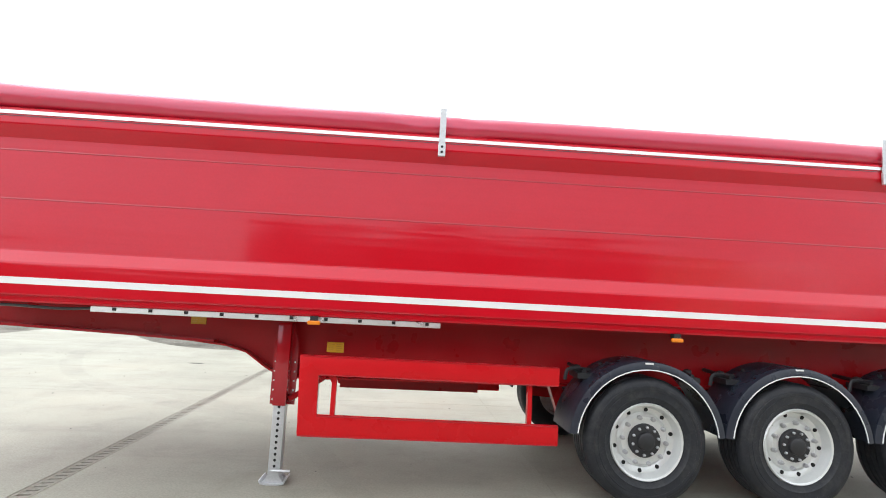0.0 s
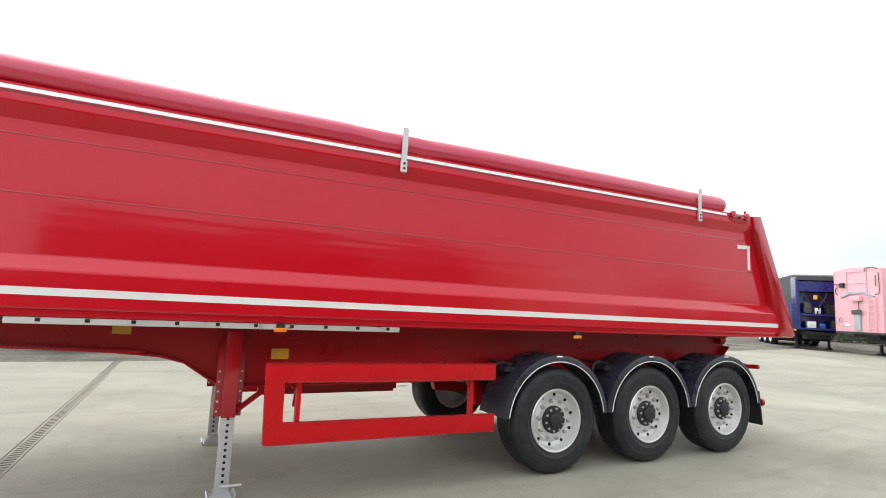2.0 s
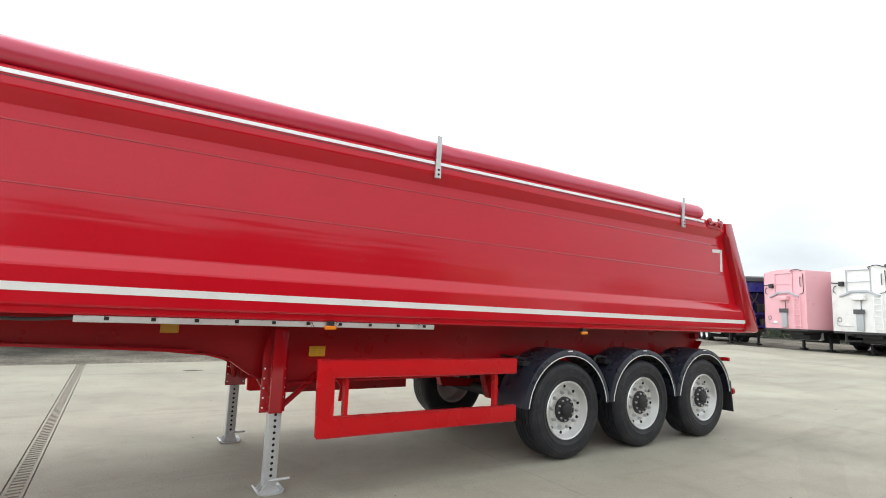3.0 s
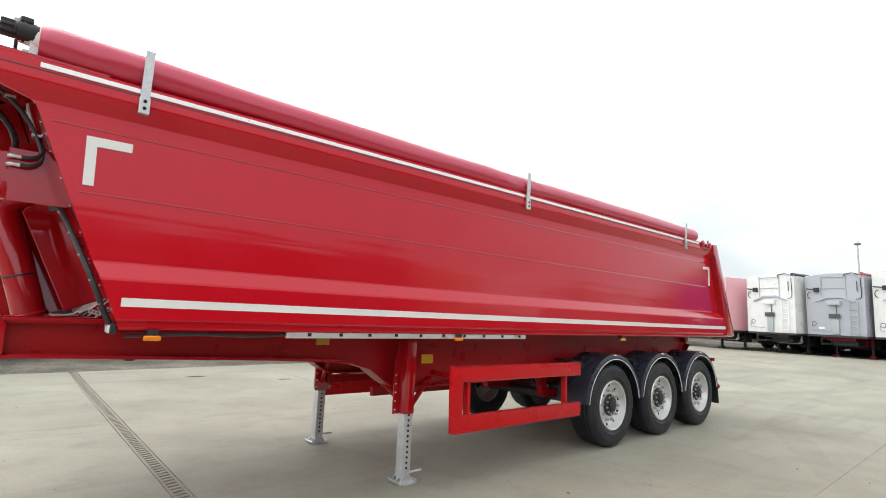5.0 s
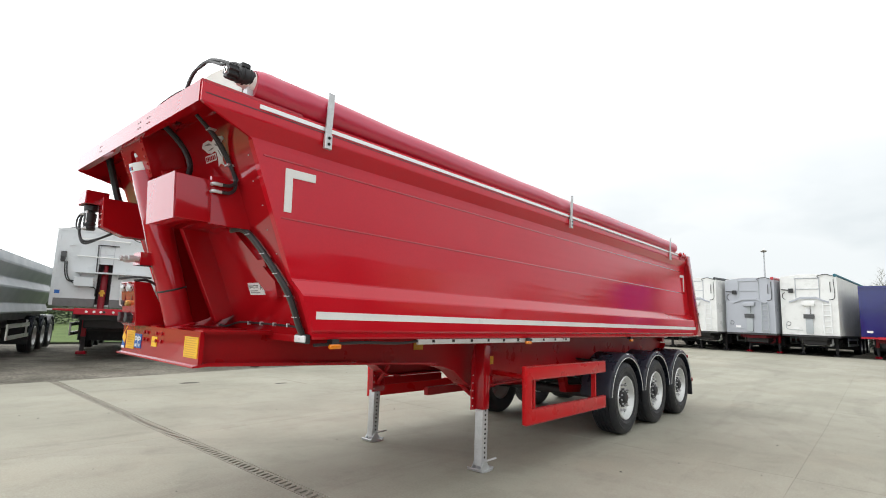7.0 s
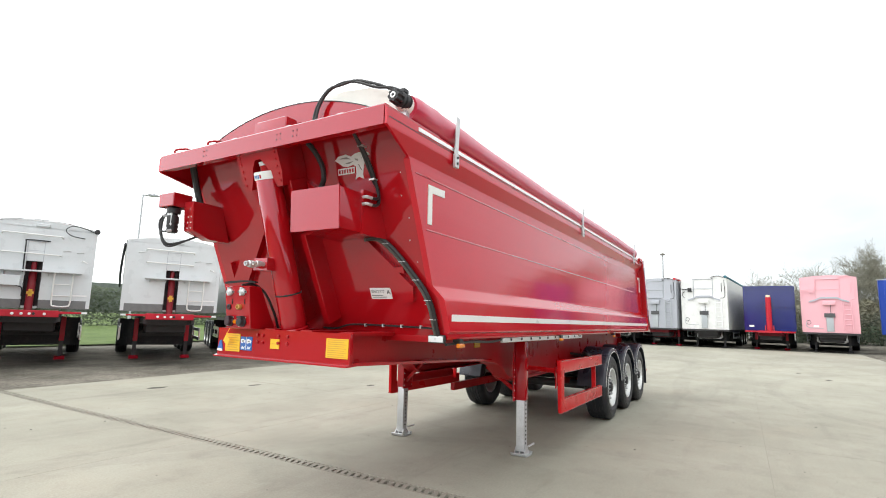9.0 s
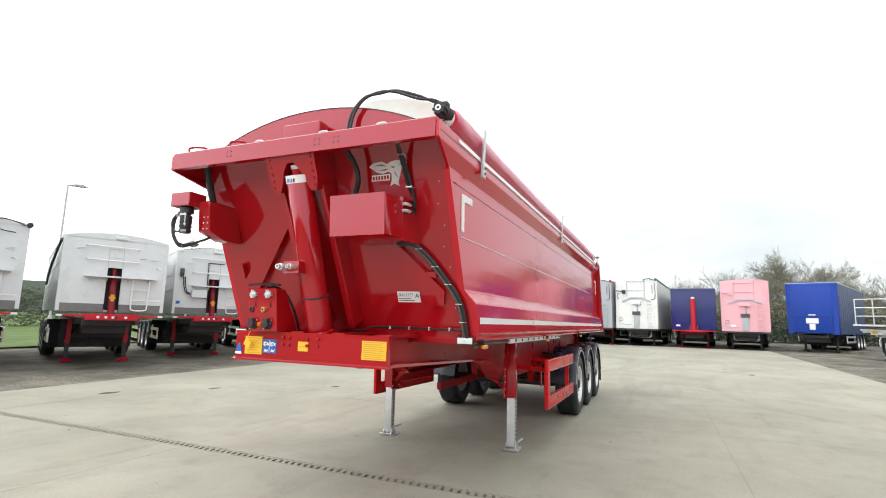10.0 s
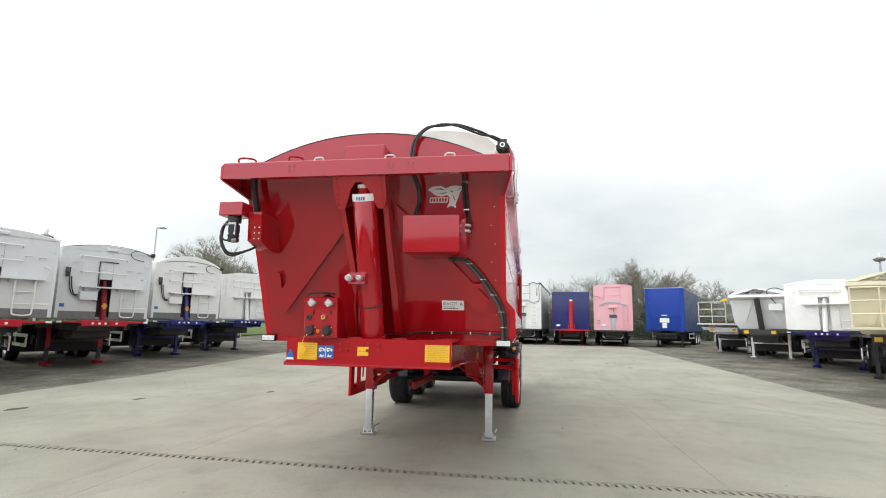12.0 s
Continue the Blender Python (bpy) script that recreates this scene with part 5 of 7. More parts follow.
# stickers on the neck front and the front panel
for y0, y1, z0, z1, mat, lab, bars in ((0.435, 0.615, 1.24, 1.385, YELLOW, "yellow warning sticker", 7), (0.285, 0.425, 1.255, 1.365, BLUE_STICKER, "blue pictogram sticker", 0), (-0.03, 0.068, 1.285, 1.36, YELLOW, "yellow warning sticker", 1), (-0.735, -0.525, 1.25, 1.39, YELLOW, "yellow warning sticker", 9)):
    bm = B()
    box(bm, -3.585, -3.579, y0, y1, z0, z1)
    st = part("sticker", bm, mat, neck_front, lab)
    for k in range(bars):
        bm = B()
        zz = z1 - (z1 - z0) * (k + 0.7) / (bars + 0.4)
        box(bm, -3.5865, -3.584, y0 + 0.015 + 0.02 * (k % 2), y1 - 0.015, zz - 0.003, zz + 0.003)
        part("bar", bm, YELLOW_DULL, st)
    if not bars:
        for k in range(2):
            yy = y1 - 0.07 * k
            bm = B()
            prism(bm, [(yy - 0.008, z1 - 0.022), (yy - 0.030, z1 - 0.018), (yy - 0.062, z1 - 0.03), (yy - 0.060, z1 - 0.052), (yy - 0.040, z1 - 0.044), (yy - 0.022, z1 - 0.056), (yy - 0.008, z1 - 0.048)], "x", -3.5868, -3.584)
            part("pictogram", bm, WHITE_STICKER, st)
            bm = B()
            prism(bm, [(yy - 0.020, z1 - 0.032), (yy - 0.044, z1 - 0.030), (yy - 0.046, z1 - 0.040), (yy - 0.022, z1 - 0.042)], "x", -3.588, -3.586)
            part("pictogram", bm, MARK_GREY, st)
            bm = B()
            prism(bm, [(yy - 0.014, z0 + 0.012), (yy - 0.026, z0 + 0.036), (yy - 0.040, z0 + 0.022), (yy - 0.058, z0 + 0.034), (yy - 0.050, z0 + 0.010)], "x", -3.5868, -3.584)
            part("pictogram", bm, LOGO_WHITE, st)
        bm = B()
        box(bm, -3.5868, -3.584, y0 + 0.068, y0 + 0.073, z0 + 0.004, z1 - 0.004)
        part("bar", bm, WHITE_STICKER, st)
bm = B()
prism(bm, [(0.645, 1.25), (0.715, 1.25), (0.69, 1.325), (0.67, 1.325)], "x", -3.586, -3.579)
badge = part("badge", bm, BLUE_STICKER, neck_front, "blue and white maker badge")
bm = B()
prism(bm, [(0.645, 1.236), (0.72, 1.236), (0.713, 1.256), (0.652, 1.256)], "x", -3.588, -3.5855)
part("bar", bm, WHITE_STICKER, badge)
for y in (-0.02, 0.16, 0.22, -0.12):
    for z in (1.33, 1.385):
        bm = B()
        lathe(bm, [(0.014, 0), (0.014, 0.012), (0, 0.014)], Matrix.Translation((-3.58, y, z)) @ face, 6)
        part("bolt", bm, RED_FRAME_SHADED, neck_front)
bm = B()
prism(bm, [(0.545, 1.285), (0.60, 1.325), (0.57, 1.375), (0.515, 1.335)], "x", -3.6215, -3.6185)
tube(bm, [(-3.62, 0.567, 1.37), (-3.585, 0.55, 1.47)], 0.0025, 5)
part("tag", bm, YELLOW, neck_front, "yellow diamond tag hanging from the panel")

label_plate = front_plate("label", [(-0.805, 1.70), (-0.60, 1.70), (-0.60, 1.785), (-0.805, 1.785)], -0.001, 0.003, WHITE_STICKER, trailer, "white label with a stock number")


def letters(text, size, m, material, parent, name="lettering"):
    cu = bpy.data.curves.new(name, "FONT")
    cu.body, cu.size, cu.extrude = text, size, 0.0005
    tmp = new("letter_source", cu)
    deps = bpy.context.evaluated_depsgraph_get()
    me = bpy.data.meshes.new_from_object(tmp.evaluated_get(deps))
    bpy.data.objects.remove(tmp)
    bpy.data.curves.remove(cu)
    me.materials.clear()
    me.materials.append(material)
    ob = new(name, me)
    ob.parent = parent
    ob.matrix_basis = m
    return ob


letters("SN12777", 0.036, front_matrix(-0.61, 1.747, 0.0045), INK, label_plate)
letters("A", 0.052, front_matrix(-0.762, 1.737, 0.0045), INK, label_plate)
for k in range(2):
    front_plate("bar", [(-0.75 + 0.03 * k, 1.712 + 0.014 * k), (-0.61, 1.712 + 0.014 * k), (-0.61, 1.717 + 0.014 * k), (-0.75 + 0.03 * k, 1.717 + 0.014 * k)], 0.003, 0.0042, INK, label_plate)

# maker's emblem as plain shapes
emblem = front_plate("emblem", [(-0.520, 2.736), (-0.562, 2.760), (-0.637, 2.767), (-0.684, 2.745), (-0.721, 2.762), (-0.775, 2.767), (-0.847, 2.757), (-0.858, 2.739), (-0.818, 2.726), (-0.805, 2.711), (-0.793, 2.680), (-0.775, 2.643), (-0.761, 2.612), (-0.765, 2.581), (-0.738, 2.596), (-0.721, 2.602), (-0.684, 2.587), (-0.704, 2.627), (-0.711, 2.674), (-0.691, 2.689), (-0.637, 2.680), (-0.587, 2.689), (-0.553, 2.715)], -0.001, 0.003, LOGO_WHITE, trailer, "white maker's emblem as a plain shape")
for pts in ([(-0.56, 2.742), (-0.64, 2.748), (-0.68, 2.728), (-0.63, 2.734)], [(-0.60, 2.702), (-0.66, 2.700), (-0.70, 2.712), (-0.66, 2.712)], [(-0.716, 2.730), (-0.748, 2.722), (-0.742, 2.710), (-0.722, 2.716)], [(-0.790, 2.730), (-0.83, 2.744), (-0.80, 2.742), (-0.775, 2.724)], [(-0.735, 2.690), (-0.752, 2.650), (-0.766, 2.640), (-0.748, 2.682)]):
    front_plate("print", pts, 0.003, 0.0042, MARK_GREY, emblem)
front_plate("emblem_band", [(-0.527, 2.630), (-0.690, 2.630), (-0.702, 2.674), (-0.538, 2.674)], 0.0045, 0.006, LOGO_WHITE, emblem)
for k in range(6):
    y = -0.538 - 0.0255 * k
    front_plate("bar", [(y, 2.638), (y - 0.017, 2.638), (y - 0.023, 2.666), (y - 0.006, 2.666)], 0.006, 0.007, RED, emblem)

# grab handles, hooks and bolt heads on the canopy
for y, w in ((1.08, 0.05), (0.62, 0.04)):
    bm = B()
    tube(bm, curve_points([(-3.88, y + w, 2.92), (-3.88, y + w, 2.985), (-3.80, y - w, 2.995), (-3.80, y - w, 2.92)], 5), 0.009, 7)
    part("grab_handle", bm, RED_FRAME_SHADED, canopy)
for y in (0.42, -0.22, -0.74):
    bm = B()
    box(bm, -3.84, -3.78, y - 0.045, y + 0.045, 2.925, 2.955)
    tube(bm, curve_points([(-3.82, y + 0.03, 2.94), (-3.82, y + 0.03, 2.985), (-3.82, y - 0.04, 2.985), (-3.82, y - 0.04, 2.945)], 4), 0.008, 6)
    part("catch", bm, STEEL, canopy, "steel tarpaulin catch")
for y in (0.58, 0.62, -0.25, -0.29, -0.42, -0.46):
    for z in (2.835, 2.875):
        bm = B()
        lathe(bm, [(0.0055, 0), (0.0055, 0.002), (0, 0.002)], Matrix.Translation((-3.9455, y, z)) @ face, 8)
        part("bolt_hole", bm, DARK, canopy)


# ---------------------------------------------------------------- parked trailers
def arch(half, rise_h, z0, n=10):
    return [(half * k / n, z0 + rise_h * (1 - abs(k / n) ** 2.0)) for k in range(-n, n + 1)]


def running_gear(root, length, frame_mat, leg_mat, leg_x=2.3, foot_mat=None, guards=True, neck_z=1.15, wheels_from=None, lz=0.0, leg_y=0.78, neck_x=0.35):
    """Chassis beams, three axles with wheels, mudguards, landing legs and side guards."""
    for s in (-1, 1):
        bm = B()
        prism(bm, [(neck_x, neck_z - 0.12), (neck_x, neck_z + 0.05), (length, neck_z + 0.05), (length, neck_z - 0.25), (2.6, neck_z - 0.30), (1.9, neck_z - 0.14)], "y", s * 0.58, s * 0.66)
        part("chassis_beam", bm, frame_mat, root)
    for x in (0.5, 2.0, 3.8, 5.6, 7.4):
        if x < length:
            bm = B()
            box(bm, x - 0.05, x + 0.05, -0.6, 0.6, neck_z - 0.16, neck_z)
            part("cross_member", bm, frame_mat, root)
    w0 = wheels_from or length - 3.6
    for i in range(3):
        x = w0 + 1.31 * i
        bm = B()
        tube(bm, [(x, -1.0, 0.52), (x, 1.0, 0.52)], 0.07, 8)
        part("axle", bm, BLACK_FRAME, root)
        for s in (-1, 1):
            add_wheel(root, x, s * 1.07, 0.52, s, roll=0.4 * i, detail=False)
            bm = B()
            loft(bm, [[(x + q * math.cos(a), s * y, 0.52 + q * math.sin(a)) for q, y in ((0.63, 0.85), (0.65, 0.85), (0.65, 1.25), (0.60, 1.26), (0.60, 1.245), (0.63, 1.23))] for a in (radians(5 + 170 * k / 12) for k in range(13))])
            part("mudguard", bm, FENDER, root, smooth=50)
    for s in (-1, 1):
        bm = B()
        box(bm, leg_x - 0.065, leg_x + 0.065, s * leg_y - 0.065, s * leg_y + 0.065, 0.55 + lz, neck_z)
        bevel(bm, 0.01, 1)
        leg = part("landing_leg", bm, BAR_RED if leg_mat is DULL_RED else leg_mat, root)
        bm = B()
        box(bm, leg_x - 0.055, leg_x + 0.055, s * leg_y - 0.055, s * leg_y + 0.055, 0.05 + lz, 0.56 + lz)
        part("inner_leg", bm, foot_mat or (BLACK_FRAME if leg_mat is DULL_RED else leg_mat), leg)
        bm = B()
        prism(bm, [(leg_x - 0.16, 0.06 + lz), (leg_x - 0.14, lz), (leg_x + 0.14, lz), (leg_x + 0.16, 0.06 + lz), (leg_x + 0.08, 0.10 + lz), (leg_x - 0.08, 0.10 + lz)], "y", s * leg_y - 0.13, s * leg_y + 0.13)
        part("foot", bm, foot_mat or (BAR_RED if leg_mat is DULL_RED else leg_mat), leg)
        bm = B()
        tube(bm, [(leg_x, s * leg_y, 0.62), (leg_x + 0.7, s * 0.62, neck_z - 0.2)], 0.03, 6)
        tube(bm, [(leg_x, s * 0.80, 0.66), (leg_x, s * 0.2, neck_z - 0.1)], 0.03, 6)
        part("brace", bm, BLACK_FRAME if leg_mat is DULL_RED else leg_mat, leg)
        if guards:
            bm = B()
            for z in (0.55, 0.86):
                box(bm, leg_x + 0.5, w0 - 0.75, s * 1.2 - 0.02, s * 1.2 + 0.02, z, z + 0.11)
            box(bm, leg_x + 0.45, leg_x + 0.55, s * 1.2 - 0.02, s * 1.2 + 0.02, 0.55, 0.97)
            box(bm, w0 - 0.9, w0 - 0.82, s * 1.17 - 0.02, s * 1.17 + 0.02, 0.55, 1.05)
            part("side_guard", bm, ALU if guards is True else guards, root, "aluminium side guard")
    bm = B()
    box(bm, leg_x - 0.05, leg_x + 0.05, -0.8, 0.8, 0.72, 0.80)
    part("leg_cross_beam", bm, BLACK_FRAME if leg_mat is DULL_RED else leg_mat, root)
    # added black boards before the wheels and behind the legs deepen the underbody shade
    bm = B()
    box(bm, w0 - 0.70, w0 - 0.68, -1.2, 1.2, 0.30, neck_z - 0.05)
    part("mud_board", bm, RUBBER, root, "added black board that darkens the space before the wheels")
    bm = B()
    box(bm, leg_x + 0.34, leg_x + 0.37, -0.95, 0.95, 0.42, neck_z - 0.1)
    part("leg_board", bm, RUBBER, root)
    bm = B()
    box(bm, 0.9, leg_x - 0.2, -0.55, 0.55, neck_z - 0.42, neck_z - 0.14)
    bevel(bm, 0.04, 1)
    part("coupling_plate", bm, BLACK_FRAME, root)
    bm = B()
    tube(bm, [(leg_x + 1.2, -0.9, 0.75), (leg_x + 1.2, 0.9, 0.75)], 0.16, 12)
    part("air_tank", bm, BLACK_FRAME, root)


def front_pipe(root, pts, r=0.018, mat=None, steps=4, name="handrail"):
    bm = B()
    tube(bm, curve_points(pts, steps) if steps else pts, r, 7)
    return part(name, bm, mat or WHITE_PAINT, root)


def low_tipper(m, body, accent, label, length=9.0, pump_box=True, hose_over=True, body_top=3.36, side=None, ram_mat=None, band_mat=None, plain=False, dome=0.15):
    """An alloy tipper seen from the front: recessed ram, handrails, walkway, ladder, arched cover."""
    root = thing("alloy_tipper_trailer", m, label, "trailer", "parked trailers along the yard")
    z0, zt, h = 1.50, body_top, 1.25
    bm = B()
    for y0, y1 in ((-h, -0.14), (0.20, h)):
        box(bm, 0.0, 0.04, y0, y1, z0 + 0.22, zt)
    box(bm, 0.0, 0.04, -0.14, 0.20, 2.72, zt)
    part("front_wall", bm, body, root)
    bm = B()
    box(bm, -0.004, 0.036, -h + 0.02, -0.15, z0, z0 + 0.22)
    box(bm, -0.004, 0.036, 0.21, h - 0.02, z0, z0 + 0.22)
    part("lower_band", bm, band_mat or LOWER_BAND, root, "" if band_mat else "dark grey scuffed lower band")
    bm = B()
    box(bm, 0.25, 0.30, -0.14, 0.20, z0, 2.75)
    box(bm, 0.0, 0.30, -0.15, -0.14, z0, 2.75)
    box(bm, 0.0, 0.30, 0.20, 0.21, z0, 2.75)
    part("ram_recess", bm, band_mat or RECESS_SHADE, root)
    bm = B()
    tube(bm, [(-0.14, 0.03, 1.36), (0.09, 0.03, 2.48)], 0.085, 16)
    tube(bm, [(0.09, 0.03, 2.48), (0.135, 0.03, 2.69)], 0.06, 12)
    ram = part("tipping_ram", bm, ram_mat or accent, root)
    if not plain:
        bm = B()
        box(bm, -0.135, -0.11, -0.045, 0.105, 1.865, 1.925)
        box(bm, -0.135, -0.11, -0.01, 0.07, 1.80, 1.98)
        part("sticker", bm, YELLOW_DULL, ram)
    for s in (-1, 1):
        bm = B()
        box(bm, 0.04, length, s * (h - 0.05), s * h, z0 + 0.02, zt)
        for k in range(3):
            box(bm, 0.06, length, s * h, s * (h + 0.012), z0 + 0.30 + 0.5 * k, z0 + 0.34 + 0.5 * k)
        side_wall = part("side_wall", bm, side or ALU_PANEL, root)
        bm = B()
        box(bm, -0.01, length, s * (h - 0.03), s * (h + 0.02), zt, zt + 0.06)
        part("top_rail", bm, ALU, side_wall)
        bm = B()
        box(bm, -0.012, 0.05, s * (h - 0.08), s * (h + 0.005), z0 + 0.02, zt)
        part("corner_post", bm, body, root)
    bm = B()
    a = arch(h, dome, zt + 0.02)
    prism(bm, a + [(h, zt - 0.02), (-h, zt - 0.02)], "x", 0.0, 0.05)
    part("headboard", bm, body, root)
    bm = B()
    loft(bm, [[(x, y, z + 0.02) for y, z in a] + [(x, y, z) for y, z in reversed(a)] for x in (0.02, length)])
    part("cover_sheet", bm, ROOF_SHEET, root)
    bm = B()
    box(bm, 0.04, length, -h + 0.05, h - 0.05, z0, z0 + 0.06)
    box(bm, length - 0.05, length, -h + 0.05, h - 0.05, z0, zt)
    part("floor_and_tailgate", bm, ALU_PANEL, root)
    # neck crossbar
    bm = B()
    box(bm, -0.24, -0.10, -0.62, 0.62, 1.28, 1.45)
    prism(bm, [(-1.22, 1.38), (-0.6, 1.36), (0.6, 1.36), (1.22, 1.38), (1.22, 1.42), (0.6, 1.43), (-0.6, 1.43), (-1.22, 1.42)], "x", -0.21, -0.13)
    bevel(bm, 0.01, 1)
    bar = part("neck_crossbar", bm, BAR_RED if accent is DULL_RED else accent, root)
    for y in (0.32, 0.14, -0.02, -0.10, -0.32):
        bm = B()
        lathe(bm, [(0.035, 0), (0.035, 0.02), (0, 0.025)], Matrix.Translation((-0.24, y, 1.36)) @ Matrix.Rotation(radians(-90), 4, "Y"), 8)
        part("coupling", bm, WHITE_STICKER if y != -0.10 else BLACK, bar)
    for s in (-1, 1):
        bm = B()
        box(bm, -0.225, -0.205, s * 1.225, s * 1.10, 1.375, 1.425)
        part("marker", bm, WHITE_LENS, bar)
    # rails, walkway, ladder
    zr = min(zt - 0.20, 3.44)
    front_pipe(root, [(0.0, 0.75, zr - 0.03), (-0.10, 0.75, zr), (-0.10, -0.50, zr - 0.02), (0.0, -0.50, zr - 0.05)], steps=0)
    front_pipe(root, [(0.0, 0.72, 2.92), (-0.10, 0.72, 2.92), (-0.10, -0.50, 2.90), (0.0, -0.50, 2.90)], steps=0)
    bm = B()
    box(bm, -0.22, 0.0, -1.0, 0.72, 2.44, 2.48)
    walk_board = part("walkway", bm, body, root)
    for y in (0.6, 0.2, -0.3, -0.8):
        bm = B()
        prism(bm, [(-0.2, 2.44), (0.0, 2.44), (0.0, 2.34)], "y", y - 0.01, y + 0.01)
        part("bracket", bm, body, walk_board)
    lad = front_pipe(root, [(-0.10, -0.42, 2.44), (-0.08, -0.42, 1.70), (-0.08, -0.48, 1.57), (-0.08, -0.76, 1.57), (-0.08, -0.82, 1.70), (-0.10, -0.82, 2.44)], 0.020, steps=3, name="ladder")
    for z in (1.84, 2.14):
        front_pipe(lad, [(-0.07, -0.42, z), (-0.07, -0.82, z)], 0.014, steps=0, name="rung")
    if plain:
        for y in (-1.0, -0.3, 0.35, 1.0):
            bm = B()
            box(bm, -0.03, 0.0, y - 0.05, y + 0.05, 2.5, zt - 0.15)
            part("stiffener", bm, body, root)
        running_gear(root, length, accent, accent, leg_x=2.45, neck_z=1.28, leg_y=0.74, neck_x=-0.12)
        return root
    bm = B()
    box(bm, -0.004, 0.0, -0.14, 0.20, 2.74, 3.24)
    sight = part("sight_panel", bm, body, root)
    bm = B()
    for y0, y1, z0_, z1_ in ((-0.15, -0.138, 2.73, 3.25), (0.198, 0.21, 2.73, 3.25), (-0.14, 0.2, 3.238, 3.25), (-0.14, 0.2, 2.99, 3.0)):
        box(bm, -0.010, 0.0, y0, y1, z0_, z1_)
    part("sight_frame", bm, GREY_PAINT, sight)
    bm = B()
    box(bm, -0.05, 0.02, -0.20, 0.10, zt + 0.02, zt + 0.10)
    bevel(bm, 0.012, 1)
    tube(bm, [(-0.01, -0.02, zt + 0.09), (-0.01, -0.02, zt + 0.19)], 0.018, 6)
    part("top_lamp", bm, body, root)
    for y, z in ((-0.62, 3.02), (-0.92, 3.0), (0.86, 3.18)):
        bm = B()
        tube(bm, curve_points([(0.0, y + 0.06, z), (-0.06, y + 0.06, z + 0.01), (-0.06, y - 0.06, z + 0.03), (0.0, y - 0.06, z + 0.03)], 3), 0.012, 6)
        part("grab_handle", bm, STEEL, root)
    front_pipe(root, [(0.0, -0.98, 2.78), (-0.06, -1.0, 2.8), (-0.06, -1.1, 2.74)], 0.014)
    bm = B()
    box(bm, -0.012, 0.0, -1.18, -0.84, 1.84, 1.88)
    part("name_plate", bm, WHITE_STICKER, root)
    if not pump_box:
        bm = B()
        tube(bm, curve_points([(0.05, h + 0.04, zt - 0.10), (1.8, h + 0.08, zt - 0.42), (3.6, h + 0.10, zt - 0.76), (5.6, h + 0.08, zt - 1.1)], 5), 0.035, 8)
        part("loose_tarpaulin", bm, DARK_TARP, root, "dark tarpaulin edge hanging along the side")
    if pump_box:
        bm = B()
        box(bm, -0.08, 0.0, 0.99, 1.11, 2.86, 3.02)
        valve = part("valve_block", bm, DARK_BAND, root)
        bm = B()
        box(bm, -0.10, -0.02, 1.0, 1.10, 2.74, 2.87)
        part("valve", bm, BLACK, valve)
        for d in (0.0, 0.05):
            front_pipe(valve, [(-0.05, 1.0 - d, 2.75), (-0.06, 0.97 - d, 2.45), (-0.06, 0.90 - d, 2.24), (-0.05, 0.74, 2.16 + d)], 0.016, CABLE, name="hose")
        bm = B()
        box(bm, -0.004, 0.0, 1.04, 1.16, 1.84, 1.94)
        part("sticker", bm, BLUE_STICKER, root)
    if pump_box:
        bm = B()
        box(bm, -0.18, 0.0, 0.26, 0.72, 2.06, 2.32)
        bevel(bm, 0.01, 1)
        part("pump_box", bm, body, root)
        front_pipe(root, [(-0.05, 0.4, 2.08), (-0.05, 0.22, 2.02), (-0.05, 0.2, 1.8)], 0.016, CABLE, name="hose")
    if pump_box:
        front_pipe(root, [(-0.03, 0.24, 2.42), (-0.04, 0.25, 3.16), (-0.05, 0.22, 3.26), (-0.05, -0.25, 3.26)], 0.015, CABLE, name="hose")
    if hose_over:
        front_pipe(root, [(0.06, -1.22, zt - 0.03), (-0.06, -1.08, zt + 0.03), (-0.14, -0.80, zt + 0.10), (-0.16, -0.60, zt + 0.06), (-0.15, -0.55, zt - 0.06), (-0.12, -0.70, zt - 0.17), (-0.04, -0.98, zt - 0.20)], 0.012, CABLE, name="cable")
        front_pipe(root, [(0.02, 1.15, zt + 0.04), (-0.02, 0.6, zt + 0.15), (-0.02, 0.0, zt + 0.20), (-0.02, -0.6, zt + 0.16), (0.02, -1.15, zt + 0.05)], 0.008, CABLE, name="tarpaulin_cord")
        bm = B()
        lathe(bm, [(0.07, 0), (0.07, 0.14), (0.05, 0.16), (0, 0.16)], Matrix.Translation((0.06, -1.24, zt + 0.02)) @ Matrix.Rotation(radians(-90), 4, "Y"), 12)
        part("roll_drive", bm, BLACK, root)
    running_gear(root, length, accent if accent is not DULL_RED else BLACK_FRAME, BLACK_FRAME if plain else accent, leg_x=2.45, neck_z=1.28, leg_y=0.74, neck_x=-0.12)
    return root


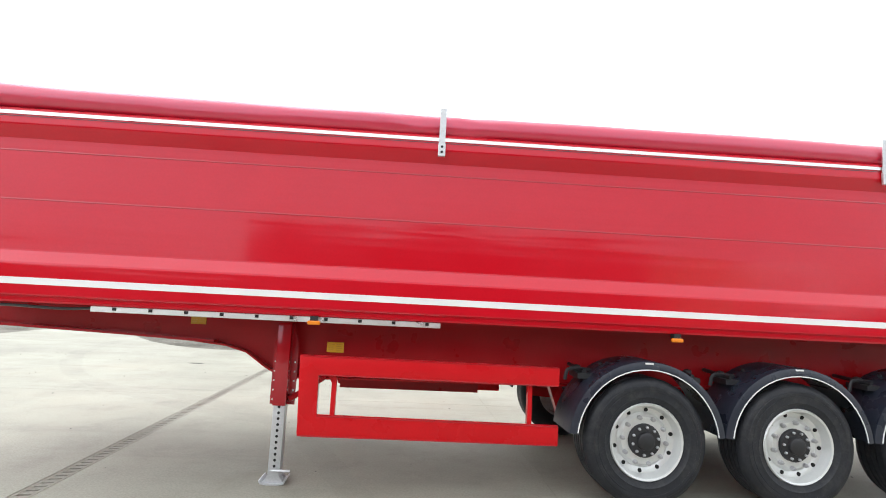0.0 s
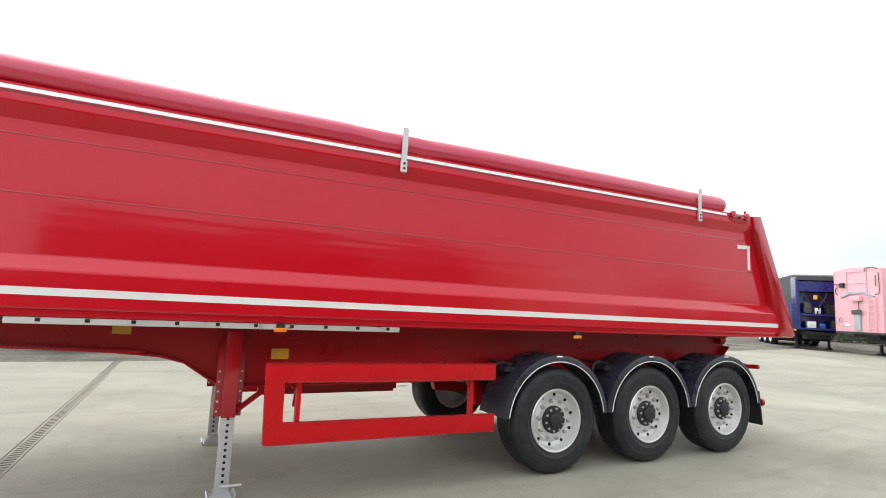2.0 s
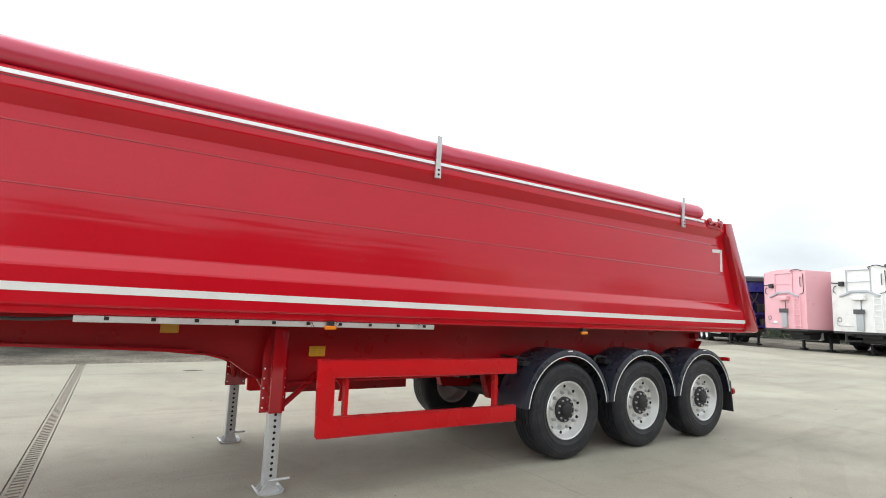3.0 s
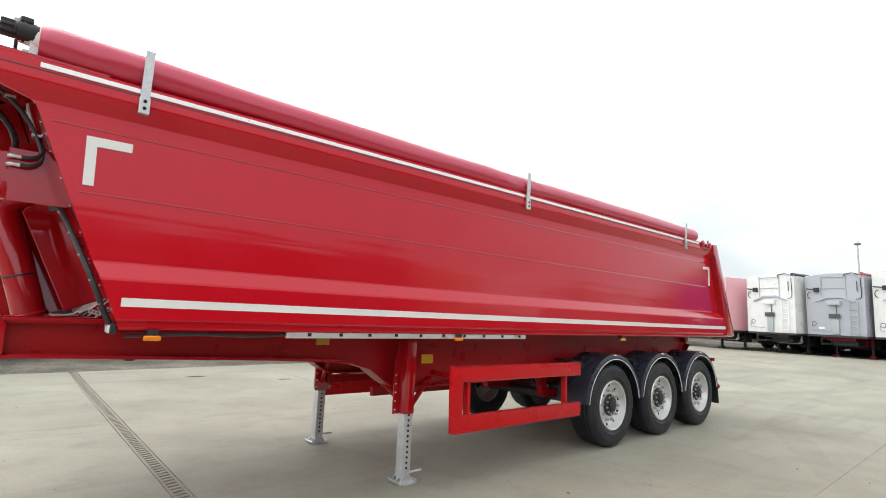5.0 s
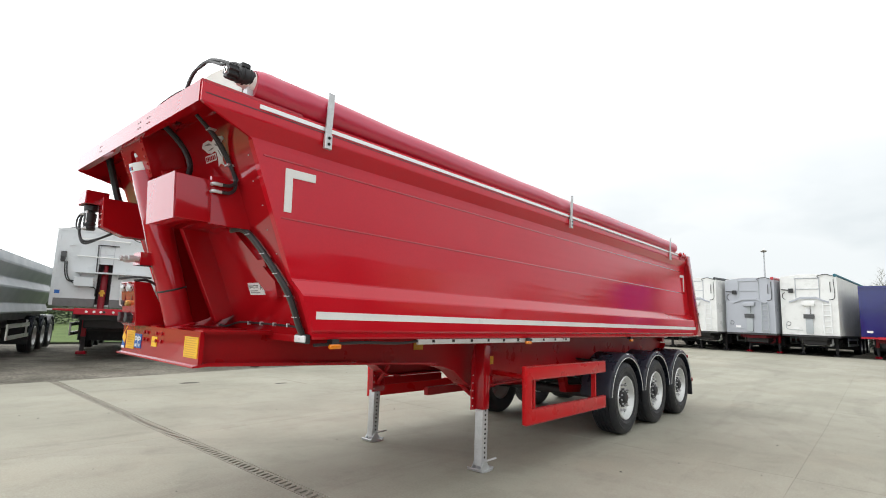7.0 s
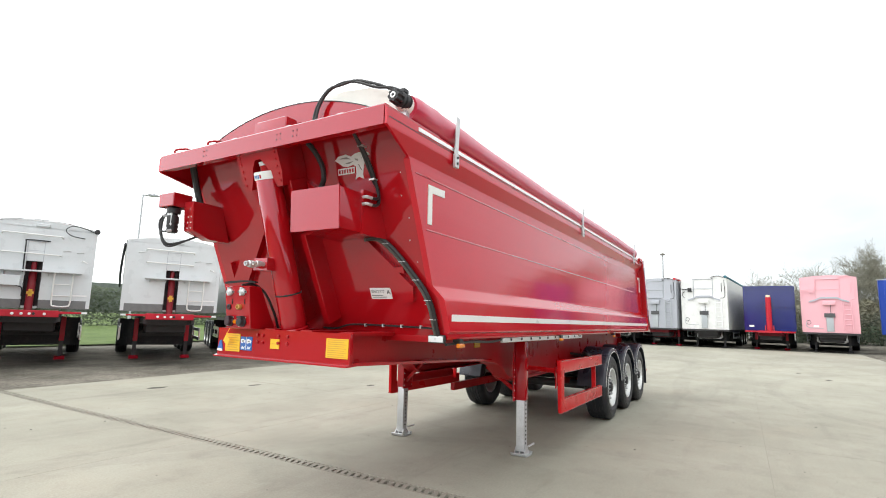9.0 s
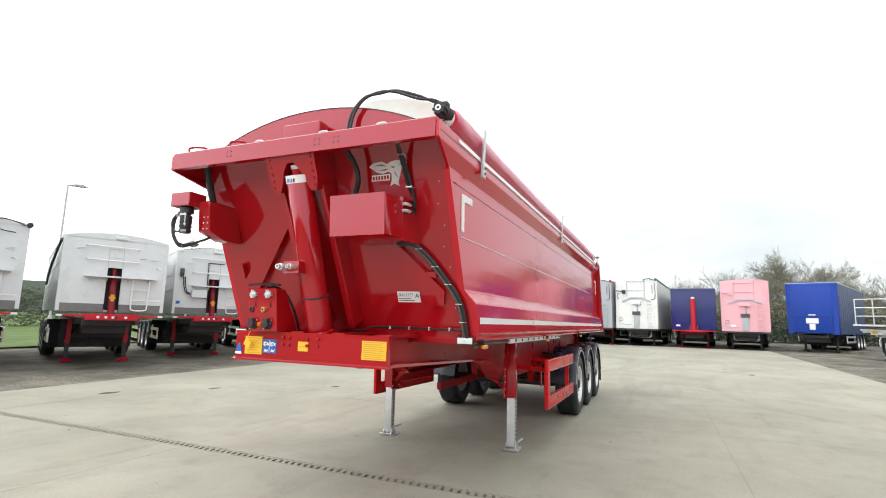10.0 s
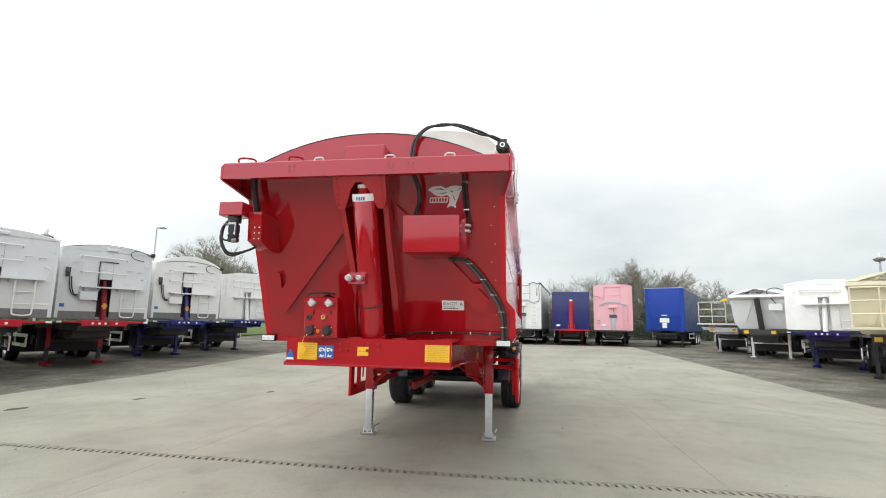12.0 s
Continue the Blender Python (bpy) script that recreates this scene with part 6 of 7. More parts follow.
def bulk_tipper(m, body, label, roll=None, length=10.0, frame_mat=None, side=None, top=3.92):
    """A tall bulk tipper seen from the front: arched roof, door outline, bow bracket, valve box, ladder."""
    root = thing("bulk_tipper_trailer", m, label, "trailer", "parked trailers at the far end")
    z0, zt, h = 1.10, top, 1.25
    bm = B()
    a = arch(h, 0.12, zt - 0.10)
    prism(bm, [(-h, z0), (h, z0)] + list(reversed(a)), "x", 0.0, 0.05)
    part("front_wall", bm, body, root)
    bm = B()
    for s in (-1, 1):
        box(bm, 0.05, length, s * (h - 0.04), s * h, z0, zt - 0.1)
    part("side_wall", bm, side or body, root)
    for s in (-1, 1):
        bm = B()
        box(bm, -0.02, 0.06, s * (h - 0.03), s * (h + 0.015), z0, zt - 0.11)
        part("corner_post", bm, body, root)
    bm = B()
    loft(bm, [[(x, y, z + 0.025) for y, z in a] + [(x, y, z) for y, z in reversed(a)] for x in (0.0, length)])
    part("roof_sheet", bm, ROOF_SHEET if body is not PINK_PAINT else PINK_PAINT, root)
    bm = B()
    box(bm, 0.05, length, -h + 0.04, h - 0.04, z0, z0 + 0.06)
    box(bm, length - 0.05, length, -h + 0.04, h - 0.04, z0, zt - 0.1)
    part("floor_and_tailgate", bm, ALU_PANEL, root)
    bm = B()
    box(bm, -0.03, length, -h - 0.02, h + 0.02, z0 - 0.10, z0 - 0.02)
    part("body_sill", bm, BLACK_FRAME, root)
    dm = GREY_PAINT
    pipe_mat = body if body is PINK_PAINT and side else CABLE
    line_mat = GREY_PAINT if body is WHITE_PAINT else GREY_SHEET if body is GREY_PAINT else body
    door = front_pipe(root, [(-0.02, 0.55, 2.75), (-0.03, 0.55, 3.70), (-0.03, 0.50, 3.76), (-0.03, -0.45, 3.76), (-0.03, -0.50, 3.70), (-0.02, -0.50, 2.75)], 0.018, line_mat, 2, "access_frame")
    for z in (3.25, 2.78):
        front_pipe(door, [(-0.03, 0.55, z), (-0.03, -0.5, z)], 0.014, line_mat, 0, "rail")
    front_pipe(root, [(-0.04, -0.50, 3.78), (-0.06, -0.46, 3.86), (-0.08, -0.8, 3.92), (-0.05, -1.1, 3.84)], 0.018, pipe_mat, name="cable")
    front_pipe(root, [(-0.03, -1.12, 3.70), (-0.04, -1.15, 3.0), (-0.04, -1.10, 2.78), (-0.03, -0.9, 2.74)], 0.016, pipe_mat, name="pipe")
    front_pipe(root, [(-0.03, -0.98, 3.55), (-0.05, -0.98, 3.5), (-0.05, -0.98, 3.15), (-0.03, -0.98, 3.1)], 0.018, DARK_BAND if pipe_mat is CABLE else body, 2, "handle")
    front_pipe(root, [(-0.03, 1.05, 3.10), (-0.04, 1.16, 3.02), (-0.04, 1.16, 2.85), (-0.03, 1.05, 2.76)], 0.016, pipe_mat, name="pipe")
    bm = B()
    box(bm, -0.14, 0.0, 0.66, 0.86, 3.08, 3.28)
    tube(bm, [(-0.08, 0.85, 3.2), (-0.08, 1.22, 3.24)], 0.025, 8)
    part("valve", bm, BLACK if pipe_mat is CABLE else body, root)
    bm = B()
    up = [(0.88, 2.60), (0.6, 2.68), (0.35, 2.79), (-0.35, 2.79), (-0.6, 2.68), (-0.88, 2.60)]
    prism(bm, up + [(-0.88, 2.67), (-0.6, 2.76), (-0.35, 2.88), (0.35, 2.88), (0.6, 2.76), (0.88, 2.67)], "x", -0.09, 0.0)
    part("bow_bracket", bm, dm, root)
    bm = B()
    box(bm, -0.2, 0.0, -0.28, 0.28, 2.46, 2.66)
    bevel(bm, 0.02, 2)
    part("tank_box", bm, body, root)
    bm = B()
    box(bm, -0.10, 0.0, -0.16, 0.16, 1.16, 1.90)
    bevel(bm, 0.02, 2)
    coupler = part("coupling_box", bm, GREY_SHEET, root)
    bm = B()
    box(bm, -0.14, -0.08, -0.24, 0.24, 1.86, 2.06)
    box(bm, -0.16, -0.12, -0.06, 0.06, 1.92, 2.0)
    part("coupling_head", bm, DARK_BAND, coupler)
    front_pipe(root, [(-0.04, -0.06, 2.46), (-0.04, -0.06, 2.06)], 0.014, CABLE, 0, "pipe")
    bm = B()
    loft(bm, [[(-0.012, 0.95 + 0.10 * math.cos(t) * q, 1.60 + 0.10 * math.sin(t) * q) for t in (2 * math.pi * k / 14 for k in range(14))] for q in (0.85, 1.1)], caps=False)
    part("hatch_ring", bm, DARK_BAND, root)
    bm = B()
    box(bm, -0.006, 0.0, 0.5, 0.75, 1.36, 1.46)
    part("sticker", bm, WHITE_STICKER, root)
    rail_mat = GREY_SHEET if body is GREY_PAINT else PALE_GREY if body is WHITE_PAINT else body
    lad = front_pipe(root, [(-0.09, -0.62, 1.12), (-0.09, -0.62, 2.62)], 0.026, rail_mat, 0, "ladder")
    front_pipe(lad, [(-0.09, -0.96, 1.12), (-0.09, -0.96, 2.62)], 0.026, rail_mat, 0, "stile")
    for k in range(6):
        front_pipe(lad, [(-0.09, -0.62, 1.25 + 0.25 * k), (-0.09, -0.96, 1.25 + 0.25 * k)], 0.02, rail_mat, 0, "rung")
    front_pipe(root, [(-0.03, 1.02, 1.70), (-0.05, 1.06, 1.50), (-0.05, 1.0, 1.36), (-0.05, 0.6, 1.32), (-0.05, 0.30, 1.32)], 0.014, GREY_SHEET, name="air_pipe")
    bm = B()
    box(bm, -0.006, 0.0, -0.16, 0.16, 1.90, 2.44)
    part("cover_plate", bm, rail_mat, root)
    fittings = [o for o in root.children if o.name.split(".")[0] not in ("front_wall", "side_wall", "corner_post", "roof_sheet", "floor_and_tailgate", "body_sill")]
    if roll:
        bm = B()
        tube(bm, [(-0.06, -1.2, zt - 0.06), (length, -1.2, zt - 0.06)], 0.085, 12)
        part("tarpaulin_roll", bm, roll, root)
    stretch = Matrix.Translation((0, 0, z0)) @ Matrix.Diagonal((1, 1, (top - z0) / 2.82, 1)) @ Matrix.Translation((0, 0, -z0))
    for ob in fittings:
        ob.matrix_basis = stretch
    bm = B()
    prism(bm, [(-0.72, 0.60), (-0.58, 0.52), (0.58, 0.52), (0.72, 0.60), (0.72, 0.70), (0.52, 0.62), (-0.52, 0.62), (-0.72, 0.70)], "x", 1.55, 1.63)
    for y in (-0.66, 0.66):
        box(bm, 1.55, 1.63, y - 0.04, y + 0.04, 0.66, 0.94)
    part("underrun_bar", bm, frame_mat or PALE_GREY, root)
    running_gear(root, length, frame_mat or BLACK_FRAME, frame_mat or BLACK_FRAME, leg_x=2.0, neck_z=0.98, guards=GREY_SHEET)
    return root


def plant_tipper(m, label, length=9.0):
    """A navy trailer whose open front bay is packed with machinery under a dark hood."""
    root = thing("plant_trailer", m, label, "trailer", "parked trailers at the far end")
    z0, zt, h = 1.05, 4.02, 1.25
    for s in (-1, 1):
        bm = B()
        box(bm, 0.9, length, s * (h - 0.05), s * h, z0, 2.55)
        wall = part("side_wall", bm, DEEP_BLUE, root)
        bm = B()
        box(bm, 0.55, length, s * (h - 0.045), s * (h - 0.005), 2.55, zt - 0.12)
        part("side_sheet", bm, DARK_TARP, wall, "dark grey sheeted upper side")
        bm = B()
        box(bm, 0.2, length, s * (h - 0.02), s * (h + 0.012), z0 - 0.08, z0)
        part("side_stripe", bm, YELLOW_DULL, wall, "yellow line along the sill")
        bm = B()
        box(bm, 0.0, 0.16, s * (h - 0.16), s * h, z0, zt - 0.05)
        bevel(bm, 0.015, 1)
        part("front_post", bm, DEEP_BLUE, root)
        bm = B()
        box(bm, 0.16, 0.9, s * (h - 0.05), s * h, z0, zt - 0.12)
        part("bay_cheek", bm, NAVY_PAINT, root)
    for z in (z0, 1.80, 3.10):
        bm = B()
        box(bm, 0.0, 0.10 if z > 1.5 else 0.9, -h + 0.16, h - 0.16, z, z + (0.10 if z < 3 else 0.55))
        part("bay_beam", bm, DEEP_BLUE, root)
    bm = B()
    prism(bm, [(-0.12, zt - 0.32), (-0.12, zt - 0.10), (0.2, zt), (length, zt), (length, zt - 0.12), (0.2, zt - 0.14)], "y", -h, h)
    part("hood", bm, DARK_TARP, root, "dark hood over the bay")
    bm = B()
    box(bm, 0.9, 0.96, -h + 0.05, h - 0.05, z0, zt - 0.12)
    part("bay_back", bm, NAVY_PAINT, root)
    bm = B()
    box(bm, length - 0.06, length, -h + 0.05, h - 0.05, z0, zt - 0.12)
    part("tailgate", bm, DEEP_BLUE, root)
    for y, z, w, d, t, mat in ((0.70, 1.95, 0.34, 0.40, 0.55, DARK_BAND), (0.25, 1.92, 0.28, 0.30, 0.32, PALE_GREY), (-0.35, 1.90, 0.42, 0.4, 0.50, BLACK), (-0.85, 2.05, 0.22, 0.3, 0.30, STEEL), (0.55, 1.16, 0.40, 0.34, 0.34, WHITE_STICKER), (0.05, 1.16, 0.26, 0.3, 0.24, BLUE_STICKER), (-0.6, 1.16, 0.5, 0.36, 0.40, BLACK_FRAME)):
        bm = B()
        box(bm, 0.12, 0.12 + d, y - w / 2, y + w / 2, z, z + t)
        bevel(bm, 0.03, 2)
        tube(bm, [(0.10, y - w * 0.2, z + t * 0.5), (0.10, y + w * 0.3, z + t * 0.55)], 0.045, 8)
        part("machine_unit", bm, mat, root)
    bm = B()
    box(bm, 0.02, 0.10, 0.28, 0.46, 2.68, 2.90)
    bevel(bm, 0.01, 1)
    part("warning_box", bm, YELLOW, root, "small yellow box")
    for y, dy in ((0.9, -0.5), (0.3, -0.7), (-0.2, 0.5), (-0.7, 0.3)):
        front_pipe(root, [(0.12, y, 3.08), (0.05, y + dy * 0.3, 2.7), (0.06, y + dy * 0.7, 2.4), (0.14, y + dy, 1.92)], 0.03, CABLE, name="hose")
    running_gear(root, length, BLACK_FRAME, BLACK_FRAME, leg_x=2.0, neck_z=0.95)
    return root


def ram_tipper(m, body, accent, label, length=9.5, top=3.55):
    """An open steel tipper with an upright ram on its front."""
    root = thing("ram_tipper_trailer", m, label, "trailer", "parked trailers at the far end")
    z0, zt, h = 1.12, top, 1.22
    bright = BAR_RED if accent is DULL_RED else accent
    bm = B()
    box(bm, 0.0, 0.06, -h, h, z0, zt)
    part("front_wall", bm, body, root)
    bm = B()
    box(bm, -0.04, 0.0, -h, h, 2.45, 2.55)
    box(bm, -0.05, 0.02, -h - 0.01, h + 0.01, zt - 0.12, zt)
    part("stiffener", bm, body, root)
    for s in (-1, 1):
        bm = B()
        box(bm, 0.06, length, s * (h - 0.05), s * h, z0, zt)
        wall = part("side_wall", bm, body, root)
        for k in range(9):
            bm = B()
            box(bm, 0.5 + k, 0.58 + k, s * h, s * (h + 0.06), z0, zt)
            part("rib", bm, body, wall)
    bm = B()
    box(bm, 0.06, length, -h + 0.05, h - 0.05, z0, z0 + 0.06)
    part("floor", bm, body, root)
    bm = B()
    box(bm, 0.05, length, -h + 0.06, h - 0.06, zt - 0.06, zt - 0.03)
    part("cover_sheet", bm, DARK_TARP, root)
    bm = B()
    tube(bm, [(-0.22, 0, 1.12), (-0.22, 0, 3.02)], [0.14, 0.14], 18)
    ram = part("tipping_ram", bm, bright, root)
    bm = B()
    tube(bm, [(-0.22, 0, 3.02), (-0.22, 0, 3.14)], 0.11, 16)
    part("ram_cap", bm, CREAM_PAINT, ram)
    for s in (-1, 1):
        bm = B()
        prism(bm, [(-0.3, 1.12), (-0.05, 1.12), (-0.05, 1.42), (-0.18, 1.38)], "y", s * 0.18, s * 0.22)
        part("ram_ear", bm, bright, ram)
    bm = B()
    box(bm, -0.35, 0.1, -0.55, 0.55, 1.0, 1.12)
    box(bm, -0.15, 0.05, -1.22, 1.22, 1.02, 1.10)
    part("neck_crossbar", bm, bright, root)
    bm = B()
    box(bm, -0.006, 0, 0.75, 1.0, 1.32, 1.42)
    part("sticker", bm, WHITE_STICKER, root)
    running_gear(root, length, accent, accent, leg_x=2.2, neck_z=0.98)
    return root


def curtain_trailer(m, label, length=10.0):
    root = thing("blue_box_trailer", m, label, "trailer", "parked trailers at the far end")
    z0, zt, h = 1.12, 4.06, 1.25
    bm = B()
    box(bm, 0.0, 0.06, -h + 0.28, h - 0.28, z0, zt)
    bevel(bm, 0.02, 2)
    wall = part("front_wall", bm, BLUE_PAINT, root)
    for s in (-1, 1):
        bm = B()
        prism(bm, [(0.02, s * (h - 0.30)), (0.02, s * (h - 0.04)), (0.10, s * h), (0.30, s * h), (0.30, s * (h - 0.30))], "z", z0 - 0.06, zt - 0.08)
        part("corner_wing", bm, BLUE_PAINT, root)
        bm = B()
        loft(bm, [[(x, s * (h + 0.012 * math.sin(x * 9)), z0), (x, s * (h + 0.03 * math.sin(x * 9)), (z0 + zt) / 2), (x, s * (h + 0.01 * math.sin(x * 9)), zt - 0.1), (x, s * (h - 0.03), zt - 0.1), (x, s * (h - 0.03), z0)] for x in strip_values(0.3, length, 0.12)])
        part("curtain", bm, BLUE_CURTAIN, root, smooth=50)
    bm = B()
    box(bm, -0.01, length, -h - 0.01, h + 0.01, zt - 0.08, zt - 0.035)
    part("roof", bm, GREY_SHEET, root, "grey metal roof edge")
    bm = B()
    box(bm, 0.3, length, -h + 0.03, h - 0.03, z0 - 0.05, z0 + 0.05)
    box(bm, length - 0.05, length, -h + 0.05, h - 0.05, z0, zt - 0.1)
    part("floor_and_doors", bm, BLUE_PAINT, root)
    bm = B()
    box(bm, -0.03, 0.0, -h + 0.32, h - 0.32, 2.02, 2.10)
    for y in (-0.9, 0.9):
        box(bm, -0.03, 0.0, y - 0.03, y + 0.03, z0, 2.1)
    part("stiffener", bm, BLUE_PAINT, wall)
    bm = B()
    box(bm, -0.02, 0, -0.3, 0.3, 1.66, 1.96)
    box(bm, -0.06, 0, -0.14, 0.14, 1.30, 1.64)
    coupler = part("coupling_panel", bm, WHITE_STICKER, wall)
    bm = B()
    box(bm, -0.02, 0, -0.18, 0.18, 2.12, 2.18)
    part("marker", bm, WHITE_LENS, wall)
    running_gear(root, length, BLACK_FRAME, BLACK_FRAME, leg_x=2.0, neck_z=0.98)
    return root


def round_tipper(m, body, label, accent, ram_mat, leg_mat, length=8.5, roof_mat=None, walkway=False, neck_mat=None, bare=False):
    """A half-pipe tipper with a sloping front, canopy, ram and control box; a bare one is a flat deck."""
    root = thing("flat_trailer" if bare else "half_pipe_tipper_trailer", m, label, "trailer", "parked trailers along the yard")
    zb, zt, h = 1.45, 3.05, 1.22
    fx = lambda z: 0.62 - 0.55 * (z - zb) / (zt - zb)
    if not bare:
        bm = B()
        ring = [(-1.0, zb), (1.0, zb), (1.18, 1.75), (h, 2.1), (h, zt), (-h, zt), (-h, 2.1), (-1.18, 1.75)]
        loft(bm, [[(fx(z), y, z) for y, z in ring], [(length, y, z) for y, z in ring]])
        bevel(bm, 0.03, 2)
        part("body", bm, body, root)
        bm = B()
        prism(bm, [(-0.25, zt - 0.12), (-0.25, zt), (0.4, zt + 0.02), (0.4, zt - 0.2), (0.1, zt - 0.22)], "y", -h, h)
        part("canopy", bm, roof_mat or ROOF_SHEET, root, "" if roof_mat else "white front canopy")
        a = arch(h, 0.26, zt + 0.02)
        bm = B()
        loft(bm, [[(x, y, z + 0.02) for y, z in a] + [(x, -h, zt - 0.04), (x, h, zt - 0.04)] for x in (0.05, length)])
        part("cover_sheet", bm, roof_mat or ROOF_SHEET, root)
        bm = B()
        tube(bm, [(0.42, 0.0, 1.35), (-0.02, 0.05, 2.85)], 0.12, 16)
        part("tipping_ram", bm, ram_mat, root)
        for pts in ([(0.30, 0.24, 2.75), (0.30, 0.30, 2.80), (0.55, 0.85, 1.75), (0.58, 0.70, 1.68)], [(0.30, -0.24, 2.75), (0.30, -0.30, 2.80), (0.55, -0.85, 1.75), (0.58, -0.70, 1.68)]):
            bm = B()
            loft(bm, [[(fx(z) - 0.04, y, z) for x, y, z in pts], [(fx(z) + 0.03, y, z) for x, y, z in pts]])
            part("diagonal_plate", bm, body, root)
        bm = B()
        box(bm, -0.05, 0.3, -0.95, -0.42, 2.3, 2.62)
        bevel(bm, 0.01, 1)
        part("control_box", bm, body, root)
        front_pipe(root, [(0.05, -0.7, 2.62), (-0.1, -0.55, 2.9), (-0.2, -0.4, 3.2), (0.0, -0.7, 3.35), (0.1, -1.15, 3.2)], 0.02, CABLE, name="cable")
    else:
        bm = B()
        box(bm, 0.1, length, -1.18, 1.18, 1.36, 1.44)
        for k in range(8):
            box(bm, 0.4 + 0.85 * k, 0.5 + 0.85 * k, -1.2, 1.2, 1.27, 1.365)
        part("deck", bm, body, root)
    bm = B()
    box(bm, -0.1, 0.1, -0.72, 0.72, 1.18, 1.42)
    neck = part("neck_front", bm, neck_mat or accent, root)
    for y in (0.56, -0.56):
        bm = B()
        box(bm, -0.108, -0.098, y - 0.1, y + 0.1, 1.22, 1.37)
        part("sticker", bm, YELLOW, neck)
    if walkway:
        for z in (2.05, 2.45, 2.85):
            front_pipe(root, [(-0.55, 1.1, z), (-0.55, -0.3, z)], 0.025, body, 0)
        for y in (1.1, 0.4, -0.3):
            front_pipe(root, [(-0.55, y, 1.65), (-0.55, y, 2.85)], 0.025, body, 0)
        bm = B()
        box(bm, -0.75, 0.4, -0.9, 1.15, 1.58, 1.66)
        part("walkway", bm, body, root)
        if body is STEEL:
            bm = B()
            prism(bm, [(-0.42, 2.88), (-0.14, 2.88), (-0.14, 2.97), (-0.22, 3.03), (-0.34, 3.03), (-0.42, 2.97)], "x", -0.60, -0.48)
            bevel(bm, 0.01, 1)
            part("warning_cover", bm, YELLOW, root, "small yellow cover on the rail")
    running_gear(root, length, accent, leg_mat, leg_x=2.0, neck_z=1.22)
    return root


def stand(x, y, deg):
    return Matrix.Translation((x, y, ground_z(x, y))) @ Matrix.Rotation(radians(deg), 4, "Z")


# herringbone row along one side of the yard
low_tipper(stand(-0.5, 18.6, 67), ALLOY_WHITE, DULL_RED, "white alloy tipper trailer with red ram and red neck", pump_box=True, hose_over=True, body_top=3.62)
low_tipper(stand(2.4, 17.2, 63), ALLOY_WHITE, DULL_RED, "white alloy tipper trailer with red ram, without control box", pump_box=False, hose_over=False, body_top=3.5)
low_tipper(stand(6.1, 17.5, 60), ALLOY_WHITE, DULL_RED, "white alloy tipper trailer with red ram and looped cable", body_top=3.6)
low_tipper(stand(9.95, 17.45, 59), WHITE_PAINT, DEEP_BLUE, "white alloy tipper trailer with blue ram and blue neck", side=WHITE_PAINT, body_top=3.52, dome=0.36)
low_tipper(stand(13.7, 17.1, 57), WHITE_PAINT, NAVY_PAINT, "white alloy tipper trailer on a dark blue chassis", hose_over=False, side=WHITE_PAINT, body_top=3.4, ram_mat=WHITE_PAINT, band_mat=WHITE_PAINT, plain=True)

# grey half-pipe tipper whose ribbed side faces the yard
GREY_SIDE = thing("grey_tipper_trailer", stand(-4.55, 16.84, 70), "grey half-pipe tipper trailer with stepped aluminium side", "trailer", "parked trailers along the yard")
for s in (-1, 1):
    bm = B()
    prof = [(1.21, 2.95), (1.27, 2.74), (1.27, 2.69), (1.13, 2.39), (1.13, 2.36), (1.25, 2.17), (1.25, 2.12), (1.10, 1.77), (1.10, 1.74), (1.17, 1.53), (1.15, 1.49), (1.0, 1.48), (0.9, 1.5), (0.95, 2.95)]
    prof = [(y, 1.25 + (z - 1.48) * 1.055) for y, z in prof]
    loft(bm, [[(0.5 - 0.5 * (z - 1.5) / 1.45, s * y, z) for y, z in prof], [(8.2, s * y, z) for y, z in prof]])
    part("side_wall", bm, ALLOY_GREY, GREY_SIDE, smooth=0)
bm = B()
prism(bm, [(-0.06, 2.78), (0.44, 1.27), (0.50, 1.27), (0.0, 2.78)], "y", -1.0, 1.0)
part("front_wall", bm, GREY_PAINT, GREY_SIDE)
bm = B()
box(bm, 0.5, 8.2, -0.95, 0.95, 1.26, 1.32)
box(bm, 8.15, 8.2, -1.1, 1.1, 1.27, 2.78)
part("floor_and_tailgate", bm, ALU_PANEL, GREY_SIDE)
a = arch(1.2, 0.07, 2.79)
bm = B()
loft(bm, [[(x, y, z + 0.02) for y, z in a] + [(x, y, z) for y, z in reversed(a)] for x in (0.0, 8.2)])
part("cover_sheet", bm, ROOF_SHEET, GREY_SIDE)
bm = B()
box(bm, -0.1, 0.5, -0.7, 0.7, 1.02, 1.24)
part("neck_front", bm, DARK_BAND, GREY_SIDE)
bm = B()
box(bm, 2.0, 2.34, -0.90, -0.88, 0.90, 1.06)
bevel(bm, 0.03, 2)
part("yellow_box", bm, YELLOW_DULL, GREY_SIDE)
for s in (-1, 1):
    bm = B()
    box(bm, 0.6, 8.1, s * 0.70, s * 1.0, 1.06, 1.25)
    part("side_skirt", bm, DARK_BAND, GREY_SIDE)
    bm = B()
    prism(bm, [(-0.10, 2.82), (0.02, 2.82), (0.46, 1.36), (0.34, 1.36)], "y", s * 1.14, s * 1.25)
    part("front_post", bm, ALLOY_GREY, GREY_SIDE)
running_gear(GREY_SIDE, 8.75, DARK_BAND, STEEL, leg_x=2.4, neck_z=1.08, wheels_from=6.15)

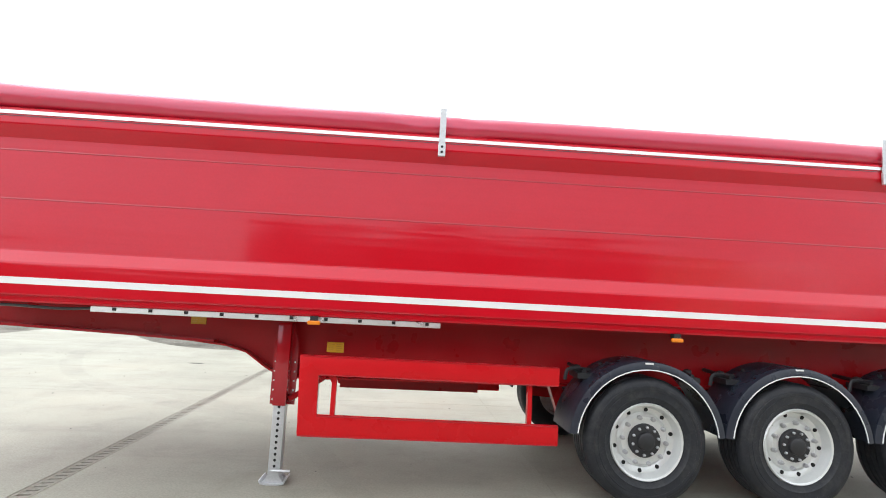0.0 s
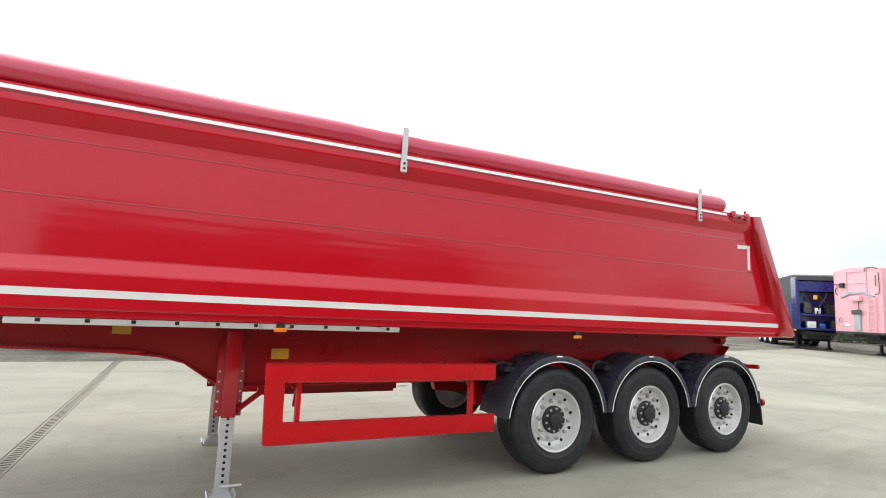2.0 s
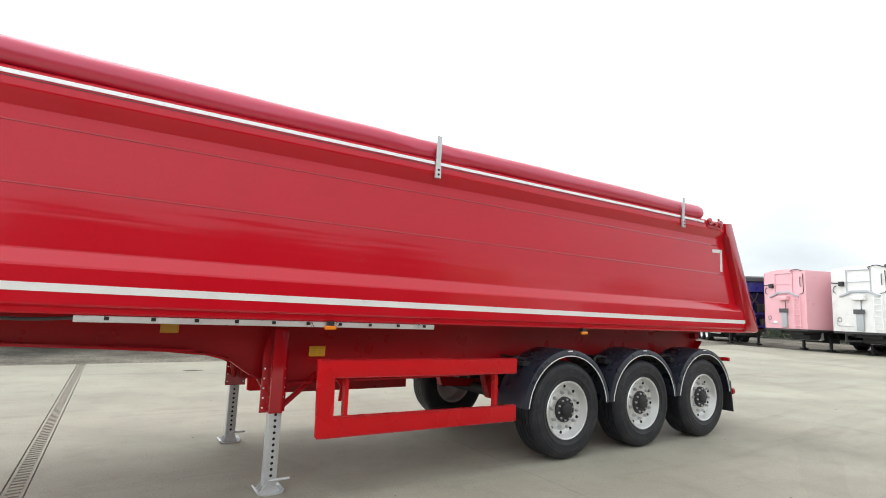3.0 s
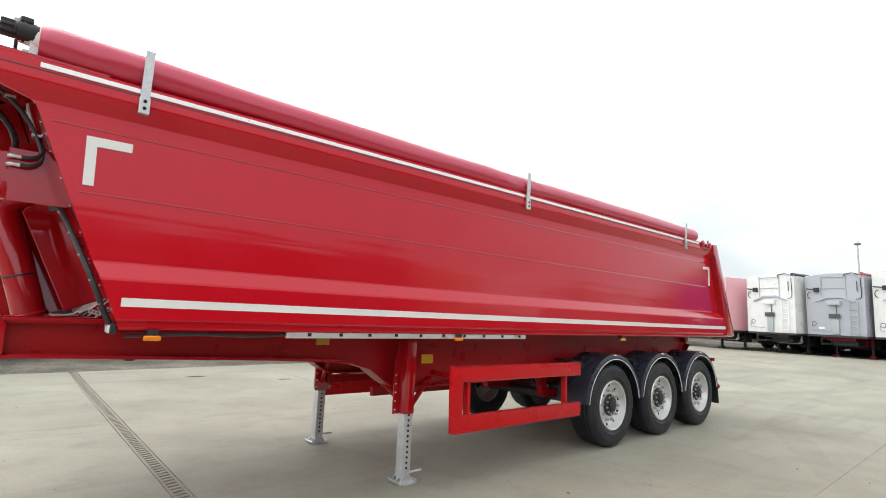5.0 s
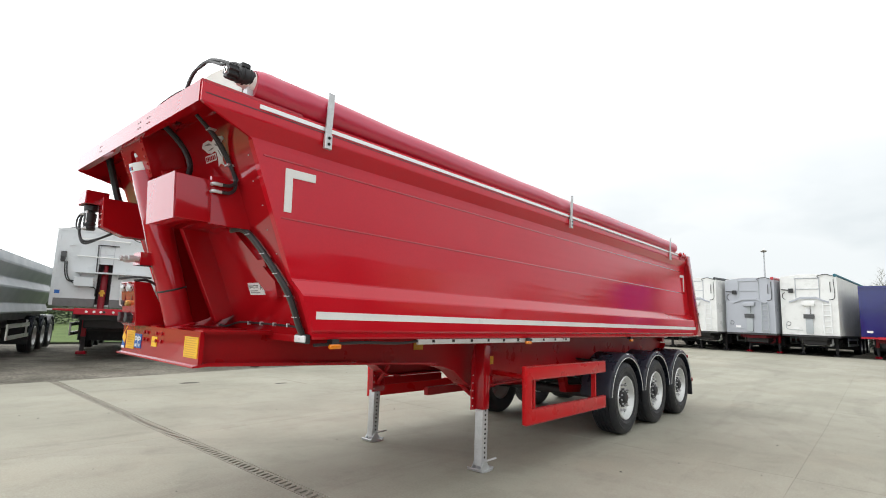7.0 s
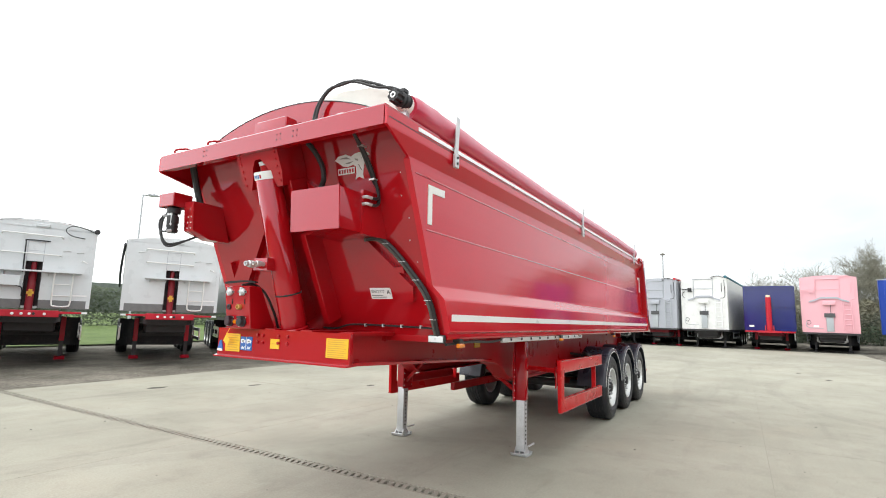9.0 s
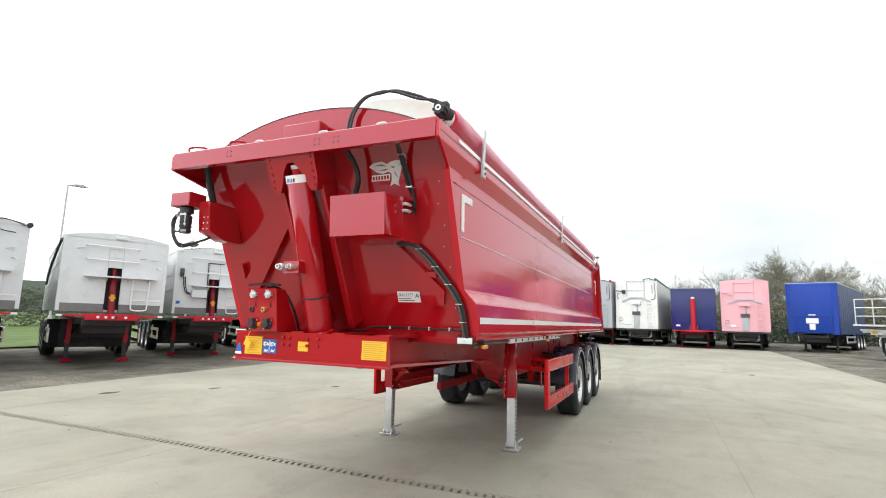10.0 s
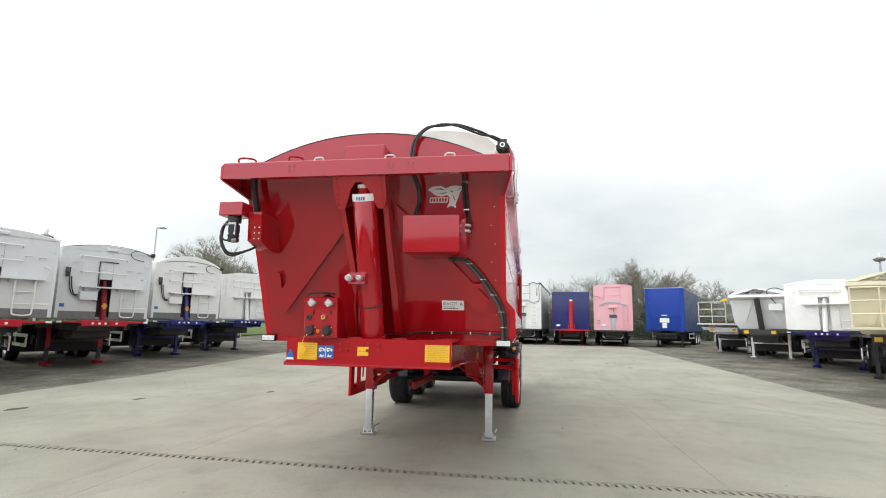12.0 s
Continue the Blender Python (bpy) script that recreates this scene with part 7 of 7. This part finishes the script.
# row across the far end
plant_tipper(stand(29.35, 15.55, 44), "navy blue trailer with machinery in its open front bay")
bulk_tipper(stand(28.3, 13.55, -20), PINK_PAINT, "pink bulk tipper trailer with arched roof and ladder", top=4.2)
bulk_tipper(stand(28.2, 10.25, -14), WHITE_PAINT, "white bulk tipper trailer with a dark roll on the roof edge", DARK_TARP, top=4.25)
bulk_tipper(stand(28.2, 7.4, -10), GREY_PAINT, "light grey bulk tipper trailer on a dark red chassis", RED, frame_mat=DULL_RED, top=4.2)
bulk_tipper(stand(28.2, 4.65, -6), WHITE_PAINT, "white bulk tipper trailer with a teal roll on the roof edge", TEAL_TARP, side=BRUSHED_SIDE, top=4.3)
ram_tipper(stand(28.3, 1.35, -4), NAVY_PAINT, DULL_RED, "navy blue open tipper trailer with upright red ram", top=3.68)
bulk_tipper(stand(28.3, -1.45, -8), PINK_PAINT, "pink bulk tipper trailer beside the navy tipper", side=BRUSHED_SIDE, top=4.2)
curtain_trailer(stand(28.6, -4.85, -23), "bright blue box trailer with curtain sides")

# herringbone row along the other side of the yard
round_tipper(stand(23.2, -6.6, -35), STEEL, "galvanised flat trailer with a railed front walkway", STEEL, STEEL, STEEL, length=7.0, walkway=True, bare=True)
round_tipper(stand(18.2, -6.4, -35), PALE_GREY, "light grey half-pipe tipper trailer with white arched cover", BLACK_FRAME, BLACK_FRAME, ALU)
low_tipper(stand(13.0, -6.5, -35), LIT_WHITE, NAVY_PAINT, "white alloy tipper trailer on a dark blue neck, its white raised as if sunlit", hose_over=False, side=LIT_WHITE, body_top=3.2, ram_mat=LIT_WHITE, band_mat=LIT_WHITE, plain=True)
round_tipper(stand(9.2, -6.5, -35), CREAM_PAINT, "cream half-pipe tipper trailer with railed walkway", BLACK_FRAME, CREAM_PAINT, BLACK_FRAME, roof_mat=CREAM_PAINT, walkway=True)

for x, mat, what in ((-3.9, DARK_BAND, "dark grey"), (0.5, DULL_RED, "dark red"), (4.9, DARK_BAND, "dark grey")):
    ram_tipper(stand(x, -6.45, -35), mat, mat, what + " open tipper trailer facing the side of the red one", top=3.6)


# ---------------------------------------------------------------- lamps, fence, hedges and trees
def street_lamp(x, y, h, deg, label):
    root = thing("street_lamp", Matrix.Translation((x, y, ground_z(x, y))) @ Matrix.Rotation(radians(deg), 4, "Z"), label, "street lamp", "yard lamps")
    bm = B()
    tube(bm, [(0, 0, 0), (0, 0, 1.2), (0, 0, 1.25), (0, 0, h)], [0.08, 0.08, 0.05, 0.04], 10)
    part("pole", bm, LAMP_GREY, root)
    bm = B()
    tube(bm, [(0, 0, h - 0.05), (0.25, 0, h + 0.02)], 0.03, 8)
    part("arm", bm, LAMP_GREY, root)
    bm = B()
    prism(bm, [(0.2, h - 0.03), (0.85, h + 0.03), (0.9, h + 0.08), (0.6, h + 0.14), (0.2, h + 0.07)], "y", -0.14, 0.14)
    bevel(bm, 0.03, 2)
    part("lamp_head", bm, LAMP_GREY, root)


street_lamp(8.05, 30.0, 7.65, 0, "grey street lamp behind the white tipper trailers")
street_lamp(23.3, 30.0, 7.65, 0, "grey street lamp beside the ivy tree")

def post_top_lamp(x, y, h, label, size=1.0):
    root = thing("post_top_lamp", Matrix.Translation((x, y, ground_z(x, y))), label, "street lamp", "yard lamps")
    bm = B()
    tube(bm, [(0, 0, 0), (0, 0, h)], [0.09, 0.045], 10)
    part("pole", bm, LAMP_GREY, root)
    bm = B()
    lathe(bm, [(size * r, h + size * dz) for r, dz in ((0.10, -0.16), (0.34, -0.12), (0.40, -0.02), (0.46, 0), (0.46, 0.10), (0.36, 0.13), (0.16, 0.24), (0, 0.24))], None, 20)
    part("hood", bm, HOOD_BROWN, root)
    bm = B()
    lathe(bm, [(size * r, h + size * dz) for r, dz in ((0.12, 0.24), (0.13, 0.50), (0.09, 0.60), (0, 0.61))], None, 14)
    part("lens", bm, WHITE_LENS, root)


HOOD_BROWN = paint("grey_brown_lamp_hood", (0.20, 0.19, 0.16), 0.6, var=0.15)
post_top_lamp(40.0, 8.3, 7.1, "grey yard lamp with a round hood behind the far trailers", 0.45)
post_top_lamp(22.0, -14.1, 5.15, "grey yard lamp with a round hood behind the cream trailer", 0.6)
post_top_lamp(20.6, 36.0, 6.55, "grey post-top lamp with a round hood behind the white tippers")

fence = thing("mesh_fence", Matrix(), "dark green mesh fence with steel posts at the yard edge", "fence")
FENCE = paint("green_fence_wire", (0.05, 0.08, 0.06), 0.6, var=0.15)
bm = B()
box(bm, -0.03, 0.03, -0.03, 0.03, 0, 2.4)
post_mesh = mesh_of(bm, "post", FENCE, 30)
for k in range(21):
    y = 28 - 2.5 * k
    part("post", post_mesh, None, fence, at=Matrix.Translation((41.0, y, ground_z(41, y))))
bm = B()
for k in range(20):
    y = 28 - 2.5 * k
    z = ground_z(41, y)
    for j in range(12):
        box(bm, 40.995, 41.005, y - 2.5, y, z + 0.1 + 0.19 * j, z + 0.112 + 0.19 * j)
    for j in range(24):
        box(bm, 40.996, 41.004, y - 2.5 + 0.104 * j, y - 2.49 + 0.104 * j, z + 0.05, z + 2.3)
tagged(part("wire_mesh", bm, FENCE, fence, smooth=0), kind="stuff")


def limb(bm, pts, r0, r1, n):
    """A tapered branch along a few points."""
    rings = []
    for i, q in enumerate(pts):
        d = (pts[min(i + 1, len(pts) - 1)] - pts[max(i - 1, 0)]).normalized()
        side = d.orthogonal().normalized()
        up = d.cross(side)
        rad = r0 + (r1 - r0) * i / (len(pts) - 1)
        rings.append([bm.verts.new(q + (side * math.cos(2 * math.pi * k / n) + up * math.sin(2 * math.pi * k / n)) * rad) for k in range(n)])
    for u, v in zip(rings, rings[1:]):
        for k in range(n):
            bm.faces.new((u[k], u[(k + 1) % n], v[(k + 1) % n], v[k]))


def branch(bm, p, d, length, r, depth, rng, centre, radii):
    """A crooked branch that forks until its tips reach the uneven outline of the crown."""
    q = p + d * length
    e = Vector(((q.x - centre.x) / radii.x, (q.y - centre.y) / radii.y, (q.z - centre.z) / radii.z))
    if e.length > 1.0 + 0.14 * noise.noise(q * 0.45):
        if depth > 2:
            d = (d - e.normalized() * 0.6).normalized()
            length *= 0.6
        else:
            length *= 0.45
        q = p + d * length
    bend = Vector((rng.uniform(-1, 1), rng.uniform(-1, 1), rng.uniform(-0.5, 1))) * length * 0.12
    limb(bm, [p, p + d * length * 0.5 + bend, q], r, max(r * 0.6, 0.005), 5 if depth > 3 else 3)
    if depth == 0:
        return
    for k in range(4 if depth > 1 else 5):
        f = rng.uniform(0.35, 1.0)
        start = p + d * length * f + bend * (1 - abs(2 * f - 1))
        nd = (d + Vector((rng.uniform(-1, 1), rng.uniform(-1, 1), rng.uniform(-0.45, 0.75))) * 0.88).normalized()
        branch(bm, start, nd, max(length * rng.uniform(0.55, 0.85), 0.35), max(r * 0.5, 0.007), depth - 1, rng, centre, radii)


def bare_tree(x, y, h, seed, label, depth=5, lean=0.0, wide=0.45):
    rng = random.Random(seed)
    root = thing("bare_tree", Matrix.Translation((x, y, ground_z(x, y))), label, "tree", "trees round the yard")
    bm = B()
    tube(bm, [(0, 0, -0.1), (0.05, 0.03, h * 0.12), (0.0, 0.06, h * 0.26)], [h * 0.026, h * 0.019, h * 0.016], 9)
    part("trunk", bm, BARK, root)
    bm = B()
    centre, radii = Vector((0, 0, h * 0.57)), Vector((h * wide, h * wide, h * 0.43))
    for k in range(10):
        a = 2.4 * k + rng.uniform(-0.3, 0.3)
        d = Vector((math.cos(a), math.sin(a), 0.25 + 1.9 * (k / 9) ** 1.4)).normalized()
        branch(bm, Vector((0, 0, h * rng.uniform(0.14, 0.26))), d, h * 0.25, h * 0.0065, depth - 1, rng, centre, radii)
    branch(bm, Vector((0, 0.06, h * 0.25)), Vector((lean, 0.05, 1)).normalized(), h * 0.26, h * 0.011, depth - 1, rng, centre, radii)
    part("crown", bm, TWIG, root, smooth=0)


TWIG = paint("grey_brown_twigs", (0.25, 0.243, 0.19), 0.85, var=0.25, scale=0.6)
bare_tree(46.0, -7.6, 9.5, 3, "tall bare tree with fine brown twigs behind the hedge", depth=6, wide=0.47)
bare_tree(52.0, -13.6, 7.9, 8, "smaller bare tree beside the tall one", depth=5, wide=0.55)
bare_tree(52.0, -16.4, 7.4, 9, "smaller bare tree beside the tall one", depth=5, wide=0.5)
bare_tree(52.0, 0.6, 7.6, 11, "bare tree far behind the pink trailer", depth=5, wide=0.5)
bare_tree(52.5, -2.4, 8.3, 12, "bare tree far behind the pink trailer", depth=5, wide=0.5)
bare_tree(53.0, -4.9, 7.9, 13, "bare tree far behind the pink trailer", depth=5, wide=0.5)
bare_tree(32.0, 31.0, 9.7, 21, "round bare tree with fine twigs beyond the white trailers", depth=6, wide=0.46)
bare_tree(46.0, 28.6, 7.4, 23, "bare tree beyond the corner of the yard", depth=5, wide=0.5)
bare_tree(36.0, 36.0, 7.5, 22, "smaller bare tree beside the broad one", depth=5, wide=0.5)


def hedge_run(name, p0, p1, width, height, count, seed, material, label, size=0.16):
    rng = random.Random(seed)
    p0, p1 = Vector(p0), Vector(p1)
    bm = B()
    along = p1 - p0
    side = Vector((-along.y, along.x, 0)).normalized()
    for _ in range(count):
        f = rng.random()
        base = p0 + along * f
        top = height * (0.72 + 0.38 * noise.noise((base.x * 0.35, base.y * 0.35, seed)) + 0.12 * noise.noise((base.x * 1.5, base.y * 1.5, seed)))
        z = top * rng.random() ** 0.75
        q = base + side * rng.uniform(-0.5, 0.5) * width
        q.z = ground_z(q.x, q.y) + z
        d1 = Vector((rng.uniform(-1, 1), rng.uniform(-1, 1), rng.uniform(-0.3, 1))).normalized() * size * rng.uniform(0.6, 1.7)
        d2 = d1.orthogonal().normalized() * size * rng.uniform(0.2, 0.6)
        vs = [bm.verts.new(v) for v in (q - d1, q + d2, q + d1, q - d2)]
        bm.faces.new(vs)
    me = mesh_of(bm, name, material, 0)
    tagged(new(name, me), label, "hedge", kind="stuff")


hedge_run("hedge", (44, 30, 0), (44, -26, 0), 2.5, 3.9, 62000, 31, LEAF_BROWN, "tall brown-green winter hedge beyond the fence", 0.13)
hedge_run("hedge", (43.2, 30, 0), (43.2, -26, 0), 1.6, 1.7, 26000, 32, LEAF_GREEN, "low green brambles at the foot of the hedge", 0.11)
hedge_run("hedge", (-60, 51, 0), (55, 51, 0), 2.5, 4.3, 90000, 33, LEAF_GREEN, "dark green hedge behind the grass strip", 0.12)
hedge_run("hedge", (-40, -24, 0), (44, -26, 0), 3.0, 3.8, 30000, 34, LEAF_BROWN, "brown winter hedge along the other side of the yard", 0.26)

bm = B()
loft(bm, [[(260 * math.cos(a), 260 * math.sin(a), z) for a, z in ((2 * math.pi * k / 96, q * (13 + 4 * noise.noise((3 * math.cos(2 * math.pi * k / 96), 3 * math.sin(2 * math.pi * k / 96), 0)))) for k in range(96))] for q in (-0.1, 0.6, 1.0)], caps=False)
tagged(new("backdrop", mesh_of(bm, "backdrop", HILL, 60)), "low wooded hills on the horizon", "hills", kind="structure")
